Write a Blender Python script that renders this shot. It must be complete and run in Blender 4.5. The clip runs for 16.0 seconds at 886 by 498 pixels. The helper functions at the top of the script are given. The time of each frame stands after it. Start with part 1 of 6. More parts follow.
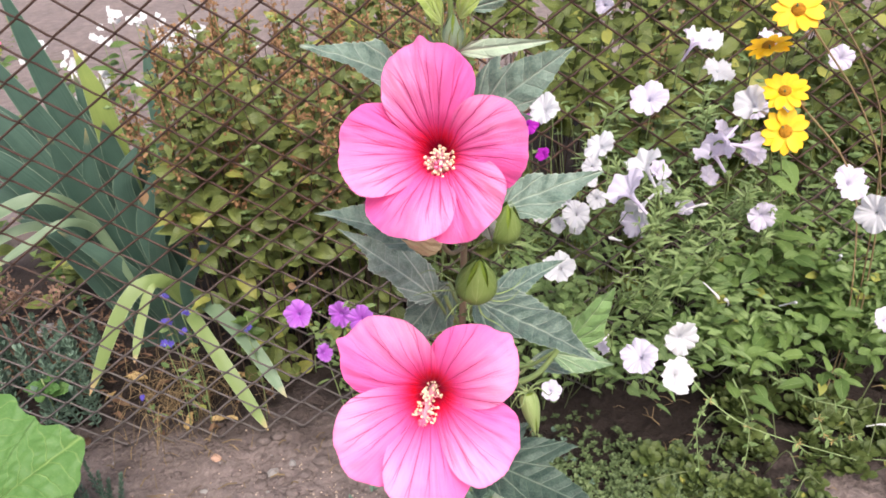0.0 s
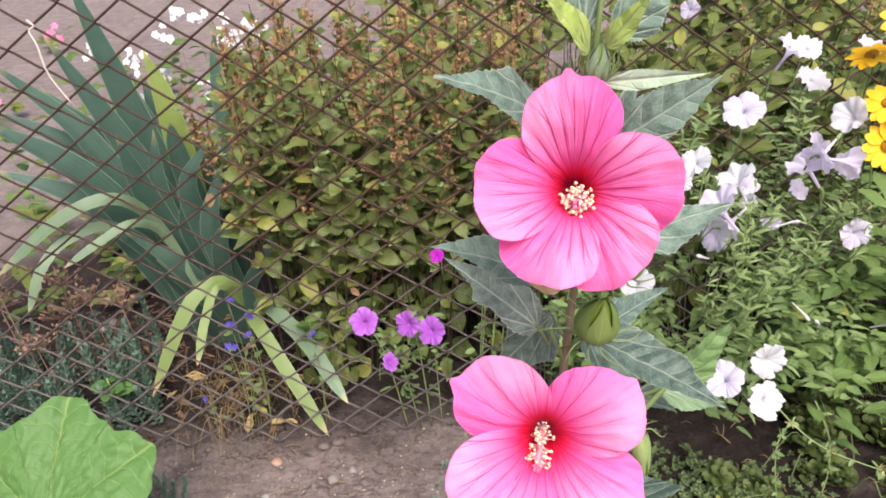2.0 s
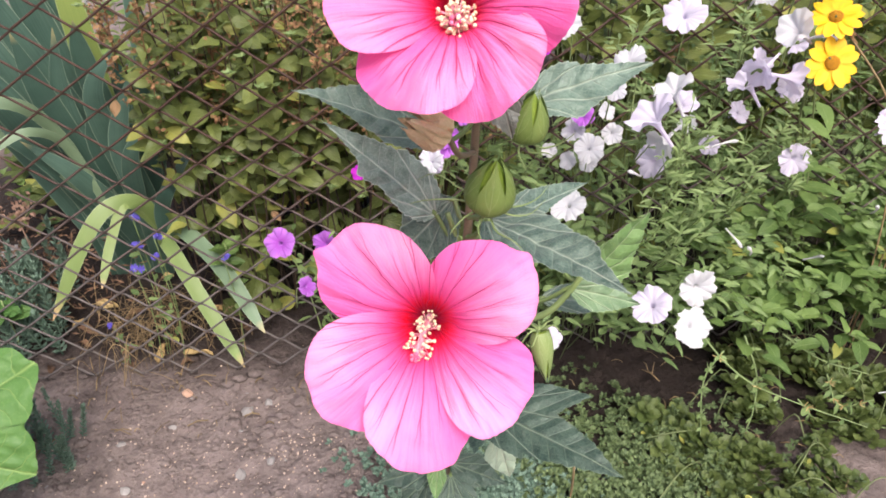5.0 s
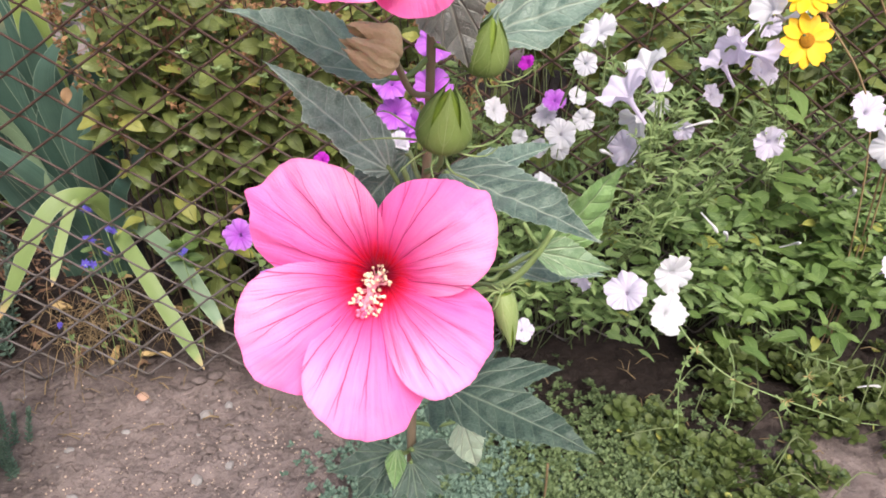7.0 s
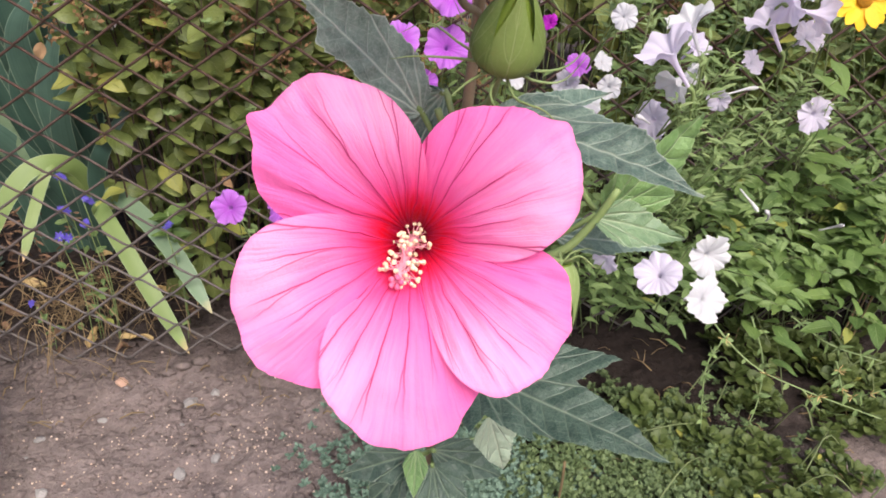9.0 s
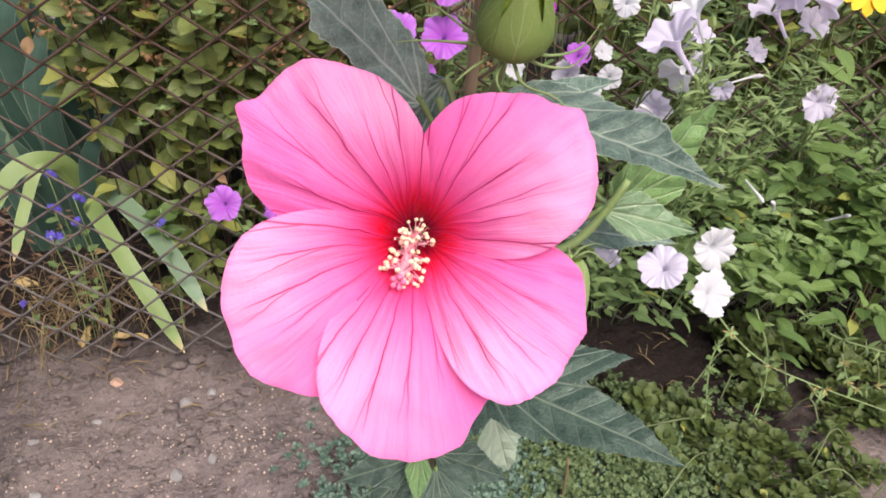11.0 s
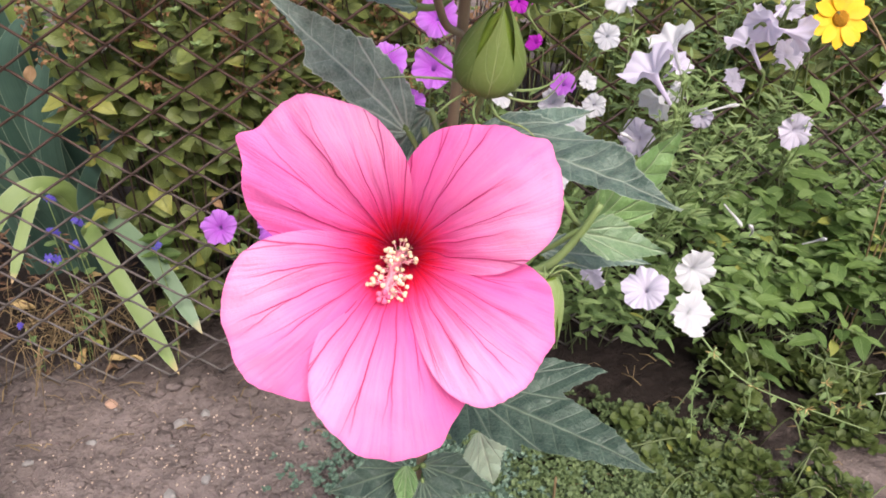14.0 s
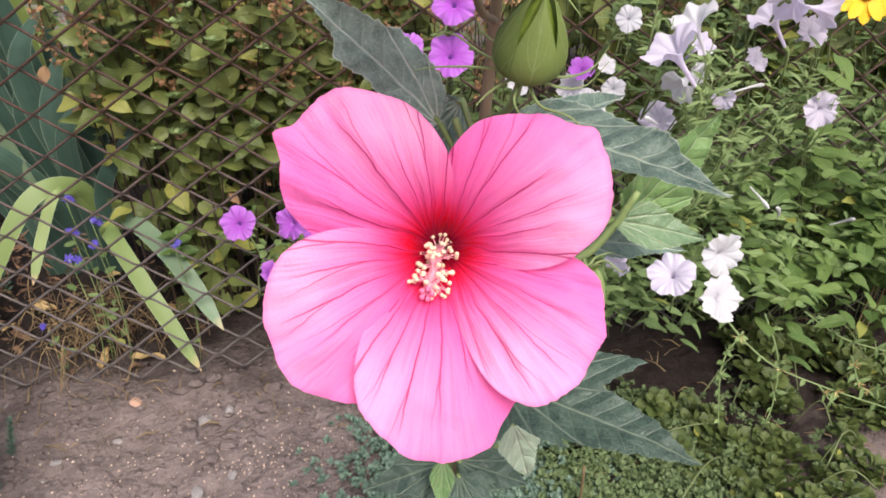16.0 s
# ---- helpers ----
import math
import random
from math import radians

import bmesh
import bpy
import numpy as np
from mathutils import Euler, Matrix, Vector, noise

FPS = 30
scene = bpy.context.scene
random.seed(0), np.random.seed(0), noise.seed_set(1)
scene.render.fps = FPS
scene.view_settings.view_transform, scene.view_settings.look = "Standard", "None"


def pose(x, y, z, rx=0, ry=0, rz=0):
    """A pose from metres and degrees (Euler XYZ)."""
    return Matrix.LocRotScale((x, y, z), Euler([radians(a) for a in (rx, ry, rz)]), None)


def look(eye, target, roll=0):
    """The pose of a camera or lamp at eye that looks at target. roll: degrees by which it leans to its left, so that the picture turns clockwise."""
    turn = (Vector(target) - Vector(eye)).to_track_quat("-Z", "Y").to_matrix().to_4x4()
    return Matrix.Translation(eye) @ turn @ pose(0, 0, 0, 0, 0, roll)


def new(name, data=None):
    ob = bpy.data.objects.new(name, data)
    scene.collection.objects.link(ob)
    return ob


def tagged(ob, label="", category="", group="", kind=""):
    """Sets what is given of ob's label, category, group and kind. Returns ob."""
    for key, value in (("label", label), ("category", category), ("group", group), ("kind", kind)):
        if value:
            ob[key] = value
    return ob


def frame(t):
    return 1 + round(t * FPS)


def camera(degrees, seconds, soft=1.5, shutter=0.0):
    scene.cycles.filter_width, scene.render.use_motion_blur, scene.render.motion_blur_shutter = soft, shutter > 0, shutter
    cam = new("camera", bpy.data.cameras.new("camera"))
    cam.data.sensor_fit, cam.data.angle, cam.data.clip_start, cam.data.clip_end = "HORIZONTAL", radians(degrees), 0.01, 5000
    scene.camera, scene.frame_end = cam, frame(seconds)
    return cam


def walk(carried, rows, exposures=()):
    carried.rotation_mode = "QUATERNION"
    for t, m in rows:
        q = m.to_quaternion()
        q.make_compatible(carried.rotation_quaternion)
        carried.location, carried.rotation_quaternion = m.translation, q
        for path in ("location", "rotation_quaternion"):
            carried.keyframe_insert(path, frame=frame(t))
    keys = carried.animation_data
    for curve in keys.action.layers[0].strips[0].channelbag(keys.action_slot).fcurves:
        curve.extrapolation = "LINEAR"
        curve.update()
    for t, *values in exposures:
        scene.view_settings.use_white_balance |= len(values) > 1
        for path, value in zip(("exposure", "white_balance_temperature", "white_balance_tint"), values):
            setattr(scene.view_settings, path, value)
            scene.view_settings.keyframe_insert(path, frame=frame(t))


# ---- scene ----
cam = camera(63.5, 16.0, soft=1.75)
EXPOSURE = 0.71
PATH = [
    (0, (-0.051, -0.194, 1.195), (0.138, 1.551, 0.237), -2.8),
    (0.5, (-0.056, -0.195, 1.196), (0.1, 1.558, 0.245), -2.3),
    (1, (-0.085, -0.184, 1.207), (0.01, 1.567, 0.245), -2.9),
    (1.5, (-0.111, -0.158, 1.212), (-0.038, 1.591, 0.245), -2.8),
    (2, (-0.114, -0.14, 1.214), (-0.025, 1.604, 0.239), -3.3),
    (2.5, (-0.085, -0.126, 1.211), (0.042, 1.604, 0.217), -3.2),
    (3, (-0.08, -0.124, 1.186), (0.046, 1.558, 0.11), -1.6),
    (3.5, (-0.081, -0.127, 1.167), (0.053, 1.546, 0.08), -1.5),
    (4, (-0.062, -0.11, 1.181), (0.114, 1.567, 0.105), -1.8),
    (4.2, (-0.058, -0.108, 1.165), (0.11, 1.57, 0.089), -0.2),
    (6.5, (-0.044, -0.107, 1.058), (0.204, 1.576, 0.006), 0.6),
    (7, (-0.033, -0.091, 1.035), (0.238, 1.601, 0.004), 1.4),
    (7.5, (-0.036, -0.08, 1.019), (0.241, 1.616, -0.005), 1.8),
    (8, (-0.044, -0.061, 0.993), (0.25, 1.626, -0.04), 2.5),
    (8.5, (-0.05, -0.035, 0.971), (0.241, 1.653, -0.061), 2.9),
    (9, (-0.055, -0.005, 0.963), (0.249, 1.665, -0.094), 3.0),
    (9.5, (-0.06, 0.012, 0.958), (0.237, 1.683, -0.1), 2.4),
    (9.7, (-0.062, 0.016, 0.952), (0.248, 1.681, -0.112), 2.8),
    (11.8, (-0.052, 0.012, 0.954), (0.26, 1.672, -0.118), 2.5),
    (12, (-0.054, 0.011, 0.956), (0.261, 1.676, -0.107), 2.6),
    (12.5, (-0.052, 0.008, 0.961), (0.279, 1.685, -0.077), 3.2),
    (13, (-0.054, 0.004, 0.967), (0.282, 1.686, -0.062), 3.4),
    (13.5, (-0.049, -0.006, 0.966), (0.293, 1.678, -0.057), 3.1),
    (14, (-0.054, -0.014, 0.966), (0.278, 1.679, -0.045), 2.8),
    (14.5, (-0.059, -0.023, 0.969), (0.276, 1.676, -0.032), 2.7),
    (15, (-0.065, -0.02, 0.971), (0.253, 1.695, -0.007), 2.2),
    (15.5, (-0.069, -0.016, 0.971), (0.233, 1.69, -0.029), 1.6),
    (16, (-0.068, -0.001, 0.963), (0.232, 1.681, -0.076), 0.8),
]
walk(cam, [(t, look(eye, target, roll)) for t, eye, target, roll in PATH], exposures=((0.0, EXPOSURE + 0.13), (8.0, EXPOSURE + 0.11), (9.2, EXPOSURE - 0.03), (12.5, EXPOSURE - 0.05), (16.0, EXPOSURE - 0.05)))

# ---- world and sun: soft open shade under a bright, hazy sky ----
world = bpy.data.worlds.new("sky")
scene.world = world
world.use_nodes = True
wn, wl = world.node_tree.nodes, world.node_tree.links
wn.clear()
sky = wn.new("ShaderNodeTexSky")
sky.sky_type, sky.sun_disc = "NISHITA", False
sky.sun_elevation, sky.sun_rotation = radians(54), radians(170)
sky.air_density, sky.dust_density = 1.0, 5.0
sky_bg, sky_out = wn.new("ShaderNodeBackground"), wn.new("ShaderNodeOutputWorld")
sky_bg.inputs["Strength"].default_value = 0.125
wl.new(sky.outputs["Color"], sky_bg.inputs["Color"])
wl.new(sky_bg.outputs["Background"], sky_out.inputs["Surface"])
sun = new("sun", bpy.data.lights.new("sun", "SUN"))
sun.data.energy, sun.data.angle, sun.data.color = 2.7, radians(36), (1.0, 0.97, 0.93)
sun.matrix_world = look((0.5, -2.9, 4.05), (0, 0, 0))


# ---- materials ----
class Nodes:
    """A short hand for building one node material."""

    def __init__(self, name):
        self.mat = bpy.data.materials.new(name)
        self.mat.use_nodes = True
        self.t = self.mat.node_tree
        self.t.nodes.clear()

    def n(self, kind, **inputs):
        node = self.t.nodes.new("ShaderNode" + kind)
        for key, value in inputs.items():
            self.put(node, key.replace("_", " "), value)
        return node

    def put(self, node, key, value):
        socket = node.inputs[int(key[1:])] if key[0] == "i" and key[1:].isdigit() else node.inputs[key]
        if isinstance(value, bpy.types.NodeSocket):
            self.t.links.new(value, socket)
        else:
            socket.default_value = value

    def math(self, op, a, b=0.0, c=0.0, clamp=False):
        node = self.n("Math", i0=a, i1=b, i2=c)
        node.operation, node.use_clamp = op, clamp
        return node.outputs[0]

    def mix(self, f, a, b, blend="MIX"):
        node = self.t.nodes.new("ShaderNodeMix")
        node.data_type, node.blend_type = "RGBA", blend
        for socket, value in ((node.inputs[0], f), (node.inputs[6], a), (node.inputs[7], b)):
            if isinstance(value, bpy.types.NodeSocket):
                self.t.links.new(value, socket)
            else:
                socket.default_value = value
        return node.outputs[2]

    def ramp(self, f, stops):
        node = self.n("ValToRGB", i0=f)
        els = node.color_ramp.elements
        for i, (pos, col) in enumerate(stops):
            e = els[i] if i < 2 else els.new(pos)
            e.position = pos
            e.color = col if len(col) == 4 else (*col, 1)
        return node.outputs[0]

    def noise(self, vec, scale, detail=3.0, rough=0.55):
        node = self.n("TexNoise", Scale=scale, Detail=detail, Roughness=rough)
        if vec is not None:
            self.put(node, "Vector", vec)
        return node.outputs[0]

    def coords(self, kind="Object"):
        return self.n("TexCoord").outputs[kind]

    def bump(self, height, strength, dist):
        return self.n("Bump", Height=height, Strength=strength, Distance=dist).outputs[0]

    def done(self, colour, rough=0.6, normal=None, translucent=0.0, tcol=None, metal=0.0, spec=0.5, sheen=0.0):
        p = self.n("BsdfPrincipled")
        for key, value in (("Base Color", colour), ("Roughness", rough), ("Metallic", metal), ("Specular IOR Level", spec), ("Sheen Weight", sheen)):
            self.put(p, key, value)
        if normal is not None:
            self.put(p, "Normal", normal)
        out = p.outputs[0]
        if translucent:
            tr = self.n("BsdfTranslucent")
            self.put(tr, "Color", tcol if tcol is not None else colour)
            if normal is not None:
                self.put(tr, "Normal", normal)
            out = self.n("MixShader", i0=translucent, i1=out, i2=tr.outputs[0]).outputs[0]
        self.t.links.new(out, self.n("OutputMaterial").inputs["Surface"])
        return self.mat


def rgb(r, g, b):
    return (r, g, b, 1.0)


def uv_split(m):
    sep = m.n("SeparateXYZ", i0=m.coords("UV"))
    return sep.outputs[0], sep.outputs[1]


def line_at(m, value, width):
    """1 on the lines where value is a whole number, falling to 0 at +-width."""
    d = m.math("ABSOLUTE", m.math("SUBTRACT", m.math("FRACT", m.math("ADD", value, 0.5)), 0.5))
    return m.math("SUBTRACT", 1.0, m.math("DIVIDE", d, width), clamp=True)


def petal_material(name, pale, deep, wide=1.0, mains=8.0):
    """Hibiscus petal: a crimson eye that bleeds out in rays, hot pink body, one pale half, and dark forked veins."""
    m = Nodes(name)
    u, v = uv_split(m)
    rnd = m.n("ObjectInfo").outputs["Random"]
    obj = m.coords("Object")
    big, fine = m.noise(obj, 26.0, 3.0), m.noise(obj, 420.0, 4.0)

    def chance(value, salt):
        node = m.n("TexWhiteNoise")
        node.noise_dimensions = "1D"
        m.put(node, "W", m.math("ADD", value, m.math("MULTIPLY_ADD", rnd, 97.0, salt)))
        return node.outputs["Value"]
    wob = m.math("MULTIPLY", m.math("SUBTRACT", m.noise(obj, 30.0, 3.0), 0.5), 0.045)
    gap = m.math("MULTIPLY", m.math("SUBTRACT", m.noise(m.n("CombineXYZ", i0=m.math("MULTIPLY", u, 4.0), i1=m.math("MULTIPLY", rnd, 50.0)).outputs[0], 1.0, 1.0), 0.5), 0.14)
    uw = m.math("ADD", u, m.math("ADD", wob, gap))
    rays = m.noise(m.n("CombineXYZ", i0=m.math("MULTIPLY", uw, 26.0), i1=m.math("MULTIPLY", v, 0.8), i2=rnd).outputs[0], 1.0, 2.0)
    streak = m.noise(m.n("CombineXYZ", i0=m.math("MULTIPLY", uw, 70.0), i1=m.math("MULTIPLY", v, 2.5), i2=rnd).outputs[0], 1.0, 3.0)
    vv = m.math("ADD", v, m.math("MULTIPLY", m.math("SUBTRACT", rays, 0.5), 0.09))
    base = m.ramp(vv, [(0.0, (0.34, 0.0, 0.010)), (0.11, (0.50, 0.0, 0.014)), (0.18, (0.80, 0.003, 0.030)), (0.23, (0.87, 0.028, 0.13)), (0.29, (0.88, 0.085, 0.29)), (0.40, (0.88, 0.14, 0.41)), (1.0, deep)])
    au = m.math("ABSOLUTE", m.math("SUBTRACT", m.math("MULTIPLY", u, 2.0), 1.0))
    spot = m.math("MULTIPLY", m.math("SUBTRACT", 1.0, m.math("DIVIDE", au, 0.8), clamp=True), m.math("SUBTRACT", 1.0, m.math("DIVIDE", vv, 0.15), clamp=True))
    base = m.mix(m.math("MULTIPLY", spot, 1.2, clamp=True), base, rgb(0.17, 0.0, 0.009))
    body = m.math("MULTIPLY", m.math("SUBTRACT", vv, 0.30, clamp=True), 2.6, clamp=True)
    side = m.math("MULTIPLY", m.math("SUBTRACT", u, 0.26), 2.3)
    tone = m.math("ADD", side, m.math("ADD", m.math("MULTIPLY", m.math("SUBTRACT", big, 0.5), 0.8), m.math("MULTIPLY", m.math("SUBTRACT", rays, 0.5), 0.5)), clamp=True)
    base = m.mix(m.math("MULTIPLY", m.math("MULTIPLY", tone, body), pale), base, rgb(0.91, 0.60, 0.76))
    base = m.mix(m.math("MULTIPLY", m.math("SUBTRACT", streak, 0.48, clamp=True), 1.0), base, rgb(0.83, 0.10, 0.40))
    blush = m.math("MULTIPLY", m.math("SUBTRACT", 0.14, u, clamp=True), 6.0, clamp=True)
    base = m.mix(m.math("MULTIPLY", blush, body), base, rgb(0.85, 0.085, 0.35))
    rim = m.n("UVMap")
    rim.uv_map = "rim"
    rim = m.n("SeparateXYZ", i0=rim.outputs[0]).outputs[1]
    base = m.mix(m.math("MULTIPLY", m.math("SUBTRACT", rim, 0.965, clamp=True), 16.0, clamp=True), base, rgb(0.87, 0.17, 0.46))
    # main veins, each with a strength, an end and one forked branch of its own
    lane = m.math("MULTIPLY", uw, mains)
    index = m.math("FLOOR", m.math("ADD", lane, 0.5))
    off = m.math("SUBTRACT", lane, index)
    hand = m.math("SIGN", m.math("SUBTRACT", chance(index, 3.3), 0.5))
    split = m.math("MULTIPLY_ADD", chance(index, 11.7), 0.30, 0.36)
    width = m.math("MULTIPLY_ADD", v, -0.030 * wide, 0.056 * wide)
    ends = m.math("MULTIPLY_ADD", chance(index, 23.1), 0.34, 0.66)
    fade = m.math("MULTIPLY", m.math("SUBTRACT", ends, v, clamp=True), 5.0, clamp=True)
    main = m.math("MULTIPLY", m.math("MULTIPLY", m.math("SUBTRACT", 1.0, m.math("DIVIDE", m.math("ABSOLUTE", off), width), clamp=True), 1.5, clamp=True), m.math("MULTIPLY", fade, m.math("MULTIPLY_ADD", chance(index, 41.0), 0.3, 0.7)))
    past = m.math("SUBTRACT", v, split, clamp=True)
    lean = m.math("MULTIPLY", hand, m.math("MULTIPLY", past, 0.95))
    fork = m.math("SUBTRACT", 1.0, m.math("DIVIDE", m.math("ABSOLUTE", m.math("SUBTRACT", off, lean)), m.math("MULTIPLY", width, 0.85)), clamp=True)
    fork = m.math("MULTIPLY", m.math("MULTIPLY", m.math("MULTIPLY", fork, 1.4, clamp=True), m.math("GREATER_THAN", past, 0.002)), m.math("MULTIPLY", m.math("MULTIPLY", m.math("SUBTRACT", m.math("ADD", ends, 0.04), v, clamp=True), 5.0, clamp=True), 0.62))
    thin = m.math("MULTIPLY", line_at(m, m.math("MULTIPLY_ADD", uw, mains * 3.0, 0.37), m.math("MULTIPLY", width, 1.5)), m.math("MULTIPLY", m.math("SUBTRACT", 0.60, v, clamp=True), 0.5, clamp=True))
    veins = m.math("MAXIMUM", m.math("MAXIMUM", main, fork), thin)
    halo = m.math("MULTIPLY", m.math("POWER", m.math("SUBTRACT", 1.0, m.math("DIVIDE", m.math("ABSOLUTE", off), 0.34), clamp=True), 2.0), m.math("MULTIPLY", fade, 0.26))
    base = m.mix(halo, base, rgb(0.82, 0.075, 0.34))
    base = m.mix(m.math("MULTIPLY", veins, 0.92), base, m.mix(v, rgb(0.46, 0.0, 0.045), rgb(0.36, 0.018, 0.12)))
    h = m.math("ADD", m.math("MULTIPLY", streak, 1.1), m.math("ADD", m.math("MULTIPLY", veins, -0.6), m.math("MULTIPLY", m.math("ADD", fine, m.noise(obj, 120.0, 3.0)), 0.5)))
    return m.done(base, 0.48, m.bump(h, 0.5, 0.0016), 0.34, None, 0.0, 0.16, 0.0)


def leaf_material(name, dark, light, vein, ribs, rough=0.5, translucent=0.25, bump=0.5, spec=0.4, yellow=0.0, slope=0.45, grain=60.0):
    """A leaf: midrib and ribs from its own u and v, mottling at two scales, a tone of its own for each leaf."""
    m = Nodes(name)
    u, v = uv_split(m)
    obj = m.coords("Object")
    rnd = m.math("FRACT", m.math("ADD", m.n("ObjectInfo").outputs["Random"], m.n("NewGeometry").outputs["Random Per Island"]))
    au = m.math("ABSOLUTE", m.math("SUBTRACT", m.math("MULTIPLY", u, 2.0), 1.0))
    coarse, fine = m.noise(obj, grain, 3.0), m.noise(obj, grain * 9, 3.0)
    tone = m.math("ADD", m.math("MULTIPLY", rnd, 0.55), m.math("MULTIPLY", coarse, 0.5), clamp=True)
    base = m.mix(tone, dark, light)
    if yellow:
        base = m.mix(m.math("MULTIPLY", m.math("GREATER_THAN", m.math("FRACT", m.math("MULTIPLY", rnd, 7.31)), 1 - yellow), 0.7), base, rgb(0.42, 0.40, 0.09))
    base = m.mix(m.math("MULTIPLY", m.math("SUBTRACT", fine, 0.5, clamp=True), 0.7), base, vein)
    mid = m.math("SUBTRACT", 1.0, m.math("DIVIDE", au, 0.045), clamp=True)
    rib = line_at(m, m.math("ADD", m.math("MULTIPLY", m.math("SUBTRACT", v, m.math("MULTIPLY", au, slope)), ribs), m.math("MULTIPLY", coarse, 0.4)), 0.075)
    rib = m.math("MULTIPLY", rib, m.math("SUBTRACT", 1.0, m.math("MULTIPLY", au, 0.75)))
    veins = m.math("MAXIMUM", mid, m.math("MULTIPLY", rib, 0.7))
    base = m.mix(m.math("MULTIPLY", veins, 0.75), base, vein)
    h = m.math("ADD", m.math("MULTIPLY", veins, -0.8), m.math("MULTIPLY", coarse, 1.2))
    return m.done(base, m.math("MULTIPLY_ADD", coarse, 0.25, rough - 0.12), m.bump(h, bump, 0.002), translucent, m.mix(0.4, base, light), 0.0, spec * 0.75, 0.0)


def palmate_material(name, dark, light, vein, rough=0.46, translucent=0.2):
    """A hibiscus leaf: pale veins fan from the base, sunk ribs leave the midrib, a fine net lies between; a grey bloom."""
    m = Nodes(name)
    u, v = uv_split(m)
    obj = m.coords("Object")
    rnd = m.n("ObjectInfo").outputs["Random"]
    sep = m.n("SeparateXYZ", i0=obj)
    coarse, fine, wide = m.noise(obj, 45.0, 3.0), m.noise(obj, 500.0, 3.0), m.noise(obj, 130.0, 4.0)
    x = m.math("ADD", m.math("ABSOLUTE", sep.outputs[0]), m.math("MULTIPLY", m.math("SUBTRACT", coarse, 0.5), 0.003))
    y = sep.outputs[1]
    au = m.math("ABSOLUTE", m.math("SUBTRACT", m.math("MULTIPLY", u, 2.0), 1.0))
    base = m.mix(m.math("ADD", m.math("MULTIPLY", rnd, 0.3), m.math("MULTIPLY", m.math("SUBTRACT", m.math("ADD", coarse, wide), 0.74), 2.2), clamp=True), dark, light)
    width = m.math("MULTIPLY_ADD", v, -0.0008, 0.0016)

    def stripe(slope):
        d = m.math("ABSOLUTE", m.math("SUBTRACT", x, m.math("MULTIPLY", y, slope)))
        return m.math("SUBTRACT", 1.0, m.math("DIVIDE", d, width), clamp=True)
    mid = m.math("SUBTRACT", 1.0, m.math("DIVIDE", m.math("ABSOLUTE", sep.outputs[0]), m.math("MULTIPLY", width, 1.25)), clamp=True)
    main = m.math("MAXIMUM", mid, m.math("MAXIMUM", stripe(0.30), m.math("MULTIPLY", stripe(0.72), 0.8)))
    lane = m.math("DIVIDE", m.math("SUBTRACT", y, m.math("MULTIPLY", x, 0.8)), 0.018)
    rib = m.math("MULTIPLY", line_at(m, lane, 0.055), m.math("SUBTRACT", 1.0, m.math("MULTIPLY", au, 0.6)))
    twig = m.math("MULTIPLY", line_at(m, m.math("DIVIDE", m.math("ADD", m.math("MULTIPLY", y, 0.35), x), 0.0085), 0.05), m.math("GREATER_THAN", wide, 0.47))
    net = m.n("TexVoronoi", Scale=300.0, Vector=obj)
    net.feature = "DISTANCE_TO_EDGE"
    mesh = m.math("SUBTRACT", 1.0, m.math("DIVIDE", net.outputs["Distance"], 0.10), clamp=True)
    veins = m.math("MAXIMUM", m.math("MAXIMUM", main, m.math("MULTIPLY", rib, 0.45)), m.math("MAXIMUM", m.math("MULTIPLY", twig, 0.26), m.math("MULTIPLY", mesh, 0.16)))
    base = m.mix(m.math("MULTIPLY", m.math("SUBTRACT", fine, 0.5, clamp=True), 0.9), base, vein)
    edge = m.math("MULTIPLY", m.math("SUBTRACT", au, 0.945, clamp=True), 16.0, clamp=True)
    base = m.mix(m.math("MULTIPLY", m.math("MAXIMUM", veins, edge), 0.78), base, vein)
    h = m.math("ADD", m.math("MULTIPLY", veins, -0.7), m.math("ADD", m.math("MULTIPLY", wide, 0.8), m.math("MULTIPLY", m.math("ABSOLUTE", m.math("SUBTRACT", m.math("FRACT", lane), 0.5)), -1.2)))
    return m.done(base, m.math("MULTIPLY_ADD", wide, 0.35, rough - 0.2), m.bump(h, 0.9, 0.0018), translucent, m.mix(0.4, base, light), 0.0, 0.5, 0.05)


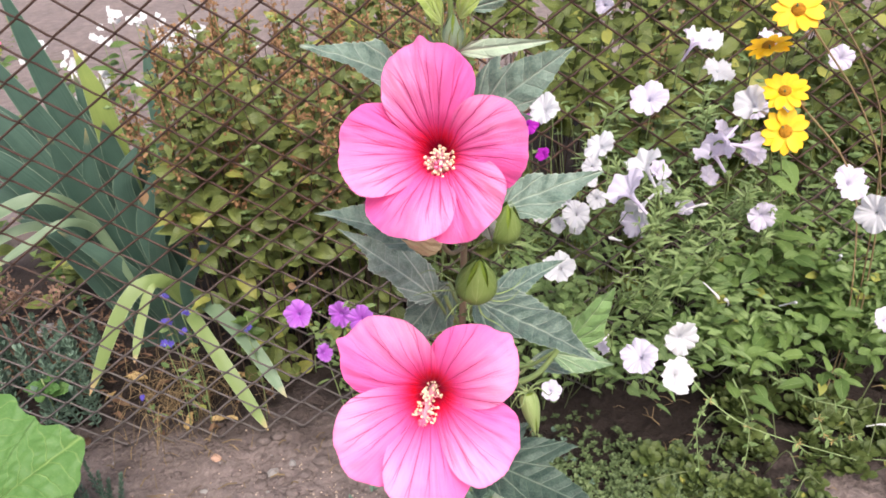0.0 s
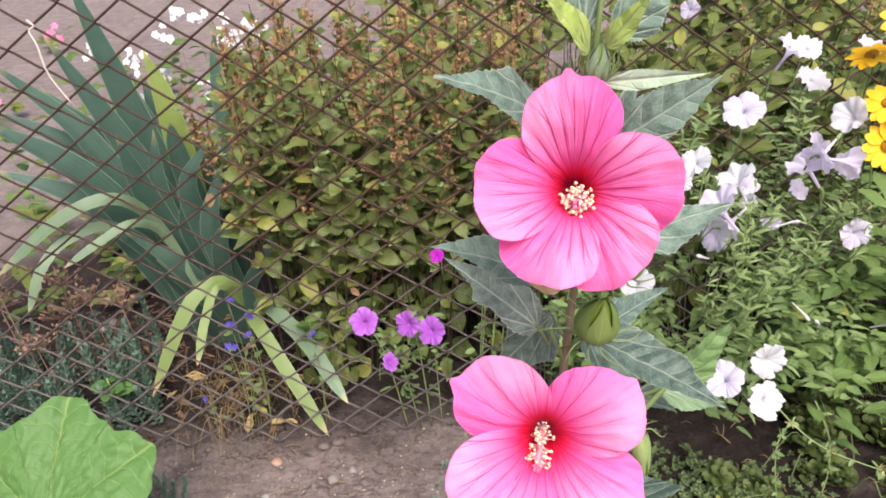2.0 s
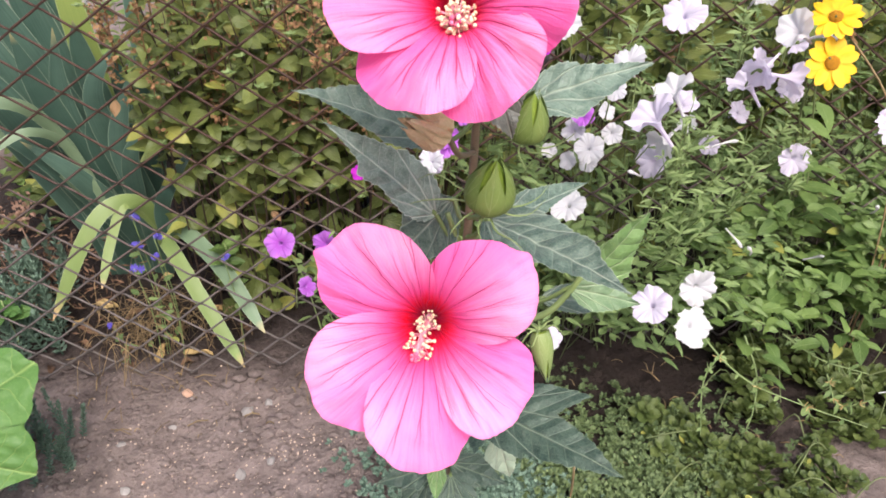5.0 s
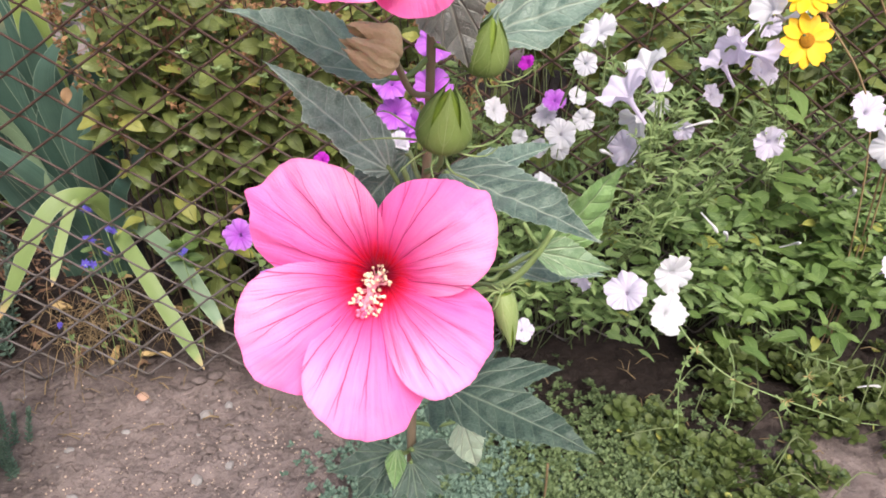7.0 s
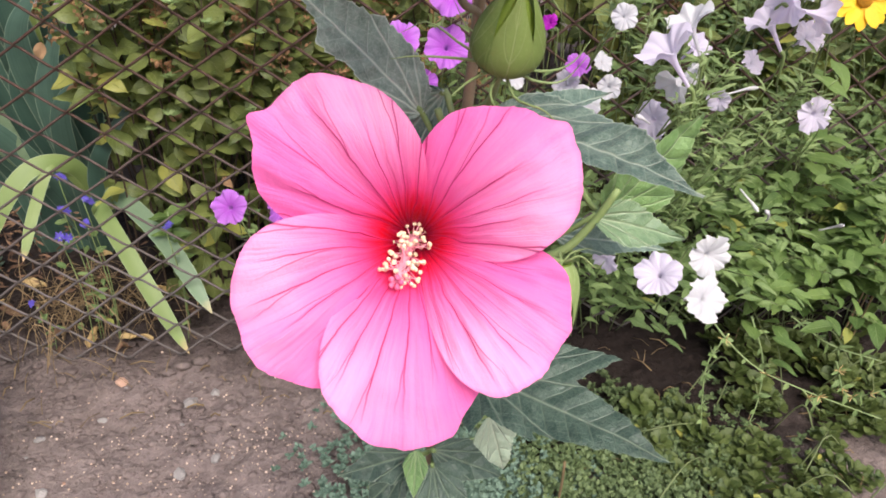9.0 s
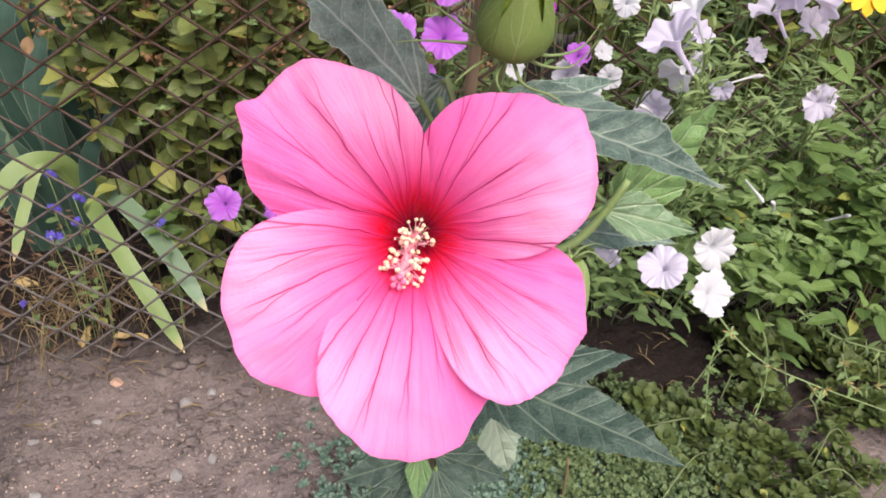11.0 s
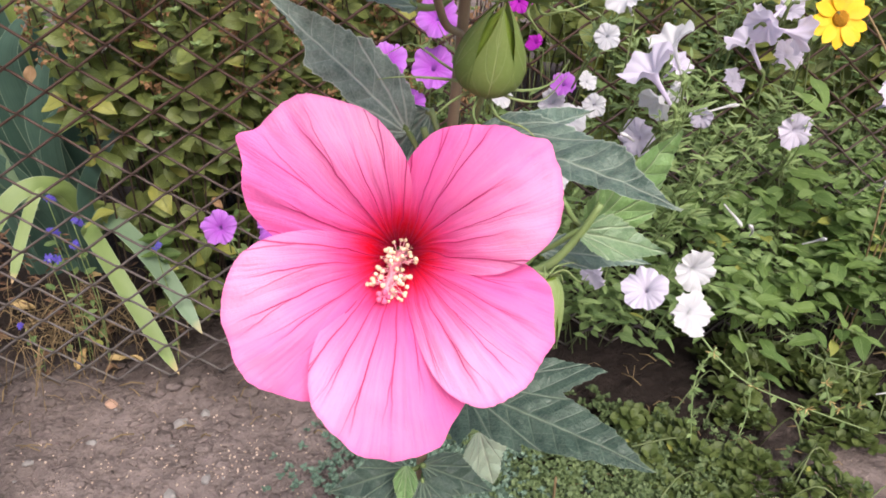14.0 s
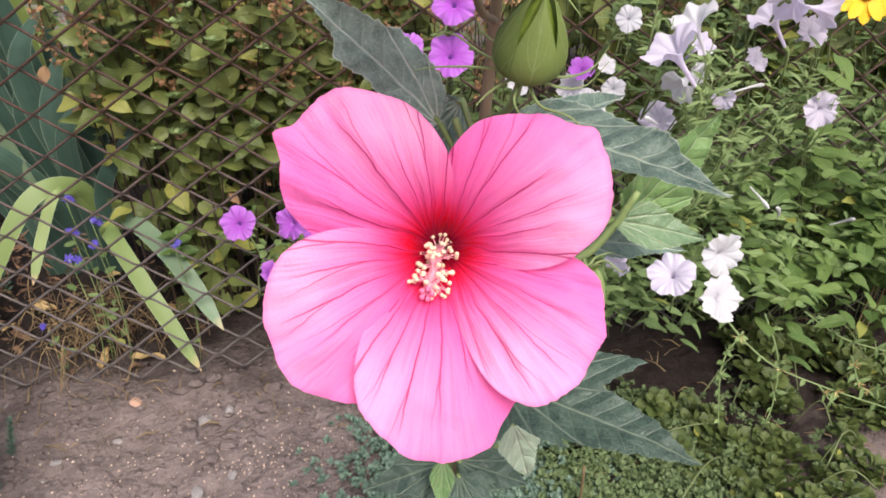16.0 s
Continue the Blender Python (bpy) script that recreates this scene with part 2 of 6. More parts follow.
def blade_material(name, dark, light, tipcol):
    """A sword leaf: fine lengthwise lines, a grey bloom, a yellowing and dry tip."""
    m = Nodes(name)
    u, v = uv_split(m)
    obj = m.coords("Object")
    lines = m.noise(m.n("CombineXYZ", i0=m.math("MULTIPLY", u, 26.0), i1=m.math("MULTIPLY", v, 1.5), i2=m.n("ObjectInfo").outputs["Random"]).outputs[0], 1.0, 2.0)
    coarse = m.noise(obj, 22.0, 3.0)
    base = m.mix(m.math("ADD", m.math("MULTIPLY", lines, 0.6), m.math("MULTIPLY", coarse, 0.5), clamp=True), dark, light)
    end = m.math("MULTIPLY", m.math("SUBTRACT", m.math("ADD", v, m.math("MULTIPLY", m.math("SUBTRACT", coarse, 0.5), 0.1)), 0.93, clamp=True), 16.0, clamp=True)
    own = m.n("ObjectInfo").outputs["Random"]
    base = m.mix(m.math("MULTIPLY", own, 0.6), base, dark)
    margin = m.math("MULTIPLY", m.math("SUBTRACT", m.math("ABSOLUTE", m.math("SUBTRACT", u, 0.5)), 0.455, clamp=True), 20.0, clamp=True)
    base = m.mix(m.math("MULTIPLY", margin, 0.85), base, m.mix(0.5, light, rgb(0.5, 0.55, 0.4)))
    base = m.mix(end, base, tipcol)
    return m.done(base, 0.45, m.bump(lines, 0.35, 0.001), 0.2, None, 0.0, 0.4)


def plain_material(name, a, b, scale=80.0, rough=0.6, bump=0.4, dist=0.001, metal=0.0, translucent=0.0, spec=0.4, random_tone=0.4):
    m = Nodes(name)
    obj = m.coords("Object")
    rnd = m.math("FRACT", m.math("ADD", m.n("ObjectInfo").outputs["Random"], m.n("NewGeometry").outputs["Random Per Island"]))
    coarse, fine = m.noise(obj, scale, 4.0), m.noise(obj, scale * 8, 3.0)
    f = m.math("ADD", m.math("MULTIPLY", rnd, random_tone), m.math("MULTIPLY", m.math("SUBTRACT", m.math("MULTIPLY_ADD", fine, 0.4, coarse), 0.25), 1.1 - random_tone), clamp=True)
    return m.done(m.mix(f, a, b), m.math("MULTIPLY_ADD", coarse, 0.3, rough - 0.15), m.bump(m.math("ADD", coarse, fine), bump, dist), translucent, None, metal, spec)


def corolla_material(name, rim, mid, throat, vein):
    """Petunia face: colour by distance from the throat, soft radial veins."""
    m = Nodes(name)
    u, v = uv_split(m)
    rnd = m.n("ObjectInfo").outputs["Random"]
    coarse = m.noise(m.coords("Object"), 90.0, 3.0)
    base = m.ramp(m.math("ADD", v, m.math("MULTIPLY", m.math("SUBTRACT", coarse, 0.5), 0.15)), [(0.0, throat), (0.13, throat), (0.22, mid), (1.0, rim)])
    tint = m.mix(m.math("MULTIPLY", rnd, 0.35), base, rgb(*mid))
    lines = m.math("MULTIPLY", line_at(m, m.math("ADD", m.math("MULTIPLY", u, 20.0), m.math("MULTIPLY", coarse, 0.5)), 0.16), m.math("SUBTRACT", 1.0, v))
    base = m.mix(m.math("MULTIPLY", lines, 0.5), tint, rgb(*vein))
    return m.done(base, 0.6, m.bump(m.math("ADD", coarse, lines), 0.4, 0.001), 0.48, None, 0.0, 0.25)


def soil_material():
    m = Nodes("soil")
    obj = m.coords("Object")
    big, mid, fine, grit = m.noise(obj, 1.6, 4.0), m.noise(obj, 14.0, 5.0), m.noise(obj, 90.0, 5.0, 0.65), m.noise(obj, 420.0, 2.0)
    base = m.ramp(m.math("ADD", m.math("MULTIPLY", big, 0.35), m.math("MULTIPLY", mid, 0.65)), [(0.3, (0.135, 0.104, 0.100)), (0.5, (0.215, 0.166, 0.157)), (0.72, (0.31, 0.245, 0.232))])
    base = m.mix(m.math("MULTIPLY", m.math("SUBTRACT", fine, 0.5, clamp=True), 2.2, clamp=True), base, rgb(0.34, 0.27, 0.24))
    base = m.mix(m.math("MULTIPLY", m.math("SUBTRACT", 0.42, fine, clamp=True), 4.0, clamp=True), base, rgb(0.07, 0.05, 0.044))
    speck = m.n("TexVoronoi", Scale=230.0, Vector=obj)
    lightspot = m.math("MULTIPLY", m.math("LESS_THAN", speck.outputs["Distance"], 0.22), m.math("GREATER_THAN", m.n("SeparateColor", i0=speck.outputs["Color"]).outputs[0], 0.9))
    base = m.mix(m.math("MULTIPLY", lightspot, m.math("MULTIPLY", mid, 1.2)), base, rgb(0.52, 0.40, 0.30))
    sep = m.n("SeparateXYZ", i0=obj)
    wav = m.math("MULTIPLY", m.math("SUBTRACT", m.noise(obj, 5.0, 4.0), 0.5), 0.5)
    # bed soil: darker earth, with the plants' shade also put into its colour
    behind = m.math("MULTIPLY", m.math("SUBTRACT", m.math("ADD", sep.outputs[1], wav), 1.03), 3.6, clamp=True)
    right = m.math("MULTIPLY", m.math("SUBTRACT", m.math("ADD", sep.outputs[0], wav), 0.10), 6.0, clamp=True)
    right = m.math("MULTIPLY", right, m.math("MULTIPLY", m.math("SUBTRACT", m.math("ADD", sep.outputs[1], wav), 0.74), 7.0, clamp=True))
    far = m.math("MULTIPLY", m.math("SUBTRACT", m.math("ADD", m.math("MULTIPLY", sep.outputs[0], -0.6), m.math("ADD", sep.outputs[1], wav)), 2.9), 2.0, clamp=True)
    bed_shade = m.math("MULTIPLY", m.math("MAXIMUM", behind, right), m.math("SUBTRACT", 1.0, far))
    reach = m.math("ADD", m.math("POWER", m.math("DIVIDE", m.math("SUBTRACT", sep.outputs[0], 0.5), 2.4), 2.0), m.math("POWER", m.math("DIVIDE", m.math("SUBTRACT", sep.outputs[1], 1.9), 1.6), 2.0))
    bed_shade = m.math("MULTIPLY", bed_shade, m.math("MULTIPLY", m.math("SUBTRACT", m.math("ADD", 1.0, wav), reach), 3.0, clamp=True))
    base = m.mix(m.math("MULTIPLY", bed_shade, 0.95), base, m.mix(fine, rgb(0.011, 0.007, 0.006), rgb(0.040, 0.027, 0.023)))
    h = m.math("ADD", m.math("MULTIPLY", mid, 1.0), m.math("ADD", m.math("MULTIPLY", fine, 0.6), m.math("MULTIPLY", grit, 0.2)))
    return m.done(base, 0.92, m.bump(h, 1.0, 0.018), 0.0, None, 0.0, 0.2)


def wire_material():
    """Old fence wire: rust brown with dull zinc left towards the foot."""
    m = Nodes("rusty_wire")
    pos = m.n("NewGeometry").outputs["Position"]
    z = m.n("SeparateXYZ", i0=pos).outputs[2]
    a, b = m.noise(pos, 30.0, 3.0), m.noise(pos, 300.0, 3.0)
    rust = m.mix(b, rgb(0.020, 0.010, 0.008), rgb(0.085, 0.042, 0.030))
    zinc = m.mix(b, rgb(0.085, 0.07, 0.068), rgb(0.20, 0.17, 0.165))
    f = m.math("MULTIPLY_ADD", z, -2.6, m.math("MULTIPLY_ADD", a, 1.0, 0.95), clamp=True)
    return m.done(m.mix(f, rust, zinc), 0.72, m.bump(b, 0.5, 0.0006), 0.0, None, m.math("MULTIPLY", f, 0.35), 0.35)


PETAL = petal_material("hibiscus_petal", 0.44, (0.87, 0.165, 0.455), 0.92)
PETAL_DEEP = petal_material("hibiscus_deep_petal", 0.36, (0.87, 0.12, 0.385), 1.55, 9.0)
HIB_LEAF = palmate_material("hibiscus_leaf", rgb(0.046, 0.092, 0.069), rgb(0.145, 0.212, 0.168), rgb(0.46, 0.53, 0.43))
# a much darker green, used on the lower leaves
HIB_LOW = palmate_material("hibiscus_low_leaf", rgb(0.014, 0.037, 0.026), rgb(0.050, 0.086, 0.063), rgb(0.24, 0.30, 0.22))
HIB_MID = palmate_material("hibiscus_grey_leaf", rgb(0.062, 0.106, 0.084), rgb(0.21, 0.275, 0.23), rgb(0.70, 0.75, 0.66))
HIB_PALE = palmate_material("hibiscus_leaf_underside", rgb(0.28, 0.36, 0.26), rgb(0.38, 0.46, 0.34), rgb(0.5, 0.55, 0.42))
HIB_YOUNG = palmate_material("hibiscus_young_leaf", rgb(0.30, 0.42, 0.07), rgb(0.46, 0.56, 0.14), rgb(0.52, 0.6, 0.26), 0.5, 0.35)
HIB_BRIGHT = palmate_material("hibiscus_bright_leaf", rgb(0.11, 0.22, 0.065), rgb(0.18, 0.31, 0.10), rgb(0.36, 0.46, 0.24), 0.5, 0.3)
HIB_FRESH = palmate_material("hibiscus_fresh_leaf", rgb(0.085, 0.155, 0.075), rgb(0.16, 0.25, 0.13), rgb(0.38, 0.46, 0.30))
HIB_DEEP = palmate_material("hibiscus_deep_leaf", rgb(0.028, 0.060, 0.045), rgb(0.108, 0.160, 0.126), rgb(0.42, 0.48, 0.39))
# dull brown leaf below the upper bloom, its shade mixed into the colour
HIB_SHADED = palmate_material("hibiscus_shaded_leaf", rgb(0.05, 0.055, 0.05), rgb(0.10, 0.10, 0.085), rgb(0.24, 0.22, 0.18))
STEM = plain_material("hibiscus_stem", rgb(0.16, 0.12, 0.075), rgb(0.27, 0.2, 0.13), 60.0, 0.6)
GREEN_STEM = plain_material("green_stem", rgb(0.13, 0.19, 0.06), rgb(0.24, 0.3, 0.12), 60.0, 0.55)
BUD = leaf_material("bud_green", rgb(0.105, 0.16, 0.035), rgb(0.20, 0.265, 0.075), rgb(0.32, 0.38, 0.16), 3.0, 0.5, 0.2, 0.3)
BUD_PALE = leaf_material("bud_pale_green", rgb(0.19, 0.27, 0.08), rgb(0.32, 0.40, 0.16), rgb(0.46, 0.52, 0.28), 3.0, 0.5, 0.25, 0.3)
BUD_INNER = plain_material("bud_inner", rgb(0.08, 0.13, 0.01), rgb(0.2, 0.28, 0.03), 200.0, 0.6)
BUD_GREY = leaf_material("bud_grey_green", rgb(0.14, 0.20, 0.13), rgb(0.22, 0.29, 0.19), rgb(0.4, 0.46, 0.32), 3.0, 0.5, 0.2, 0.3)
DRY = plain_material("dry_husk", rgb(0.42, 0.29, 0.14), rgb(0.80, 0.64, 0.40), 70.0, 0.8, 0.6, 0.002, translucent=0.15)
ANTHER = plain_material("anther", rgb(0.78, 0.60, 0.36), rgb(0.88, 0.80, 0.62), 900.0, 0.8)
COLUMN = plain_material("style_column", rgb(0.8, 0.24, 0.36), rgb(0.9, 0.46, 0.52), 300.0, 0.5, translucent=0.2)
STIGMA = plain_material("stigma", rgb(0.80, 0.12, 0.30), rgb(0.88, 0.28, 0.44), 300.0, 0.5, translucent=0.2)
WIRE = wire_material()
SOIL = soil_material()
STONE = plain_material("pebble", rgb(0.18, 0.16, 0.155), rgb(0.34, 0.31, 0.30), 60.0, 0.85, 0.6, 0.002)
CHIP = plain_material("brick_chip", rgb(0.36, 0.2, 0.14), rgb(0.5, 0.32, 0.24), 80.0, 0.9, 0.6, 0.002)
IRIS = blade_material("iris_blade", rgb(0.024, 0.062, 0.048), rgb(0.15, 0.245, 0.185), rgb(0.36, 0.32, 0.16))
IRIS_PALE = blade_material("iris_pale_blade", rgb(0.11, 0.175, 0.10), rgb(0.25, 0.33, 0.20), rgb(0.42, 0.36, 0.2))
IRIS_LIME = blade_material("iris_lime_blade", rgb(0.15, 0.24, 0.06), rgb(0.36, 0.42, 0.12), rgb(0.6, 0.5, 0.16))
IRIS_YELLOW = blade_material("iris_yellowed_blade", rgb(0.16, 0.235, 0.07), rgb(0.32, 0.385, 0.14), rgb(0.5, 0.34, 0.18))
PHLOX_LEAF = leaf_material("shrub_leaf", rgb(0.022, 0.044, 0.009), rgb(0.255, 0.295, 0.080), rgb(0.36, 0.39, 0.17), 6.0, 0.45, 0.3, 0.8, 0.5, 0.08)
GREEN_LEAF = leaf_material("garden_leaf", rgb(0.038, 0.085, 0.018), rgb(0.185, 0.27, 0.075), rgb(0.29, 0.37, 0.15), 6.0, 0.5, 0.3, 0.5, 0.4, 0.03)
PETUNIA_LEAF = leaf_material("petunia_leaf", rgb(0.045, 0.095, 0.024), rgb(0.26, 0.35, 0.13), rgb(0.38, 0.46, 0.23), 5.0, 0.5, 0.3, 0.5, 0.4, 0.01)
LOW_STEM = plain_material("low_stem", rgb(0.07, 0.09, 0.03), rgb(0.16, 0.19, 0.08), 60.0, 0.6)
FADED_LEAF = leaf_material("withered_shrub_leaf", rgb(0.26, 0.14, 0.07), rgb(0.52, 0.34, 0.19), rgb(0.5, 0.32, 0.2), 5.0, 0.7, 0.2, 0.6)
SPRIG_LEAF = leaf_material("petunia_sprig", rgb(0.12, 0.19, 0.06), rgb(0.30, 0.38, 0.16), rgb(0.40, 0.46, 0.24), 4.0, 0.5, 0.35, 0.4)
TWIG = plain_material("shrub_twig", rgb(0.022, 0.014, 0.010), rgb(0.075, 0.046, 0.03), 60.0, 0.7)
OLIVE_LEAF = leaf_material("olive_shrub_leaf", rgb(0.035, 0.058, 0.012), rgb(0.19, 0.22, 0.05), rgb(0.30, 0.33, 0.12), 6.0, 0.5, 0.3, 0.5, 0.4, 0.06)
CREEP_LEAF = leaf_material("creeper_leaf", rgb(0.035, 0.060, 0.013), rgb(0.125, 0.155, 0.045), rgb(0.18, 0.22, 0.09), 4.0, 0.5, 0.25, 0.4, 0.4, 0.008)
SEDUM_BLUE = plain_material("sedum_blue_green", rgb(0.055, 0.10, 0.07), rgb(0.16, 0.23, 0.17), 200.0, 0.6, random_tone=0.7)
SEDUM_GREEN = plain_material("sedum_green", rgb(0.035, 0.06, 0.02), rgb(0.125, 0.165, 0.065), 200.0, 0.6, random_tone=0.7)
HOLLY = leaf_material("hollyhock_leaf", rgb(0.055, 0.145, 0.032), rgb(0.15, 0.275, 0.08), rgb(0.30, 0.42, 0.14), 7.0, 0.5, 0.3, 1.0, 0.4, 0.0, 0.35, 24.0)
SEEDHEAD = plain_material("seed_head", rgb(0.16, 0.075, 0.035), rgb(0.42, 0.24, 0.12), 200.0, 0.85, random_tone=0.8, translucent=0.2)
GRIT = plain_material("pale_grit", rgb(0.36, 0.25, 0.19), rgb(0.66, 0.51, 0.41), 90.0, 0.8, random_tone=0.9)
TIE = plain_material("pale_tie_wire", rgb(0.42, 0.36, 0.30), rgb(0.62, 0.55, 0.48), 90.0, 0.6)
RUSTY = plain_material("rusty_seed_head", rgb(0.13, 0.07, 0.05), rgb(0.36, 0.22, 0.16), 200.0, 0.85, random_tone=0.8, translucent=0.15)
STRAW = plain_material("straw", rgb(0.10, 0.065, 0.032), rgb(0.32, 0.22, 0.115), 90.0, 0.8, random_tone=0.8)
STRAW_PALE = plain_material("dry_calyx", rgb(0.34, 0.22, 0.09), rgb(0.58, 0.42, 0.20), 90.0, 0.8, random_tone=0.8)
RUNNER = plain_material("pale_runner", rgb(0.13, 0.19, 0.07), rgb(0.25, 0.31, 0.14), 60.0, 0.6)
WITHERED = plain_material("withered_leaf", rgb(0.06, 0.03, 0.018), rgb(0.22, 0.125, 0.075), 70.0, 0.85, 0.5, 0.002, random_tone=0.8)
WHITE_FLOWER = corolla_material("petunia_white", (0.74, 0.72, 0.76), (0.72, 0.70, 0.75), (0.58, 0.58, 0.4), (0.66, 0.58, 0.74))
LILAC_FLOWER = corolla_material("petunia_lilac", (0.77, 0.69, 0.85), (0.76, 0.69, 0.83), (0.66, 0.62, 0.45), (0.55, 0.34, 0.7))
VIOLET_FLOWER = corolla_material("petunia_violet", (0.58, 0.23, 0.74), (0.48, 0.10, 0.62), (0.70, 0.55, 0.74), (0.26, 0.02, 0.40))
MAGENTA_FLOWER = corolla_material("petunia_magenta", (0.55, 0.03, 0.55), (0.5, 0.02, 0.5), (0.7, 0.4, 0.7), (0.2, 0.0, 0.25))
BLUE_FLOWER = plain_material("blue_flower", rgb(0.05, 0.035, 0.30), rgb(0.14, 0.10, 0.5), 300.0, 0.6, translucent=0.2)
PINK_FLOWER = plain_material("pink_flower", rgb(0.75, 0.12, 0.3), rgb(0.85, 0.3, 0.45), 300.0, 0.6, translucent=0.2)
PALE_FLOWER = plain_material("pale_flower", rgb(0.6, 0.58, 0.6), rgb(0.75, 0.73, 0.75), 300.0, 0.6, translucent=0.3)
YELLOW_RAY = plain_material("yellow_ray", rgb(0.82, 0.42, 0.005), rgb(0.88, 0.56, 0.012), 200.0, 0.5, 0.4, 0.0008, translucent=0.25)
ORANGE_DISC = plain_material("orange_disc", rgb(0.42, 0.17, 0.01), rgb(0.72, 0.36, 0.02), 700.0, 0.85, 0.8, 0.001)


# ---- builders ----
def link_mesh(name, verts, faces, material, uvs=None, smooth=True):
    me = bpy.data.meshes.new(name)
    me.from_pydata(verts, [], faces)
    me.materials.append(material)
    if uvs is not None:
        layer = me.uv_layers.new(name="UVMap")
        idx = np.empty(len(me.loops), dtype=np.int32)
        me.loops.foreach_get("vertex_index", idx)
        layer.data.foreach_set("uv", np.asarray(uvs, dtype=np.float32)[idx].ravel())
    if smooth:
        me.polygons.foreach_set("use_smooth", [True] * len(me.polygons))
    me.update()
    return me


class Geo:
    """Vertices, faces and uvs that grow into one mesh."""

    def __init__(self):
        self.v, self.f, self.uv = [], [], []

    def add(self, verts, faces, uvs=None):
        k = len(self.v)
        self.v.extend(tuple(p) for p in verts)
        self.f.extend(tuple(i + k for i in q) for q in faces)
        self.uv.extend(uvs if uvs is not None else [(0.5, 0.5)] * len(verts))

    def mesh(self, name, material, smooth=True):
        return link_mesh(name, self.v, self.f, material, self.uv, smooth)


def thing(name, label, category, place=(0, 0, 0), group="", kind=""):
    """An empty at the thing's base, which holds its parts."""
    ob = new(name)
    ob.empty_display_size = 0.05
    ob.matrix_world = Matrix.Translation(place)
    return tagged(ob, label, category, group, kind)


def part(name, me, parent, m=None, label=""):
    """One mesh object under a thing or a part; m is its pose in the world."""
    ob = new(name, me)
    ob.parent = parent
    ob.matrix_parent_inverse = world_of(parent).inverted()
    ob.matrix_basis = m if m is not None else Matrix.Identity(4)
    return tagged(ob, label) if label else ob


def world_of(ob):
    """Things and parts are all laid by their pose in the world, which their basis holds."""
    return ob.matrix_basis.copy()


def curve_points(pts, n):
    """n + 1 points on a smooth curve through pts."""
    pts = [Vector(p) for p in pts]
    ext = [pts[0] * 2 - pts[1]] + pts + [pts[-1] * 2 - pts[-2]]
    out = []
    for i in range(n + 1):
        s = i / n * (len(pts) - 1)
        k = min(int(s), len(pts) - 2)
        f = s - k
        a, b, c, d = ext[k:k + 4]
        out.append(0.5 * ((2 * b) + (c - a) * f + (2 * a - 5 * b + 4 * c - d) * f * f + (3 * b - a - 3 * c + d) * f ** 3))
    return out


def tube(geo, pts, radius, sides=6, n=None, cap=True):
    """A round tube through pts; radius is a number, or a function of 0..1."""
    pts = curve_points(pts, n) if n else [Vector(p) for p in pts]
    verts, faces, uvs = [], [], []
    side = None
    for i, p in enumerate(pts):
        d = (pts[min(i + 1, len(pts) - 1)] - pts[max(i - 1, 0)]).normalized()
        if side is None:
            side = d.orthogonal().normalized()
        side = (side - d * side.dot(d)).normalized()
        up = d.cross(side)
        r = radius(i / (len(pts) - 1)) if callable(radius) else radius
        for k in range(sides):
            a = 2 * math.pi * k / sides
            verts.append(p + side * (r * math.cos(a)) + up * (r * math.sin(a)))
            uvs.append((k / sides, i / (len(pts) - 1)))
    for i in range(len(pts) - 1):
        for k in range(sides):
            a, b = i * sides + k, i * sides + (k + 1) % sides
            faces.append((a, b, b + sides, a + sides))
    if cap:
        faces.append(tuple(range(sides - 1, -1, -1)))
        faces.append(tuple(len(verts) - sides + k for k in range(sides)))
    geo.add(verts, faces, uvs)


def tube_mesh(name, pts, radius, material, sides=6, n=None):
    g = Geo()
    tube(g, pts, radius, sides, n)
    return g.mesh(name, material)


def leaf_grid(length, width, belly=0.36, point=1.0, teeth=0, depth=0.0, fold=0.2, droop=0.15, ripple=0.0, nu=6, nv=14, seed=0, lobe=0.0, sharp=0.75):
    """Verts, faces, uvs of a leaf that lies along +y from its base, its face to +z."""
    rng = random.Random(seed)
    verts, faces, uvs = [], [], []
    ph = rng.uniform(0, 6.3)
    for j in range(nv + 1):
        v = j / nv
        s = v ** (math.log(0.5) / math.log(belly))
        w = width * 0.5 * max(0.0, math.sin(math.pi * s)) ** sharp * (1 - 0.25 * point * v ** 3)
        peak = belly * 1.25
        w *= 1 + lobe * max(0.0, 1 - (peak - v) / 0.24 if v < peak else 1 - (v - peak) / 0.09)
        w = max(w, width * 0.006)
        if teeth:
            saw = (v * teeth) % 1.0
            tooth = 1 + depth * (saw - 0.5) * (1 if 0.05 < v < 0.95 else 0.3) * (0.7 + 0.6 * rng.random())
        else:
            tooth = 1.0
        for i in range(nu + 1):
            u = i / nu * 2 - 1
            x = u * w * (tooth if abs(u) > 0.99 else 1.0)
            z = fold * abs(u) * w - droop * length * v * v + ripple * width * math.sin(v * 9 + ph + (1.6 if u > 0 else 0)) * abs(u) ** 1.5
            z += 0.02 * width * math.sin(5 * u + 13 * v + ph)
            verts.append((x, v * length * (1 - 0.02 * abs(u)), z))
            uvs.append((i / nu, v))
    for j in range(nv):
        for i in range(nu):
            a = j * (nu + 1) + i
            faces.append((a, a + 1, a + nu + 2, a + nu + 1))
    return verts, faces, uvs


def leaf_mesh(name, material, *args, **kw):
    return link_mesh(name, *leaf_grid(*args, **kw)[:2], material, leaf_grid(*args, **kw)[2])


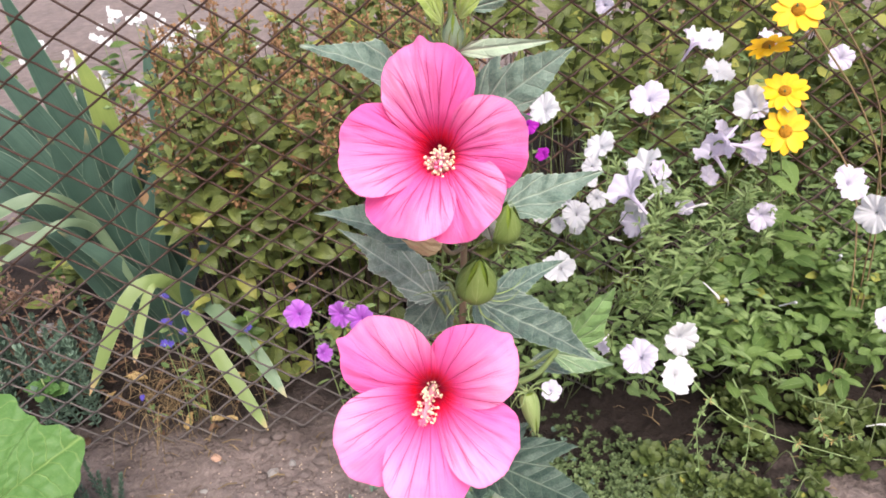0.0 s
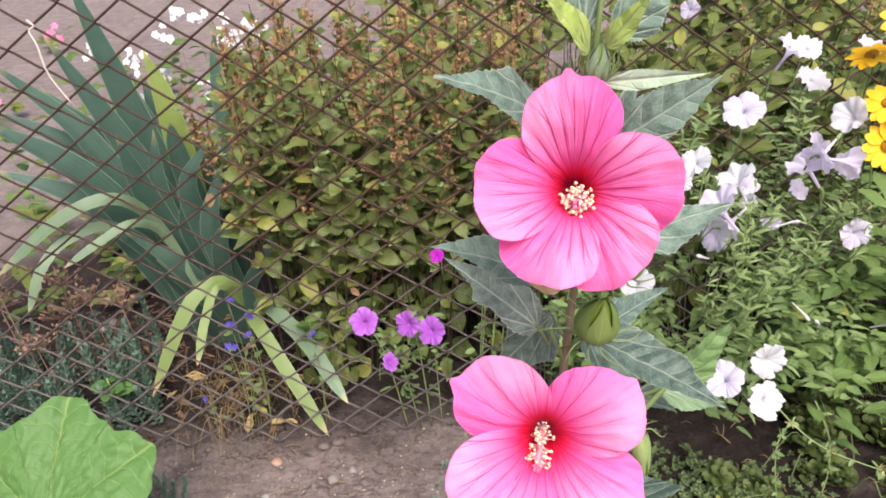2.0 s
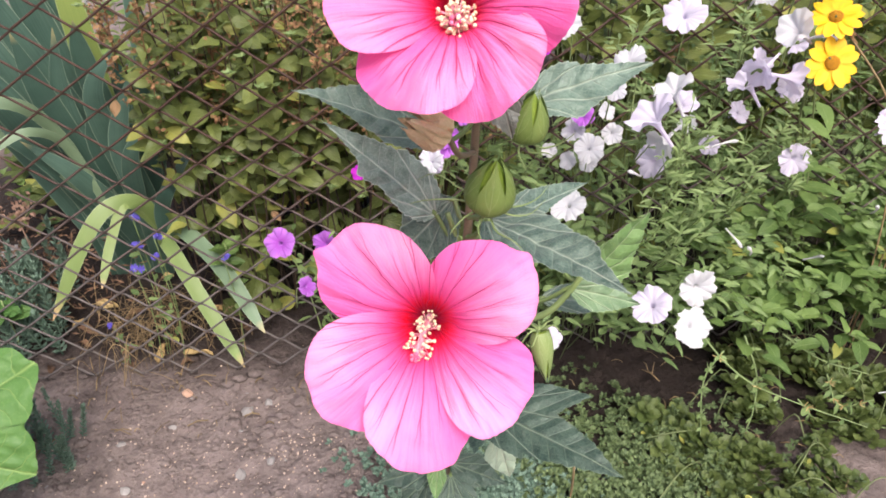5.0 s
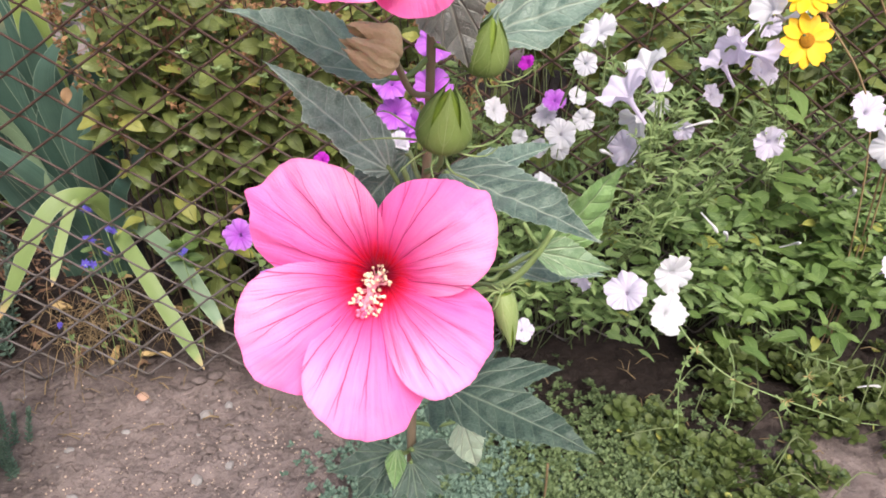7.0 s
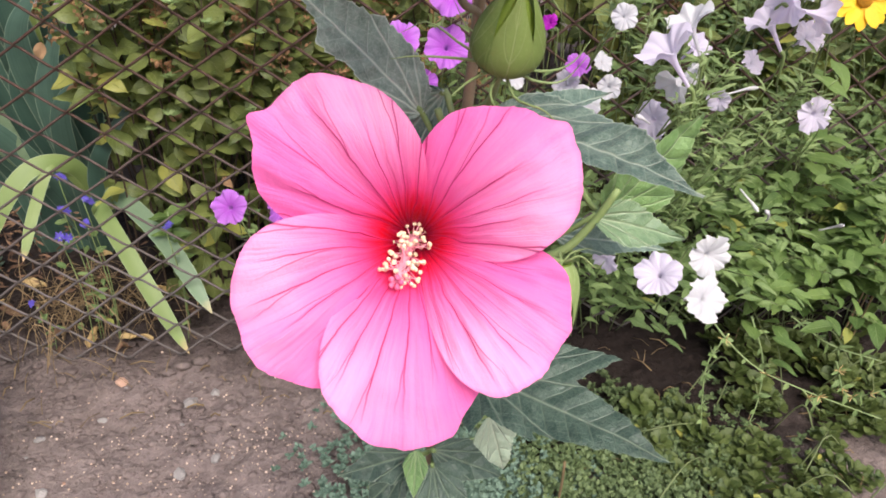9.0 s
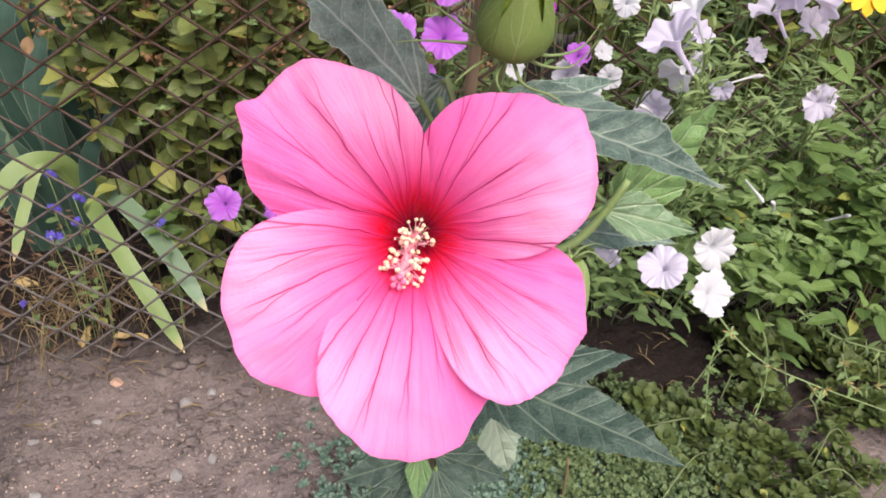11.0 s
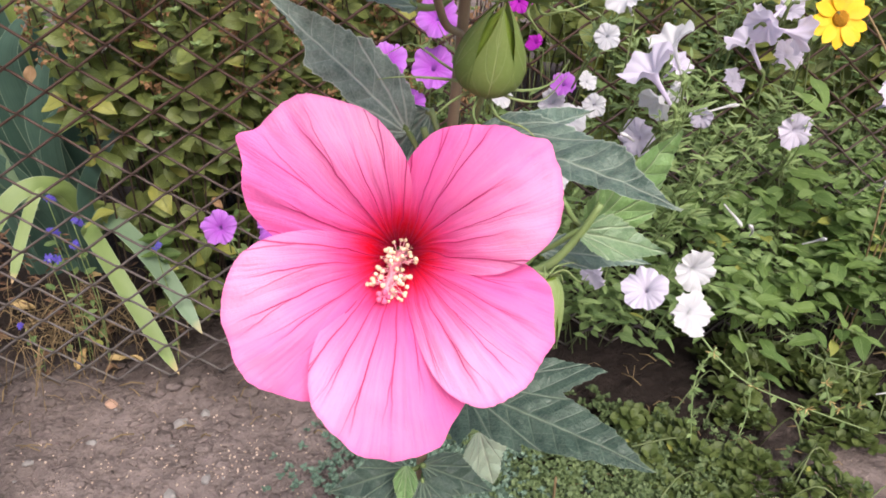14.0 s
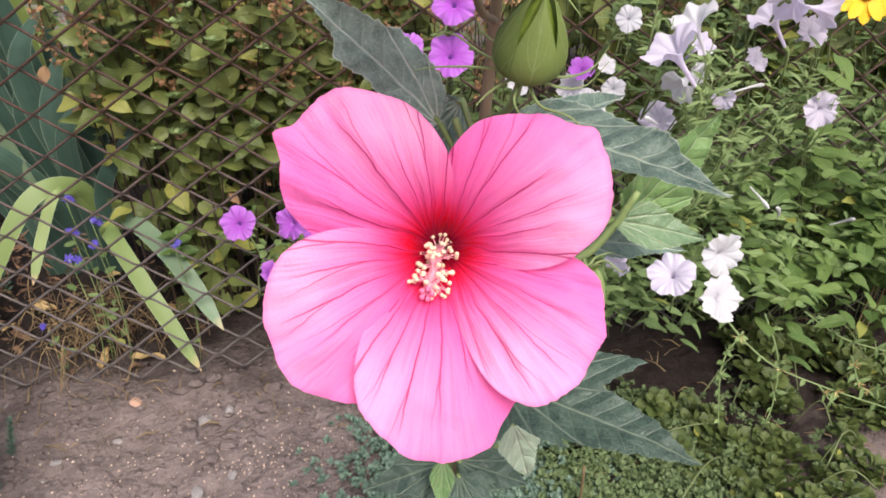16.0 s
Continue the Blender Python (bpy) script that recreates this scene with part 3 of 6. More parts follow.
def along(base, tip, face):
    """The pose that lays a leaf's +y from base to tip with its upper side towards face."""
    base, tip = Vector(base), Vector(tip)
    y = (tip - base).normalized()
    z = Vector(face)
    z = (z - y * z.dot(y)).normalized()
    x = y.cross(z)
    m = Matrix((x, y, z)).transposed().to_4x4()
    m.translation = base
    return m


def facing(place, normal, roll=0.0):
    """The pose whose +z looks along normal, its +y as far up as may be."""
    z = Vector(normal).normalized()
    x = Vector((0, 0, 1)).cross(z).normalized()
    y = z.cross(x)
    m = Matrix((x, y, z)).transposed().to_4x4()
    m.translation = place
    return m @ Matrix.Rotation(roll, 4, "Z")


def spray(parent, name, meshes, poses, singles, material, rest_name="foliage"):
    """Leaves at poses: the first `singles` as objects that share meshes, the rest joined into one part."""
    for k, m in enumerate(poses[:singles]):
        part(name, meshes[k % len(meshes)], parent, m)
    rest = poses[singles:]
    if not rest:
        return
    shapes = []
    for me in meshes:
        co = np.empty(len(me.vertices) * 3)
        me.vertices.foreach_get("co", co)
        uv = np.zeros((len(me.vertices), 2))
        layer = me.uv_layers[0].data
        for loop in me.loops:
            uv[loop.vertex_index] = layer[loop.index].uv
        shapes.append((co.reshape(-1, 3), [tuple(p.vertices) for p in me.polygons], uv))
    vs, fs, us, k = [], [], [], 0
    for i, m in enumerate(rest):
        co, faces, uv = shapes[i % len(shapes)]
        a = np.array(m)
        vs.append(co @ a[:3, :3].T + a[:3, 3])
        us.append(uv)
        fs.extend(tuple(q + k for q in f) for f in faces)
        k += len(co)
    me = link_mesh(rest_name, np.concatenate(vs).tolist(), fs, material, np.concatenate(us))
    ob = part(rest_name, me, parent)
    tagged(ob, kind="stuff")


def near_fence(x, z):
    return FENCE_Y + 0.012 * noise.noise(Vector((x * 2.2, 3.1, z * 2.0)))


# ---- ground ----
def ground_height(x, y):
    near = math.exp(-((x / 2.5) ** 2 + ((y - 1.0) / 2.5) ** 2))
    h = 0.030 * noise.noise(Vector((x * 2.3, y * 2.3, 0.3))) + 0.014 * noise.noise(Vector((x * 9, y * 9, 1.7))) + 0.009 * noise.noise(Vector((x * 31, y * 31, 4.2)))
    h += 0.0055 * noise.noise(Vector((x * 74, y * 74, 8.1)))
    seam = abs(noise.noise(Vector((x * 11, y * 11, 6.6)))) / 0.05
    if seam < 1 and noise.noise(Vector((x * 4, y * 4, 2.2))) > 0.0:
        h -= 0.012 * (1 - seam)
    return h * near


def build_ground():
    def steps(lo, hi, fine_lo, fine_hi, step):
        mid = list(np.arange(fine_lo, fine_hi + 1e-6, step))
        left, right, s, p = [], [], step, fine_lo
        while p > lo:
            s *= 1.5
            p -= s
            left.append(p)
        s, p = step, fine_hi
        while p < hi:
            s *= 1.5
            p += s
            right.append(p)
        return left[::-1] + mid + right
    xs, ys = steps(-200, 200, -1.5, 1.3, 0.0075), steps(-200, 300, 0.5, 1.9, 0.0075)
    verts = [(x, y, ground_height(x, y)) for y in ys for x in xs]
    nx = len(xs)
    faces = [(j * nx + i, j * nx + i + 1, (j + 1) * nx + i + 1, (j + 1) * nx + i) for j in range(len(ys) - 1) for i in range(nx - 1)]
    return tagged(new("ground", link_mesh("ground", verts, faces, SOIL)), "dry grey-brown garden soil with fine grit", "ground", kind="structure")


ground = build_ground()

# ---- chain-link fence ----
FENCE_Y, CELL_W, CELL_H, FENCE_X, FENCE_Z = 1.15, 0.0513, 0.0360, -0.72, 0.987


def fence_wire(col, top, bottom):
    """One zigzag wire between two columns of knots, hooked into its neighbours."""
    g, pts, r = Geo(), [], 0.0023
    for b in range(top, bottom + 1):
        right = (col + b) % 2 != 0
        x = FENCE_X + (col + (1 if right else 0)) * CELL_W
        z = FENCE_Z - b * CELL_H
        sag = max(0.0, 0.45 - z)
        x += 0.030 * sag * noise.noise(Vector((x * 3, z * 4, 0.0))) + 0.0015 * noise.noise(Vector((x * 40, z * 40, 0.0)))
        z += 0.020 * sag * noise.noise(Vector((x * 3, z * 4, 5.0))) + 0.0015 * noise.noise(Vector((x * 40, z * 40, 7.0)))
        y = near_fence(x, z)
        e = 1 if right else -1
        pts += [(x - e * 0.007, y - r * 1.1, z + 0.0052), (x + e * 0.0016, y, z), (x - e * 0.007, y + r * 1.1, z - 0.0052)]
        # the wire stays on one side of its neighbour along each straight leg
    tube(g, pts, r, 6)
    return g.mesh("wire", WIRE)


fence = thing("chain_link_fence", "old rusty chain-link garden fence with wide diamond mesh", "fence", (0, FENCE_Y, 0), kind="structure")
for col in range(-30, 66):
    part("wire", fence_wire(col, -9, 27), fence)
tie = Geo()
tx, tz = FENCE_X, FENCE_Z
tube(tie, [(tx - 0.004, FENCE_Y - 0.004, tz + 0.012), (tx + 0.006, FENCE_Y - 0.007, tz + 0.002), (tx - 0.005, FENCE_Y - 0.006, tz - 0.006), (tx + 0.003, FENCE_Y - 0.010, tz - 0.03), (tx + 0.006, FENCE_Y - 0.009, tz - 0.08), (tx + 0.03, FENCE_Y - 0.004, tz - 0.14)], 0.0018, 5, 16)
part("tie_wire", tie.mesh("tie_wire", TIE), fence, None, "pale loose end of tie wire")


# ---- hibiscus ----
def funnel(r, R, D):
    return D * (1 - math.exp(-2.7 * r / R)) / (1 - math.exp(-2.7))


def petal_mesh(angle, spread, length, depth, skew=0.0, cusp=None, seed=0, nr=34, na=92, square=2.5, hand=-1.0, bowl=0.085, material=None):
    """A broad petal round the flower's axis (+z): it fans from the eye, one side over and the other under its neighbours."""
    rng = random.Random(seed)
    ph = [rng.uniform(0, 6.3) for _ in range(4)]
    verts, faces, uvs, rim = [], [], [], []
    for j in range(nr + 1):
        s = j / nr
        for i in range(na + 1):
            a = i / na * 2 - 1
            reach = max(1e-3, 1 - abs(a) ** square) ** 0.5 * (1 + skew * a)
            reach *= 1 + 0.012 * math.sin(7 * a + ph[0]) + 0.008 * math.sin(17 * a + ph[1]) + 0.006 * noise.noise(Vector((26 * a, seed, 0.5))) + 0.004 * noise.noise(Vector((70 * a, seed, 2.5)))
            if cusp:
                reach *= 1 + cusp[1] * math.exp(-((a - cusp[0]) / 0.06) ** 2)
            r = length * (0.05 + 0.95 * s * max(reach, 0.02))
            narrow = 0.55 + 0.45 * min(1.0, s / 0.35)
            th = angle + spread * a * narrow
            edge = (r / length) ** 2
            h = funnel(r, bowl, depth)
            h += 0.016 * a * edge * hand
            h += 0.0045 * edge * math.sin(4 * a + ph[2]) + 0.0020 * edge * math.sin(11 * a + ph[3]) + 0.0006 * edge * math.sin(33 * a + 9 * s + ph[1])
            h += 0.0045 * math.cos(a * math.pi / 2) * math.sin(math.pi * s)
            h -= 0.011 * a * a * edge
            h += 0.0016 * noise.noise(Vector((80 * r * math.cos(th), 80 * r * math.sin(th), seed * 1.7))) * min(1.0, 2 * s)
            pleat = noise.noise(Vector((6.5 * a + ph[0], 1.2 * s, seed))) + 0.5 * noise.noise(Vector((17 * a, 1.5 * s, seed + 5)))
            h += 0.0020 * pleat * math.sin(math.pi * min(1.0, 0.15 + 0.8 * s))
            crease = math.exp(-((s - 0.42) / 0.16) ** 2)
            h += 0.0011 * crease * noise.noise(Vector((34 * a, 9 * s, seed + 9)))
            verts.append((r * math.cos(th), r * math.sin(th), h))
            uvs.append((i / na if hand > 0 else 1 - i / na, r / length))
            rim.append((0.0, max(s, abs(a) ** 6 * 0.97) if s > 0.3 else s))
    for j in range(nr):
        for i in range(na):
            k = j * (na + 1) + i
            faces.append((k, k + 1, k + na + 2, k + na + 1))
    me = link_mesh("petal", verts, faces, material, uvs)
    layer = me.uv_layers.new(name="rim")
    idx = np.empty(len(me.loops), dtype=np.int32)
    me.loops.foreach_get("vertex_index", idx)
    layer.data.foreach_set("uv", np.asarray(rim, dtype=np.float32)[idx].ravel())
    return me


def calyx_mesh(size, material):
    """Five joined sepals behind a flower."""
    verts, faces, uvs = [], [], []
    n, rows = 40, 8
    for j in range(rows + 1):
        s = j / rows
        for k in range(n):
            a = 2 * math.pi * k / n
            lobe = abs(math.cos(2.5 * a))
            r = size * (0.12 + 0.62 * s ** 0.8) * (1 if s < 0.6 else 1 - 0.25 * (s - 0.6) * (1 - lobe))
            z = size * (-0.55 + 0.75 * s * (0.75 + 0.25 * lobe))
            verts.append((r * math.cos(a), r * math.sin(a), z))
            uvs.append((k / n, s))
    for j in range(rows):
        for k in range(n):
            a, b = j * n + k, j * n + (k + 1) % n
            faces.append((a, b, b + n, a + n))
    faces.append(tuple(range(n - 1, -1, -1)))
    return link_mesh("flower", verts, faces, material, uvs)


def hibiscus_flower(plant, centre, normal, petals, depth, column, seed, hand, bowl, low=8):
    pose_m = facing(centre, normal)
    flower = part("flower", calyx_mesh(0.020, BUD), plant, pose_m @ Matrix.Translation((0, 0, -0.006)), "broad pink hibiscus bloom with a crimson eye")
    for k, (deg, spread, length, skew, cusp, square) in enumerate(petals):
        part("petal", petal_mesh(radians(deg), radians(spread), length, depth, skew, cusp, seed + k, square=square, hand=hand, bowl=bowl, material=PETAL_DEEP if hand > 0 else PETAL), flower, pose_m, "pink petal with dark radiating veins" if k == 0 else "")
    g = Geo()
    tube(g, column, lambda s: 0.0033 - 0.0013 * s, 8, 12)
    part("style_column", g.mesh("style_column", COLUMN), flower, pose_m)
    rng = random.Random(seed)
    pts = curve_points(column, 24)
    fil, ant = Geo(), Geo()
    for _ in range(100):
        k = rng.randint(low, 24)
        p = pts[k]
        d = Vector((rng.gauss(0, 1), rng.gauss(0, 1), rng.gauss(0.25, 0.6))).normalized()
        q = p + d * rng.uniform(0.0055, 0.0120)
        tube(fil, [p, (p + q) / 2 + Vector((0, 0, 0.0006)), q], 0.00032, 4)
        ball(ant, q, rng.uniform(0.0011, 0.0016), rng)
    tip, way = pts[-1], (pts[-1] - pts[-3]).normalized()
    sti = Geo()
    for k in range(5):
        a = k * 2 * math.pi / 5
        q = tip + way * 0.0045 + Vector((math.cos(a), math.sin(a), 0)) * 0.0026
        tube(sti, [tip - way * 0.002, tip + way * 0.002 + Vector((math.cos(a), math.sin(a), 0)) * 0.0012, q], 0.0009, 5)
        ball(sti, q, 0.0017, rng)
    part("stigma", sti.mesh("stigma", STIGMA), flower, pose_m, "five-lobed pink stigma")
    tagged(part("filament_brush", fil.mesh("filament_brush", COLUMN), flower, pose_m), kind="stuff")
    tagged(part("anther_head", ant.mesh("anther_head", ANTHER), flower, pose_m), "cream pollen-dusted anther cluster", kind="stuff")
    return flower


def ball(geo, centre, r, rng=None, stretch=(1, 1, 1), rings=4, seg=6):
    verts, faces = [], []
    c = Vector(centre)
    for j in range(rings + 1):
        t = math.pi * j / rings
        for k in range(seg):
            a = 2 * math.pi * k / seg + 0.4 * j
            w = 1 + (0.12 * rng.uniform(-1, 1) if rng else 0)
            verts.append(c + Vector((r * w * math.sin(t) * math.cos(a) * stretch[0], r * w * math.sin(t) * math.sin(a) * stretch[1], r * w * math.cos(t) * stretch[2])))
    for j in range(rings):
        for k in range(seg):
            a, b = j * seg + k, j * seg + (k + 1) % seg
            faces.append((a, b, b + seg, a + seg))
    geo.add(verts, faces)


def bud_mesh(length, width, material, open_tip=0.0, ridge=0.10):
    """A closed calyx: an egg with five ridged sepals that meet in a point (+z)."""
    verts, faces, uvs = [], [], []
    n, rows = 40, 18
    for j in range(rows + 1):
        s = j / rows
        for k in range(n):
            a = 2 * math.pi * k / n
            prof = math.sin(math.pi * min(1.0, (s * 0.93 + 0.07)) ** 0.58) ** 0.9
            groove = abs(math.sin(2.5 * a)) ** 0.5
            r = 0.5 * width * max(prof, 0.02 + open_tip * s) * (1 - ridge * (1 - groove) * (0.4 + s))
            verts.append((r * math.cos(a), r * math.sin(a), length * s))
            uvs.append(((k / n * 5) % 1.0, s))
    for j in range(rows):
        for k in range(n):
            a, b = j * n + k, j * n + (k + 1) % n
            faces.append((a, b, b + n, a + n))
    faces += [tuple(range(n - 1, -1, -1)), tuple(rows * n + k for k in range(n))]
    return link_mesh("bud", verts, faces, material, uvs)


def sepal_mesh(length, width, material, seed):
    """One shell-like sepal round +x: broad and joined below, narrowing to a point that leans out a little."""
    rg = random.Random(seed)
    verts, faces, uvs = [], [], []
    na, rows, out = 10, 18, rg.uniform(0.0, 0.05)
    for j in range(rows + 1):
        s = j / rows
        prof = math.sin(math.pi * (s * 0.95 + 0.05) ** 0.55) ** 0.85 if s < 0.98 else 0.08
        half = 0.68 * (1.0 if s < 0.35 else max(0.02, 1 - ((s - 0.35) / 0.65) ** 1.5))
        for i in range(na + 1):
            a = (i / na * 2 - 1) * half
            r = 0.5 * width * (max(prof, 0.10) + out * s + 0.05 * math.cos(a / half * 1.57) - 0.03 * s + 0.03 * abs(a / half) ** 8)
            verts.append((r * math.cos(a), r * math.sin(a), length * s))
            uvs.append((i / na, s))
    for j in range(rows):
        for i in range(na):
            k = j * (na + 1) + i
            faces.append((k, k + 1, k + na + 2, k + na + 1))
    return link_mesh("sepal", verts, faces, material, uvs)


def bud(plant, base, axis, length, width, material, label, bracts=9, spread=0.55, seed=1, ridge=0.10, turn=0.0, hug=False):
    m = facing(base, axis)
    b = part("bud", bud_mesh(length * 0.90, width * 0.88, BUD_INNER, 0.0, ridge), plant, m, label)
    for k in range(5):
        part("sepal", sepal_mesh(length, width, material, seed * 10 + k), b, m @ Matrix.Rotation(turn + k * 2 * math.pi / 5, 4, "Z"))
    rng = random.Random(seed)
    for k in range(bracts):
        a = 2 * math.pi * k / bracts + rng.uniform(-0.15, 0.15)
        l = length * rng.uniform(0.45, 0.8)
        out = width * spread * rng.uniform(0.85, 1.25)
        c, s = math.cos(a), math.sin(a)
        if hug:
            pts = [(0.12 * width * c, 0.12 * width * s, -0.002), (out * 0.95 * c, out * 0.95 * s, l * 0.5), (out * 0.9 * c, out * 0.9 * s, l * 1.1), (out * 1.25 * math.cos(a + 0.3), out * 1.25 * math.sin(a + 0.3), l * 1.7)]
        else:
            pts = [(0.12 * width * c, 0.12 * width * s, -0.001), (out * 0.7 * c, out * 0.7 * s, -0.004), (out * 1.25 * math.cos(a + 0.2), out * 1.25 * math.sin(a + 0.2), l * rng.uniform(-0.25, 0.2)), (out * 1.6 * math.cos(a + 0.3), out * 1.6 * math.sin(a + 0.3), l * rng.uniform(-0.2, 0.45))]
        part("bract", tube_mesh("bract", pts, lambda s: 0.0010 * (1.15 - s), GREEN_STEM, 5, 10), b, m)
    return b


def husk(plant, base, axis, size):
    """A spent calyx: five papery crumpled lobes that stand open at the points."""
    verts, faces, uvs = [], [], []
    n, rows = 100, 18
    for j in range(rows + 1):
        s = j / rows
        for k in range(n):
            a = 2 * math.pi * k / n
            point = abs(math.cos(2.5 * a)) ** 1.2
            crease = 0.10 * noise.noise(Vector((3 * math.cos(a), 3 * math.sin(a), 4 * s))) + 0.16 * abs(noise.noise(Vector((7 * math.cos(a), 7 * math.sin(a), 3 * s)))) + 0.05 * math.sin(15 * a)
            r = size * (0.08 + 0.46 * math.sin(math.pi * 0.86 * s ** 0.8)) * (1 - 0.20 * (1 - point) * s) * (0.90 + 1.5 * crease)
            z = size * (s * (0.74 + 0.46 * point * s * s) + 0.10 * noise.noise(Vector((5 * math.cos(a), 5 * math.sin(a), 2 + 5 * s))))
            verts.append((r * math.cos(a), r * math.sin(a), z))
            uvs.append((k / n, s))
    for j in range(rows):
        for k in range(n):
            a, b = j * n + k, j * n + (k + 1) % n
            faces.append((a, b, b + n, a + n))
    faces.append(tuple(range(n - 1, -1, -1)))
    return part("seed_husk", link_mesh("seed_husk", verts, faces, DRY, uvs), plant, facing(base, axis), "withered brown papery flower husk")


def lobed_leaf_mesh(length, lobes, material, seed=0, fold=0.12, droop=0.08):
    """A leaf with pointed lobes (degrees, share of length, half width) that fan from its base, its edge finely toothed."""
    rg = random.Random(seed)
    n, rows = 150, 16
    verts, faces, uvs = [(0, 0, 0)], [], [(0.5, 0.0)]
    for j in range(1, rows + 1):
        s = j / rows
        for k in range(n + 1):
            deg = -88 + 176 * k / n
            reach = 0.30 * math.cos(radians(deg) * 0.9)
            for at, share, half in lobes:
                q = abs(deg - at) / half
                reach = max(reach, share * (1 - 0.50 * q ** 0.75) if q < 1.35 else 0)
            saw = (k * 0.42) % 1.0
            r = length * reach * s * (1 + (0.045 * (saw - 0.5) if s > 0.95 else 0))
            a = radians(deg)
            x, y = r * math.sin(a), r * math.cos(a)
            z = fold * abs(x) - droop * length * (r / length) ** 2 + 0.025 * length * noise.noise(Vector((x * 40, y * 40, seed))) + 0.0010 * abs(math.sin(math.pi * (y - 0.8 * abs(x)) / 0.018)) * min(1.0, abs(x) / 0.005)
            verts.append((x, y, z))
            edge = max(abs(deg) / 100, s ** 10)
            uvs.append((0.5 + (0.5 if deg > 0 else -0.5) * edge, max(0.0, y / length)))
    for k in range(n):
        faces.append((0, 2 + k, 1 + k))
    for j in range(rows - 1):
        for k in range(n):
            a = 1 + j * (n + 1) + k
            faces.append((a, a + 1, a + n + 2, a + n + 1))
    for f in range(len(faces)):
        faces[f] = tuple(reversed(faces[f]))
    return link_mesh("leaf", verts, faces, material, uvs)


def lobed_leaf(plant, base, tip, face, lobes, stalk=None, seed=0, material=None, fold=0.12, droop=0.08):
    base, tip = Vector(base), Vector(tip)
    leaf = part("leaf", lobed_leaf_mesh((tip - base).length * 1.02, lobes, material or HIB_LEAF, seed, fold, droop), plant, along(base, tip, face) @ Matrix.Rotation(math.atan(droop), 4, "X"))
    if stalk is not None:
        s = Vector(stalk)
        part("petiole", tube_mesh("petiole", [s, (s + base) / 2 + Vector((0, 0, -0.006)), base, base + (tip - base) * 0.04], 0.0017, GREEN_STEM, 6, 10), leaf)
    return leaf


def hib_leaf_mesh(length, width, material, seed, fold, droop, lobes, teeth, belly, ripple):
    """A broad toothed leaf along +y with a drawn-out point; lobes are (side, place, size) of pointed shoulders, ribs are sunk."""
    rg = random.Random(seed)
    nu, nv = 16, 96
    ph, k1 = rg.uniform(0, 6.3), rg.uniform(-0.04, 0.04)
    shift = {-1: rg.random(), 1: rg.random()}
    verts, faces, uvs = [], [], []
    for j in range(nv + 1):
        v = j / nv
        q = (1 - v) / (1 - belly)
        prof = (v / belly) ** 0.5 * (1.35 - 0.35 * v / belly) if v < belly else q * (1 + 0.45 * q * (1 - q)) + 0.004
        half = {}
        for side in (-1, 1):
            w = 0.5 * width * prof
            for sd, at, size in lobes:
                if sd == side:
                    w *= 1 + size * max(0.0, 1 - (at - v) / 0.17 if v < at else 1 - (v - at) / 0.045)
            saw = (v * teeth * (1 + 0.25 * side * k1) + shift[side] + 0.3 * noise.noise(Vector((v * 6, seed, side)))) % 1.0
            half[side] = max(w, width * 0.006), (saw ** 1.5 - 0.35) * 0.0026 * min(1.0, width / 0.045) * (0.5 + 0.9 * abs(noise.noise(Vector((v * 11, seed, side * 3.0))))) * (1 if 0.04 < v < 0.96 else 0.2) * (0.5 + 0.5 * min(1.0, w / (0.3 * width)))
        for i in range(nu + 1):
            u = i / nu * 2 - 1
            w, tooth = half[1 if u >= 0 else -1]
            x = u * w + (tooth * (1 if u > 0 else -1) * abs(u) ** 10)
            y = v * length * (1 - 0.02 * abs(u)) + 0.0015 * abs(u) ** 10
            lane = (y - 0.8 * abs(x)) / 0.018
            z = fold * abs(x) - droop * length * v * v + ripple * width * math.sin(v * 9 + ph + (1.6 if u > 0 else 0)) * abs(u) ** 1.5
            z += 0.0009 * abs(math.sin(math.pi * lane)) ** 0.8 * min(1.0, abs(x) / 0.005)
            z += 0.05 * width * noise.noise(Vector((x * 60, y * 60, seed)))
            verts.append((x + length * k1 * math.sin(v * 3.0), y, z))
            uvs.append((i / nu, v))
    for j in range(nv):
        for i in range(nu):
            a = j * (nu + 1) + i
            faces.append((a, a + 1, a + nu + 2, a + nu + 1))
    return link_mesh("leaf", verts, faces, material, uvs)


def hib_leaf(plant, base, tip, face, width, material=None, stalk=None, seed=0, fold=0.18, droop=0.10, lobe=0.12, label="", teeth=17, belly=0.34, ripple=0.05, lobes=None):
    base, tip = Vector(base), Vector(tip)
    length = (tip - base).length
    if lobes is None:
        lobes = ((-1, 0.40 + 0.03 * (seed % 3), lobe), (1, 0.47 - 0.03 * (seed % 3), lobe))
    me = hib_leaf_mesh(length * 1.01, width, material or HIB_LEAF, seed, fold, droop, lobes, teeth, belly, ripple)
    m = along(base, tip, face) @ Matrix.Rotation(math.atan(droop), 4, "X")
    leaf = part("leaf", me, plant, m, label)
    if stalk is not None:
        s, b = Vector(stalk), base
        mid = (s + b) / 2 + Vector((0, 0, -0.006))
        part("petiole", tube_mesh("petiole", [s, mid, b, b + (tip - base) * 0.04], 0.0022, GREEN_STEM, 6, 10), leaf)
    return leaf


hib = thing("hibiscus_plant", "tall hibiscus with two large pink blooms, buds and grey-green toothed leaves", "flowering plant", (0.03, 0.45, 0))
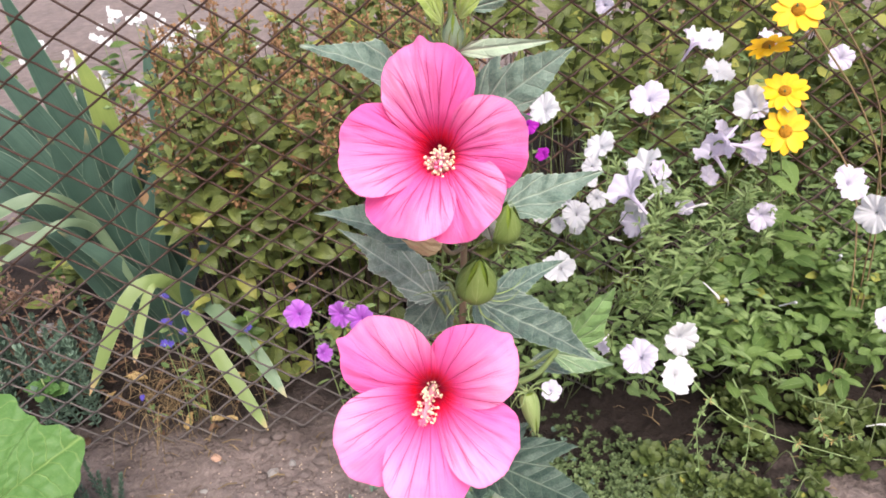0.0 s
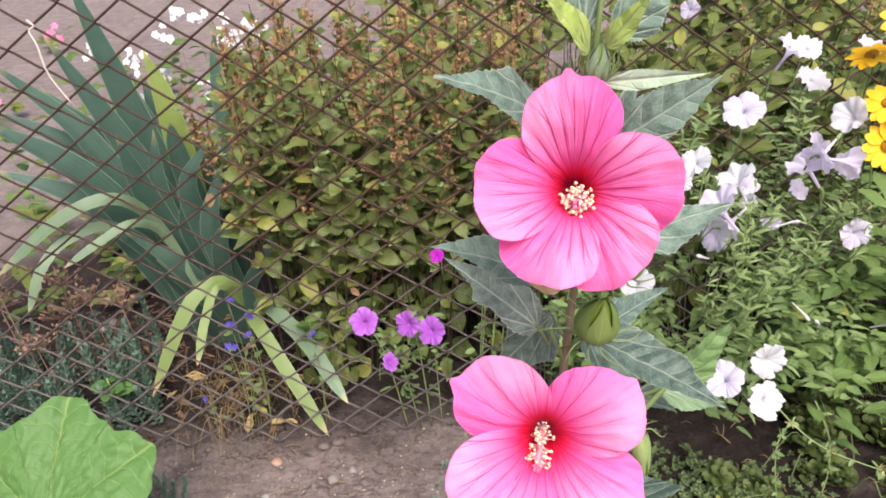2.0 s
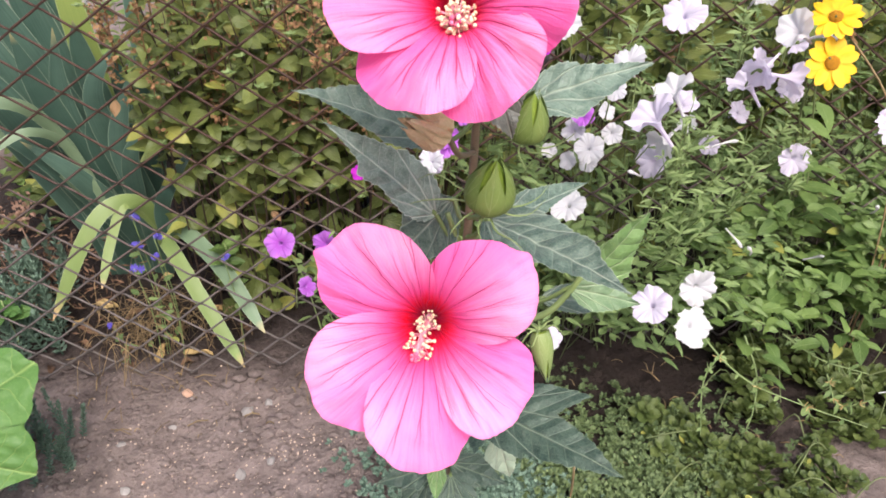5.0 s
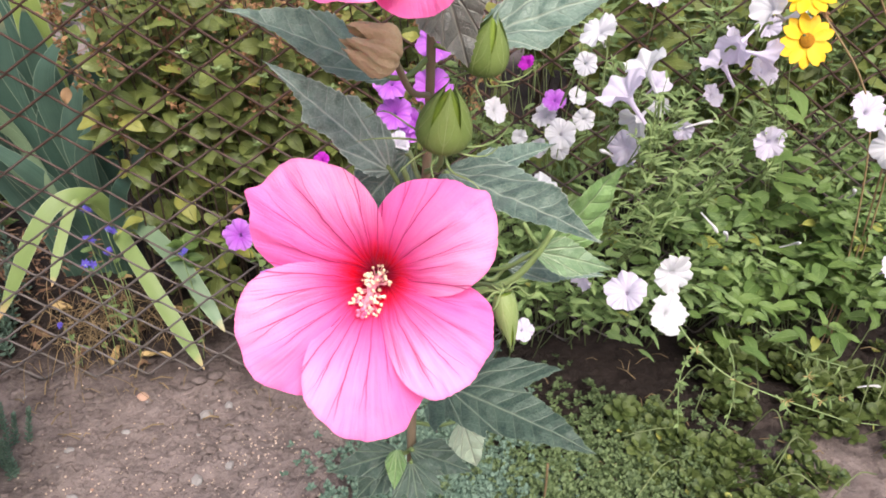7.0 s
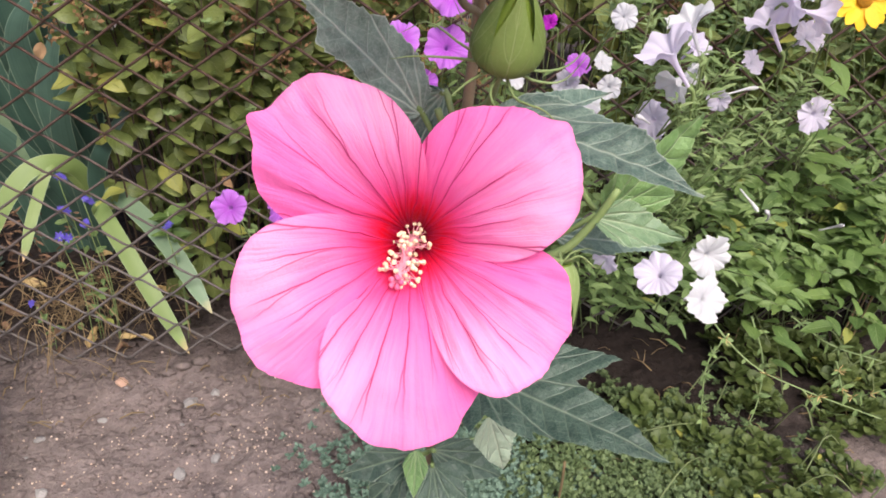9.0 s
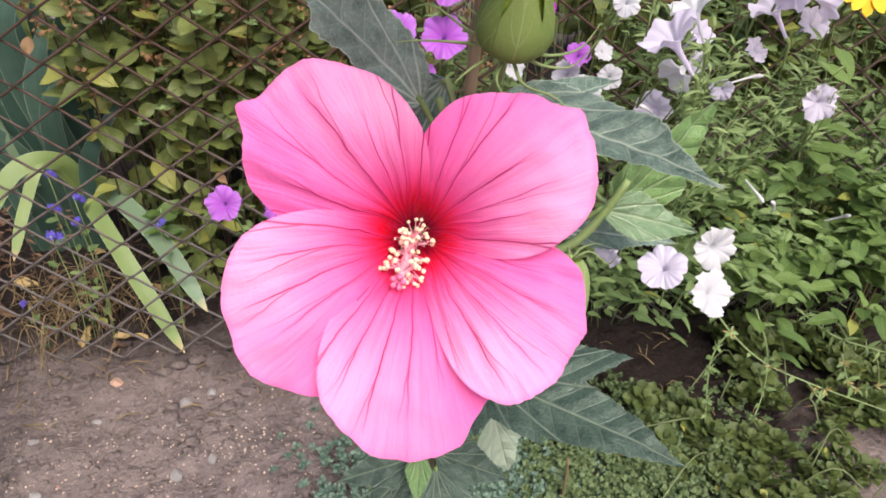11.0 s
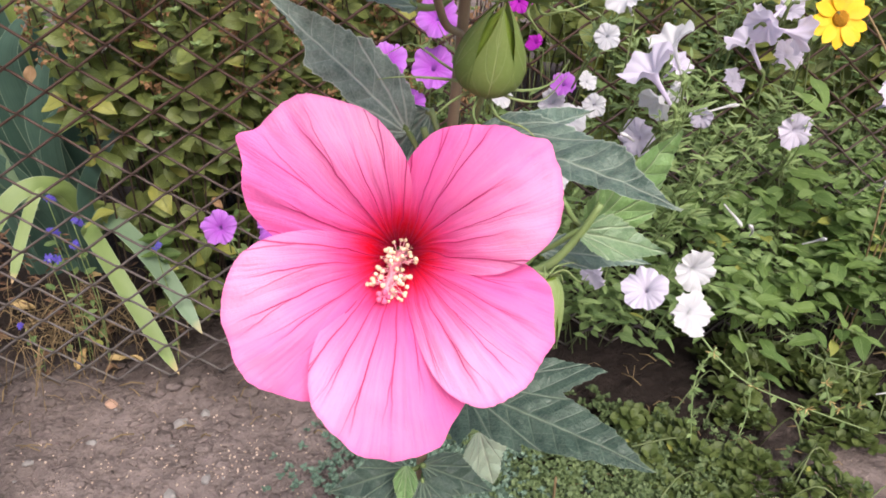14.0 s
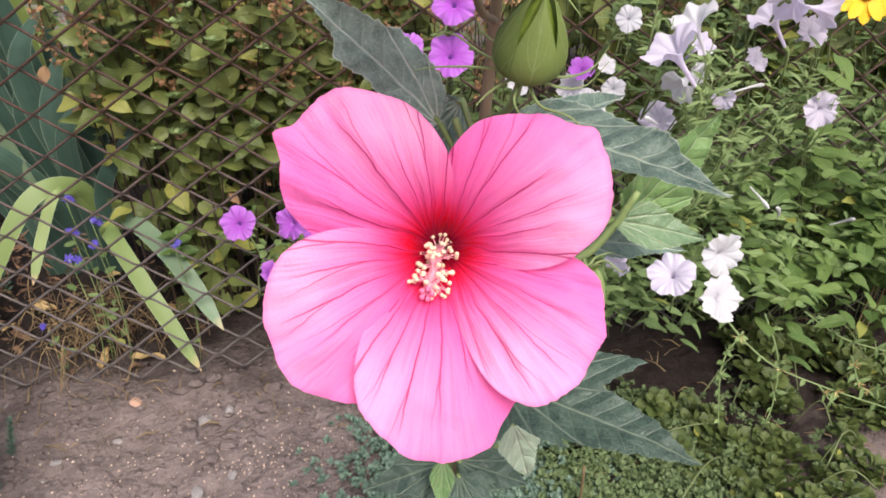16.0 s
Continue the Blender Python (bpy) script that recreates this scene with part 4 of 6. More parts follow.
stem_pts = [(0.035, 0.46, -0.03), (0.03, 0.44, 0.2), (0.022, 0.424, 0.482), (0.030, 0.432, 0.70), (0.036, 0.432, 0.80), (0.034, 0.40, 0.92), (0.026, 0.365, 1.02), (0.020, 0.335, 1.09), (0.022, 0.325, 1.16)]
part("stem", tube_mesh("stem", stem_pts[:7], lambda s: 0.0056 - 0.0026 * s, STEM, 10, 60), hib, None, "brownish upright stem")
part("stem", tube_mesh("stem", stem_pts[6:], lambda s: 0.0029 - 0.0014 * s, GREEN_STEM, 8, 20), hib, None, "soft green growing tip")

# lower bloom
hibiscus_flower(hib, (-0.008, 0.346, 0.749), (-0.14, -0.84, 0.52), [
    (130, 57, 0.0888, 0.205, (0.28, 0.075), 1.6), (39, 59, 0.0865, -0.13, (-0.02, 0.05), 1.6),
    (-36, 42, 0.0870, -0.04, None, 3.2), (-90, 51, 0.0985, 0.0, (0.30, 0.04), 1.6), (-142, 58, 0.0922, 0.0, None, 1.7)],
    0.085, [(0, 0, 0.002), (-0.001, -0.002, 0.022), (-0.003, -0.010, 0.041), (-0.006, -0.020, 0.057)], 11, -1.0, 0.085, 7)
part("flower_stalk", tube_mesh("flower_stalk", [(0.03, 0.432, 0.70), (0.02, 0.40, 0.72), (-0.004, 0.358, 0.744)], 0.0028, GREEN_STEM, 7, 10), hib)
# upper bloom
hibiscus_flower(hib, (0.009, 0.334, 0.988), (-0.2, -0.87, 0.43), [
    (98, 53, 0.0725, -0.1, (-0.05, 0.07), 2.3), (11, 58, 0.0668, -0.12, None, 2.5),
    (-57, 57, 0.0677, -0.1, None, 2.5), (-111, 54, 0.0665, -0.1, None, 3.0), (179, 58, 0.0673, 0.0, None, 2.5)],
    0.072, [(0, 0, 0.002), (0.001, -0.002, 0.015), (0.002, -0.005, 0.029), (0.002, -0.008, 0.038)], 31, 1.0, 0.075, 15)
part("flower_stalk", tube_mesh("flower_stalk", [(0.034, 0.40, 0.92), (0.022, 0.37, 0.95), (0.008, 0.344, 0.978)], 0.0028, GREEN_STEM, 7, 10), hib)

hib_leaf(hib, (0.004, 0.395, 0.880), (-0.098, 0.366, 0.934), (0.1, -0.6, 0.8), 0.046, HIB_LEAF, (0.034, 0.41, 0.89), 1)
hib_leaf(hib, (0.008, 0.446, 0.786), (-0.085, 0.44, 0.880), (0.2, -0.85, 0.5), 0.045, HIB_MID, (0.033, 0.434, 0.755), 2, belly=0.26, lobes=((-1, 0.64, 0.7), (1, 0.47, 0.22)))
hib_leaf(hib, (0.047, 0.411, 0.798), (0.135, 0.298, 0.797), (0.1, -0.45, 0.9), 0.064, HIB_DEEP, (0.034, 0.432, 0.77), 3, belly=0.30, lobes=((-1, 0.72, 0.3), (1, 0.5, 0.1)))
hib_leaf(hib, (0.06, 0.45, 0.765), (0.172, 0.52, 0.772), (0, -0.6, 0.8), 0.030, None, (0.036, 0.433, 0.77), 4)
hib_leaf(hib, (0.142, 0.425, 0.716), (0.193, 0.417, 0.795), (0.3, -0.8, 0.4), 0.050, HIB_BRIGHT, (0.122, 0.438, 0.735), 5, label="bright green younger leaf")
hib_leaf(hib, (0.128, 0.415, 0.719), (0.193, 0.40, 0.706), (0.0, -0.7, 0.7), 0.034, HIB_FRESH, (0.09, 0.435, 0.69), 6, fold=0.35, lobes=(), teeth=11, label="bright green folded leaf")
hib_leaf(hib, (0.110, 0.44, 0.690), (0.212, 0.45, 0.664), (0.0, -0.7, 0.7), 0.030, None, (0.09, 0.435, 0.68), 7)
lobed_leaf(hib, (0.046, 0.385, 0.605), (0.150, 0.285, 0.612), (0.02, -0.42, 0.9), ((0, 1.0, 19), (-31, 0.74, 20), (25, 0.50, 24), (-66, 0.45, 32), (62, 0.36, 32)), (0.027, 0.428, 0.60), 8, HIB_LOW)
hib_leaf(hib, (0.007, 0.41, 0.499), (-0.059, 0.4, 0.491), (0.0, -0.65, 0.75), 0.034, HIB_LOW, (0.024, 0.425, 0.49), 9)
hib_leaf(hib, (0.02, 0.41, 0.501), (0.08, 0.4, 0.472), (0.0, -0.65, 0.75), 0.036, HIB_LOW, (0.024, 0.425, 0.49), 10)
hib_leaf(hib, (0.005, 0.4, 0.513), (-0.0, 0.37, 0.493), (0.0, -0.8, 0.6), 0.021, HIB_BRIGHT, None, 11, lobe=0.0, label="small young bright green leaf")
lobed_leaf(hib, (0.019, 0.4, 0.495), (0.024, 0.36, 0.461), (0.0, -0.75, 0.65), ((0, 1.0, 24), (34, 0.85, 22), (-34, 0.85, 22), (66, 0.6, 26), (-66, 0.6, 26)), (0.024, 0.425, 0.48), 12, HIB_LOW)
hib_leaf(hib, (-0.003, 0.41, 0.482), (-0.035, 0.4, 0.451), (-0.2, -0.7, 0.7), 0.036, HIB_LOW, None, 13)
hib_leaf(hib, (0.078, 0.45, 0.495), (0.094, 0.44, 0.434), (0.1, -0.8, 0.5), 0.042, HIB_PALE, (0.026, 0.427, 0.52), 14, label="leaf showing its pale grey underside")
hib_leaf(hib, (0.024, 0.45, 0.800), (-0.034, 0.465, 0.722), (-0.1, -0.8, 0.5), 0.056, HIB_LEAF, (0.034, 0.434, 0.78), 15)
hib_leaf(hib, (-0.002, 0.375, 1.034), (-0.088, 0.335, 1.082), (0.0, -0.6, 0.8), 0.044, HIB_LEAF, (0.026, 0.365, 1.02), 16)
lobed_leaf(hib, (0.040, 0.375, 1.001), (0.116, 0.35, 1.062), (0.1, -0.8, 0.6), ((0, 1.0, 22), (30, 0.55, 20), (-30, 0.62, 20), (65, 0.4, 28), (-65, 0.4, 28)), (0.027, 0.368, 1.0), 17, HIB_LEAF)
hib_leaf(hib, (0.024, 0.330, 1.070), (0.088, 0.305, 1.079), (0.05, -0.9, 0.45), 0.014, HIB_PALE, None, 18, lobe=0.0, droop=0.02, fold=0.35, label="slim leaf showing its pale underside")
hib_leaf(hib, (0.013, 0.325, 1.092), (-0.027, 0.300, 1.140), (0.35, -0.7, 0.5), 0.022, HIB_YOUNG, None, 19, lobe=0.0, label="yellow-green young top leaf")
hib_leaf(hib, (0.024, 0.320, 1.096), (0.044, 0.295, 1.136), (-0.3, -0.8, 0.5), 0.016, HIB_YOUNG, None, 20, lobe=0.0, label="yellow-green young top leaf")
hib_leaf(hib, (0.032, 0.330, 1.100), (0.066, 0.325, 1.140), (0.3, -0.8, 0.5), 0.034, None, None, 21, lobe=0.0)
hib_leaf(hib, (0.012, 0.335, 1.105), (0.015, 0.34, 1.160), (0.0, -0.9, 0.2), 0.026, None, None, 22, lobe=0.0)
hib_leaf(hib, (0.068, 0.40, 0.905), (0.164, 0.395, 0.936), (0.0, -0.6, 0.8), 0.044, HIB_LEAF, (0.036, 0.405, 0.90), 23)
hib_leaf(hib, (0.036, 0.372, 0.952), (0.051, 0.350, 0.900), (0.1, -0.95, 0.2), 0.046, HIB_SHADED, (0.036, 0.40, 0.93), 24, label="dull brownish shaded leaf")

part("stalk_stub", tube_mesh("stalk_stub", [(0.033, 0.434, 0.752), (0.024, 0.436, 0.772), (0.017, 0.438, 0.792)], 0.0024, GREEN_STEM, 8, 8), hib, None, "cut green leaf stalk")
bud(hib, (0.034, 0.343, 0.852), (0.05, -0.35, 0.94), 0.050, 0.036, BUD, "plump green flower bud", 9, 0.8, 1, 0.22, 0.65)
part("flower_stalk", tube_mesh("flower_stalk", [(0.035, 0.432, 0.79), (0.040, 0.39, 0.815), (0.034, 0.345, 0.853)], 0.0024, GREEN_STEM, 7, 10), hib)
bud(hib, (0.064, 0.372, 0.892), (0.1, -0.3, 0.95), 0.042, 0.032, BUD, "plump green flower bud", 8, 0.6, 2)
husk(hib, (0.006, 0.345, 0.908), (-0.80, -0.20, 0.42), 0.031)
part("flower_stalk", tube_mesh("flower_stalk", [(0.035, 0.415, 0.86), (0.018, 0.38, 0.875), (0.003, 0.347, 0.909)], 0.0024, STEM, 7, 10), hib)
bud(hib, (0.086, 0.352, 0.722), (0.15, -0.25, -0.95), 0.050, 0.019, BUD_PALE, "long pale green bud hanging downwards", 8, 0.75, 4)
part("flower_stalk", tube_mesh("flower_stalk", [(0.031, 0.432, 0.655), (0.06, 0.425, 0.67), (0.104, 0.412, 0.691), (0.126, 0.412, 0.713), (0.142, 0.412, 0.742)], lambda s: 0.0042 - 0.0016 * s, GREEN_STEM, 8, 18), hib, None, "green side shoot")
part("flower_stalk", tube_mesh("flower_stalk", [(0.07, 0.43, 0.68), (0.082, 0.39, 0.705), (0.086, 0.353, 0.723)], 0.002, GREEN_STEM, 7, 10), hib)
bud(hib, (0.020, 0.330, 1.072), (0.02, -0.25, 0.96), 0.030, 0.017, BUD_GREY, "grey-green top bud in thin bracts", 12, 0.7, 5, hug=True)
bud(hib, (0.006, 0.345, 1.062), (-0.2, -0.2, 0.95), 0.024, 0.013, BUD_GREY, "small grey-green bud", 7, 0.9, 6, hug=True)


# ---- petunias and daisies ----
def petunia_mesh(radius, material, tube_len, seed=0, flare=0.35, wilt=0.0):
    """A petunia: five soft lobes on a narrow trumpet, its face to +z."""
    rng = random.Random(seed)
    ph = rng.uniform(0, 6.3)
    n, rows = 70, 12
    verts, faces, uvs = [], [], []
    for j in range(rows + 1):
        s = j / rows
        for k in range(n):
            a = 2 * math.pi * k / n
            groove = 1 - abs(math.cos(2.5 * a + ph)) ** 0.4
            lobe = 1 - 0.24 * groove + 0.035 * noise.noise(Vector((3 * math.cos(a), 3 * math.sin(a), seed * 3.1))) + 0.02 * math.sin(13 * a + 3 * ph)
            if s < 0.35:
                t = s / 0.35
                r = radius * (0.06 + 0.05 * t ** 2)
                z = -tube_len * (1 - t)
            else:
                t = (s - 0.35) / 0.65
                r = radius * (0.11 + 0.89 * t) * (1 - t + t * lobe)
                z = radius * flare * math.sin(t * 1.9) * (1 - 0.15 * t) + radius * t * t * (-0.14 * groove + 0.06 * math.sin(5 * a + 2 * ph) + 0.08 * math.sin(11 * a + 2 * ph) + 0.07 * math.sin(21 * a + ph) + 0.12 * noise.noise(Vector((2.5 * math.cos(a), 2.5 * math.sin(a), seed * 1.3))) + wilt * math.cos(a + ph))
            verts.append((r * math.cos(a), r * math.sin(a), z))
            uvs.append((k / n, s if s < 0.35 else 0.12 + 0.88 * (s - 0.35) / 0.65) if s >= 0.35 else (k / n, 0.9))
    for j in range(rows):
        for k in range(n):
            a, b = j * n + k, j * n + (k + 1) % n
            faces.append((a, b, b + n, a + n))
    return link_mesh("corolla", verts, faces, material, uvs)


def trumpet_mesh(radius, material, seed):
    """A petunia seen aside: a long pale tube that widens into a broad wavy limb, its face to +z."""
    rg = random.Random(seed)
    ph = rg.uniform(0, 6.3)
    n, rows = 50, 22
    verts, faces, uvs = [], [], []
    for j in range(rows + 1):
        s = j / rows
        for k in range(n):
            a = 2 * math.pi * k / n
            lobe = 1 - 0.20 * (1 - abs(math.cos(2.5 * a + ph)) ** 0.55) + 0.03 * math.sin(13 * a + ph)
            flare = max(0.0, (s - 0.40) / 0.60)
            r = radius * (0.065 + 0.07 * s + 0.87 * flare ** 2.2 * (1 - flare + flare * lobe))
            z = radius * (-2.0 + 2.3 * s - 0.35 * flare ** 3) + radius * flare ** 2 * (0.12 * math.sin(5 * a + 2 * ph) + 0.09 * math.sin(9 * a + ph))
            verts.append((r * math.cos(a), r * math.sin(a), z))
            uvs.append((k / n, 0.35 + 0.65 * flare))
    for j in range(rows):
        for k in range(n):
            a, b = j * n + k, j * n + (k + 1) % n
            faces.append((a, b, b + n, a + n))
    return link_mesh("corolla", verts, faces, material, uvs)


PET_MESHES = {}


def petunia(plant, place, radius, material, normal, label, seed):
    key = (material.name, seed % 4)
    if key not in PET_MESHES:
        PET_MESHES[key] = petunia_mesh(0.03, material, 0.03, seed % 4, 0.22 + 0.05 * (seed % 3), 0.05 * (seed % 4))
    m = facing(place, normal, seed * 0.7) @ Matrix.Scale(radius * 0.93 / 0.03, 4)
    ob = part("blossom", PET_MESHES[key], plant, m, label)
    back = m @ Vector((0, 0, -0.028))
    g = Geo()
    away = back + (back - m.translation).normalized() * 0.02 + Vector((0, 0.01, -0.05))
    tube(g, [back, back + (back - m.translation).normalized() * 0.012, away], 0.0011, 5, 6)
    for k in range(5):
        a = k * 2 * math.pi / 5
        tube(g, [back, m @ Vector((0.006 * math.cos(a), 0.006 * math.sin(a), -0.018)) if radius > 0.001 else back], 0.0009, 4)
    part("calyx", g.mesh("calyx", GREEN_STEM), ob)
    return ob


def face_out(rng, x=-0.25, y=-0.7, z=0.55, j=0.5):
    return (x + rng.uniform(-j, j), y + rng.uniform(-j, j) * 0.6, z + rng.uniform(-j, j))


rng = random.Random(5)
LEAF_A = [leaf_mesh("leaf", PETUNIA_LEAF, 0.030 + 0.004 * k, 0.0165 - 0.003 * k, 0.46, 0.8, 0, 0, 0.25, 0.15 + 0.12 * k, 0.08, 4, 7, k) for k in range(3)]
LEAF_B = [leaf_mesh("leaf", GREEN_LEAF, 0.052, 0.026, 0.4, 1.0, 0, 0, 0.25, 0.25, 0.06, 4, 7, 5 + k) for k in range(3)]
PHLOX = [leaf_mesh("leaf", PHLOX_LEAF, 0.060, 0.040 - 0.003 * k, 0.40, 1.0, 0, 0, 0.05 + 0.08 * k, 0.06 + 0.08 * k, 0.09, 4, 9, 9 + k, 0.0, 1.0) for k in range(4)]
OLIVE = [leaf_mesh("leaf", OLIVE_LEAF, 0.092, 0.046, 0.42, 1.0, 0, 0, 0.10, 0.2, 0.07, 4, 8, 29 + k) for k in range(4)]
GREENER = [leaf_mesh("leaf", GREEN_LEAF, 0.085, 0.034, 0.4, 1.0, 0, 0, 0.12, 0.25, 0.06, 4, 8, 19 + k) for k in range(3)]


def leaf_pose(p, outward, rng, up=0.6, size=1.0, front=0.0):
    d = Vector(outward)
    d.z += rng.uniform(-0.25, 0.35)
    d.normalize()
    tip = Vector(p) + d
    face = Vector((rng.uniform(-0.4, 0.4), rng.uniform(-0.6, 0.1) - front, up + rng.uniform(0, 0.5)))
    return along(p, tip, face) @ Matrix.Scale(size, 4)


def sprawl(name, label, xr, n_stems, n_leaves, surface, meshes, singles, seed, root_y=1.16, group=""):
    """A soft mound of stems and leaves; surface(x, h) gives the front at height share h."""
    rng = random.Random(seed)
    plant = thing(name, label, "flowering plant", ((xr[0] + xr[1]) / 2, root_y, 0), group)
    poses = []
    tips = []
    for _ in range(n_stems):
        x = rng.uniform(*xr)
        h = rng.random()
        y, z = surface(x, h)
        y += rng.uniform(0.0, 0.16)
        root = Vector((x + rng.uniform(-0.12, 0.12), root_y + rng.uniform(-0.05, 0.12), -0.01))
        tip = Vector((x, y, z))
        mid = root.lerp(tip, 0.55) + Vector((rng.uniform(-0.04, 0.04), 0.03, 0.06))
        pts = curve_points([root, mid, tip], 12)
        part("stem", tube_mesh("stem", pts, lambda s: 0.0015 - 0.0008 * s, LOW_STEM, 5), plant)
        tips.append(pts)
    per = n_leaves // n_stems
    for pts in tips:
        for _ in range(per):
            s = rng.uniform(0.2, 1.0) ** 0.7 * (len(pts) - 1)
            k = min(int(s), len(pts) - 2)
            p = pts[k].lerp(pts[k + 1], s - k) + Vector((rng.gauss(0, 0.018), rng.gauss(0, 0.02), rng.gauss(0, 0.022)))
            a = rng.uniform(0, 6.283)
            if p.y > 0.93 and math.hypot((p.x - 0.34) / 0.12, (p.z - 0.60) / 0.11) < 1:
                continue
            poses.append(leaf_pose(p, (math.cos(a), math.sin(a) - 0.35, 0.1), rng, 0.7, rng.uniform(0.55, 1.15)))
    poses.sort(key=lambda m: m.translation.y - 0.4 * m.translation.z)
    spray(plant, "leaf", meshes, poses, singles, meshes[0].materials[0])
    return plant


def mound_main(x, h):
    back = min(1.0, max(0.0, (h - (0.36 if x < 0.55 else 0.36 - 1.6 * min(0.15, x - 0.55)) + 0.08 * math.sin(17 * x)) / 0.22))
    return 0.78 + 0.22 * h + 0.34 * back + 0.10 * max(0.0, 0.45 - x) + 0.05 * math.sin(9 * x), 0.28 + 0.48 * h


def mound_right(x, h):
    return 0.80 + 0.22 * h + 0.05 * math.sin(7 * x), 0.23 + 0.19 * h


pet = sprawl("petunia_bush", "sprawling petunia bush with white and lilac blossoms against the fence", (0.16, 1.15), 220, 4300, mound_main, LEAF_A, 260, 21)
lush = sprawl("leafy_garden_bush", "lush bright green leafy bush before the fence", (0.58, 1.55), 84, 1200, mound_right, LEAF_B, 240, 22)

WHITE = [(0.549, 1.0, 0.902, 0.027), (0.6, 1.05, 0.832, 0.032), (0.266, 1.0, 0.803, 0.031), (0.291, 0.78, 0.814, 0.027), (0.304, 0.85, 0.754, 0.018), (0.348, 1.05, 0.57, 0.03),
         (0.397, 1.08, 0.585, 0.022), (0.288, 0.95, 0.512, 0.034), (0.87, 0.9, 0.588, 0.04), (0.496, 1.0, 0.634, 0.018), (0.461, 0.79, 0.444, 0.0345), (0.427, 0.72, 0.42, 0.0345)]
WHITE_BACK = [(0.387, 1.1, 0.619, 0.02), (0.333, 1.1, 0.584, 0.026), (0.239, 1.1, 0.598, 0.026), (0.289, 1.1, 0.548, 0.016), (0.367, 1.1, 0.517, 0.02), (0.328, 1.1, 0.524, 0.02), (0.059, 1.0, 0.582, 0.026)]
LILAC = [(0.41, 0.9, 0.84, 0.034), (0.477, 1.06, 0.535, 0.037), (0.654, 0.92, 0.597, 0.031), (0.837, 0.95, 0.63, 0.039), (0.546, 1.0, 0.591, 0.02),
         (0.663, 1.0, 0.687, 0.029), (0.584, 1.0, 0.649, 0.023), (0.719, 1.1, 0.734, 0.025), (0.379, 0.76, 0.434, 0.035), (0.342, 0.85, 0.406, 0.025), (0.251, 0.85, 0.307, 0.022), (0.065, 1.02, 0.569, 0.024),
         (0.904, 0.85, 0.38, 0.028), (0.8, 1.0, 0.854, 0.025), (0.432, 1.2, 0.934, 0.02)]
MAGENTA = [(0.26, 1.1, 0.745, 0.022), (0.292, 1.1, 0.681, 0.016), (-0.064, 1.1, 0.518, 0.016)]
VIOLET = [(-0.222, 1.11, 0.37, 0.033), (-0.13, 1.05, 0.397, 0.030), (-0.088, 0.96, 0.44, 0.030), (-0.177, 1.05, 0.307, 0.022), (0.056, 1.05, 0.667, 0.032), (0.061, 1.05, 0.617, 0.032), (0.092, 1.05, 0.603, 0.024), (0.34, 1.08, 0.62, 0.023), (0.123, 1.05, 0.657, 0.037), (0.127, 1.05, 0.73, 0.034), (0.09, 1.05, 0.589, 0.026)]
SIDEWAYS = {(0.343, 0.8, 0.72): (-0.75, -0.15, 0.65), (0.424, 0.9, 0.758): (-0.3, -0.1, 0.95), (0.581, 0.95, 0.729): (-0.8, -0.1, 0.6), (0.291, 0.78, 0.814): (-0.5, -0.3, 0.8), (0.342, 0.85, 0.406): (-0.6, -0.4, -0.2), (-0.177, 1.05, 0.307): (0.6, -0.5, 0.5)}
purple = thing("violet_petunia", "low violet petunias at the foot of the fence", "flowering plant", (-0.1, 1.15, 0))
k = 0
for rows, mat_, label, plant in ((WHITE, WHITE_FLOWER, "white petunia blossom", pet), (WHITE_BACK, WHITE_FLOWER, "white petunia blossom", pet), (LILAC, LILAC_FLOWER, "pale lilac petunia blossom", pet), (MAGENTA, MAGENTA_FLOWER, "magenta petunia blossom", pet), (VIOLET, VIOLET_FLOWER, "violet petunia blossom", purple)):
    for x, y, z, r in rows:
        petunia(plant, (x, y - 0.02, z), r, mat_, SIDEWAYS.get((x, y, z)) or face_out(rng, j=0.2 if plant is purple else 0.5), label, k)
        k += 1
TRUMPETS = [(0.345, 0.820, 0.732, 0.036, (-0.60, 0.06, 0.74)), (0.390, 0.860, 0.756, 0.030, (-0.45, 0.06, 0.85)), (0.535, 0.920, 0.741, 0.031, (-0.55, 0.05, 0.78)), (0.53, 1.0, 0.911, 0.027, (0.3, -0.35, 0.85)), (0.592, 0.92, 0.816, 0.030, (-0.75, -0.25, 0.5)), (0.531, 0.88, 0.758, 0.027, (-0.6, -0.35, -0.35)), (0.596, 0.88, 0.748, 0.028, (0.85, -0.2, -0.15)),
            (0.388, 0.86, 0.66, 0.027, (-0.75, -0.3, -0.5)), (0.576, 0.95, 0.761, 0.022, (0.4, -0.4, 0.8)), (0.695, 1.05, 0.887, 0.025, (0.2, -0.4, 0.85)), (0.70, 0.98, 0.79, 0.026, (0.7, -0.35, 0.4)), (0.47, 0.96, 0.69, 0.021, (0.2, -0.6, 0.7))]
TRUMPET = [trumpet_mesh(0.03, mm, 6 + kk) for kk, mm in enumerate((LILAC_FLOWER, WHITE_FLOWER, LILAC_FLOWER))]
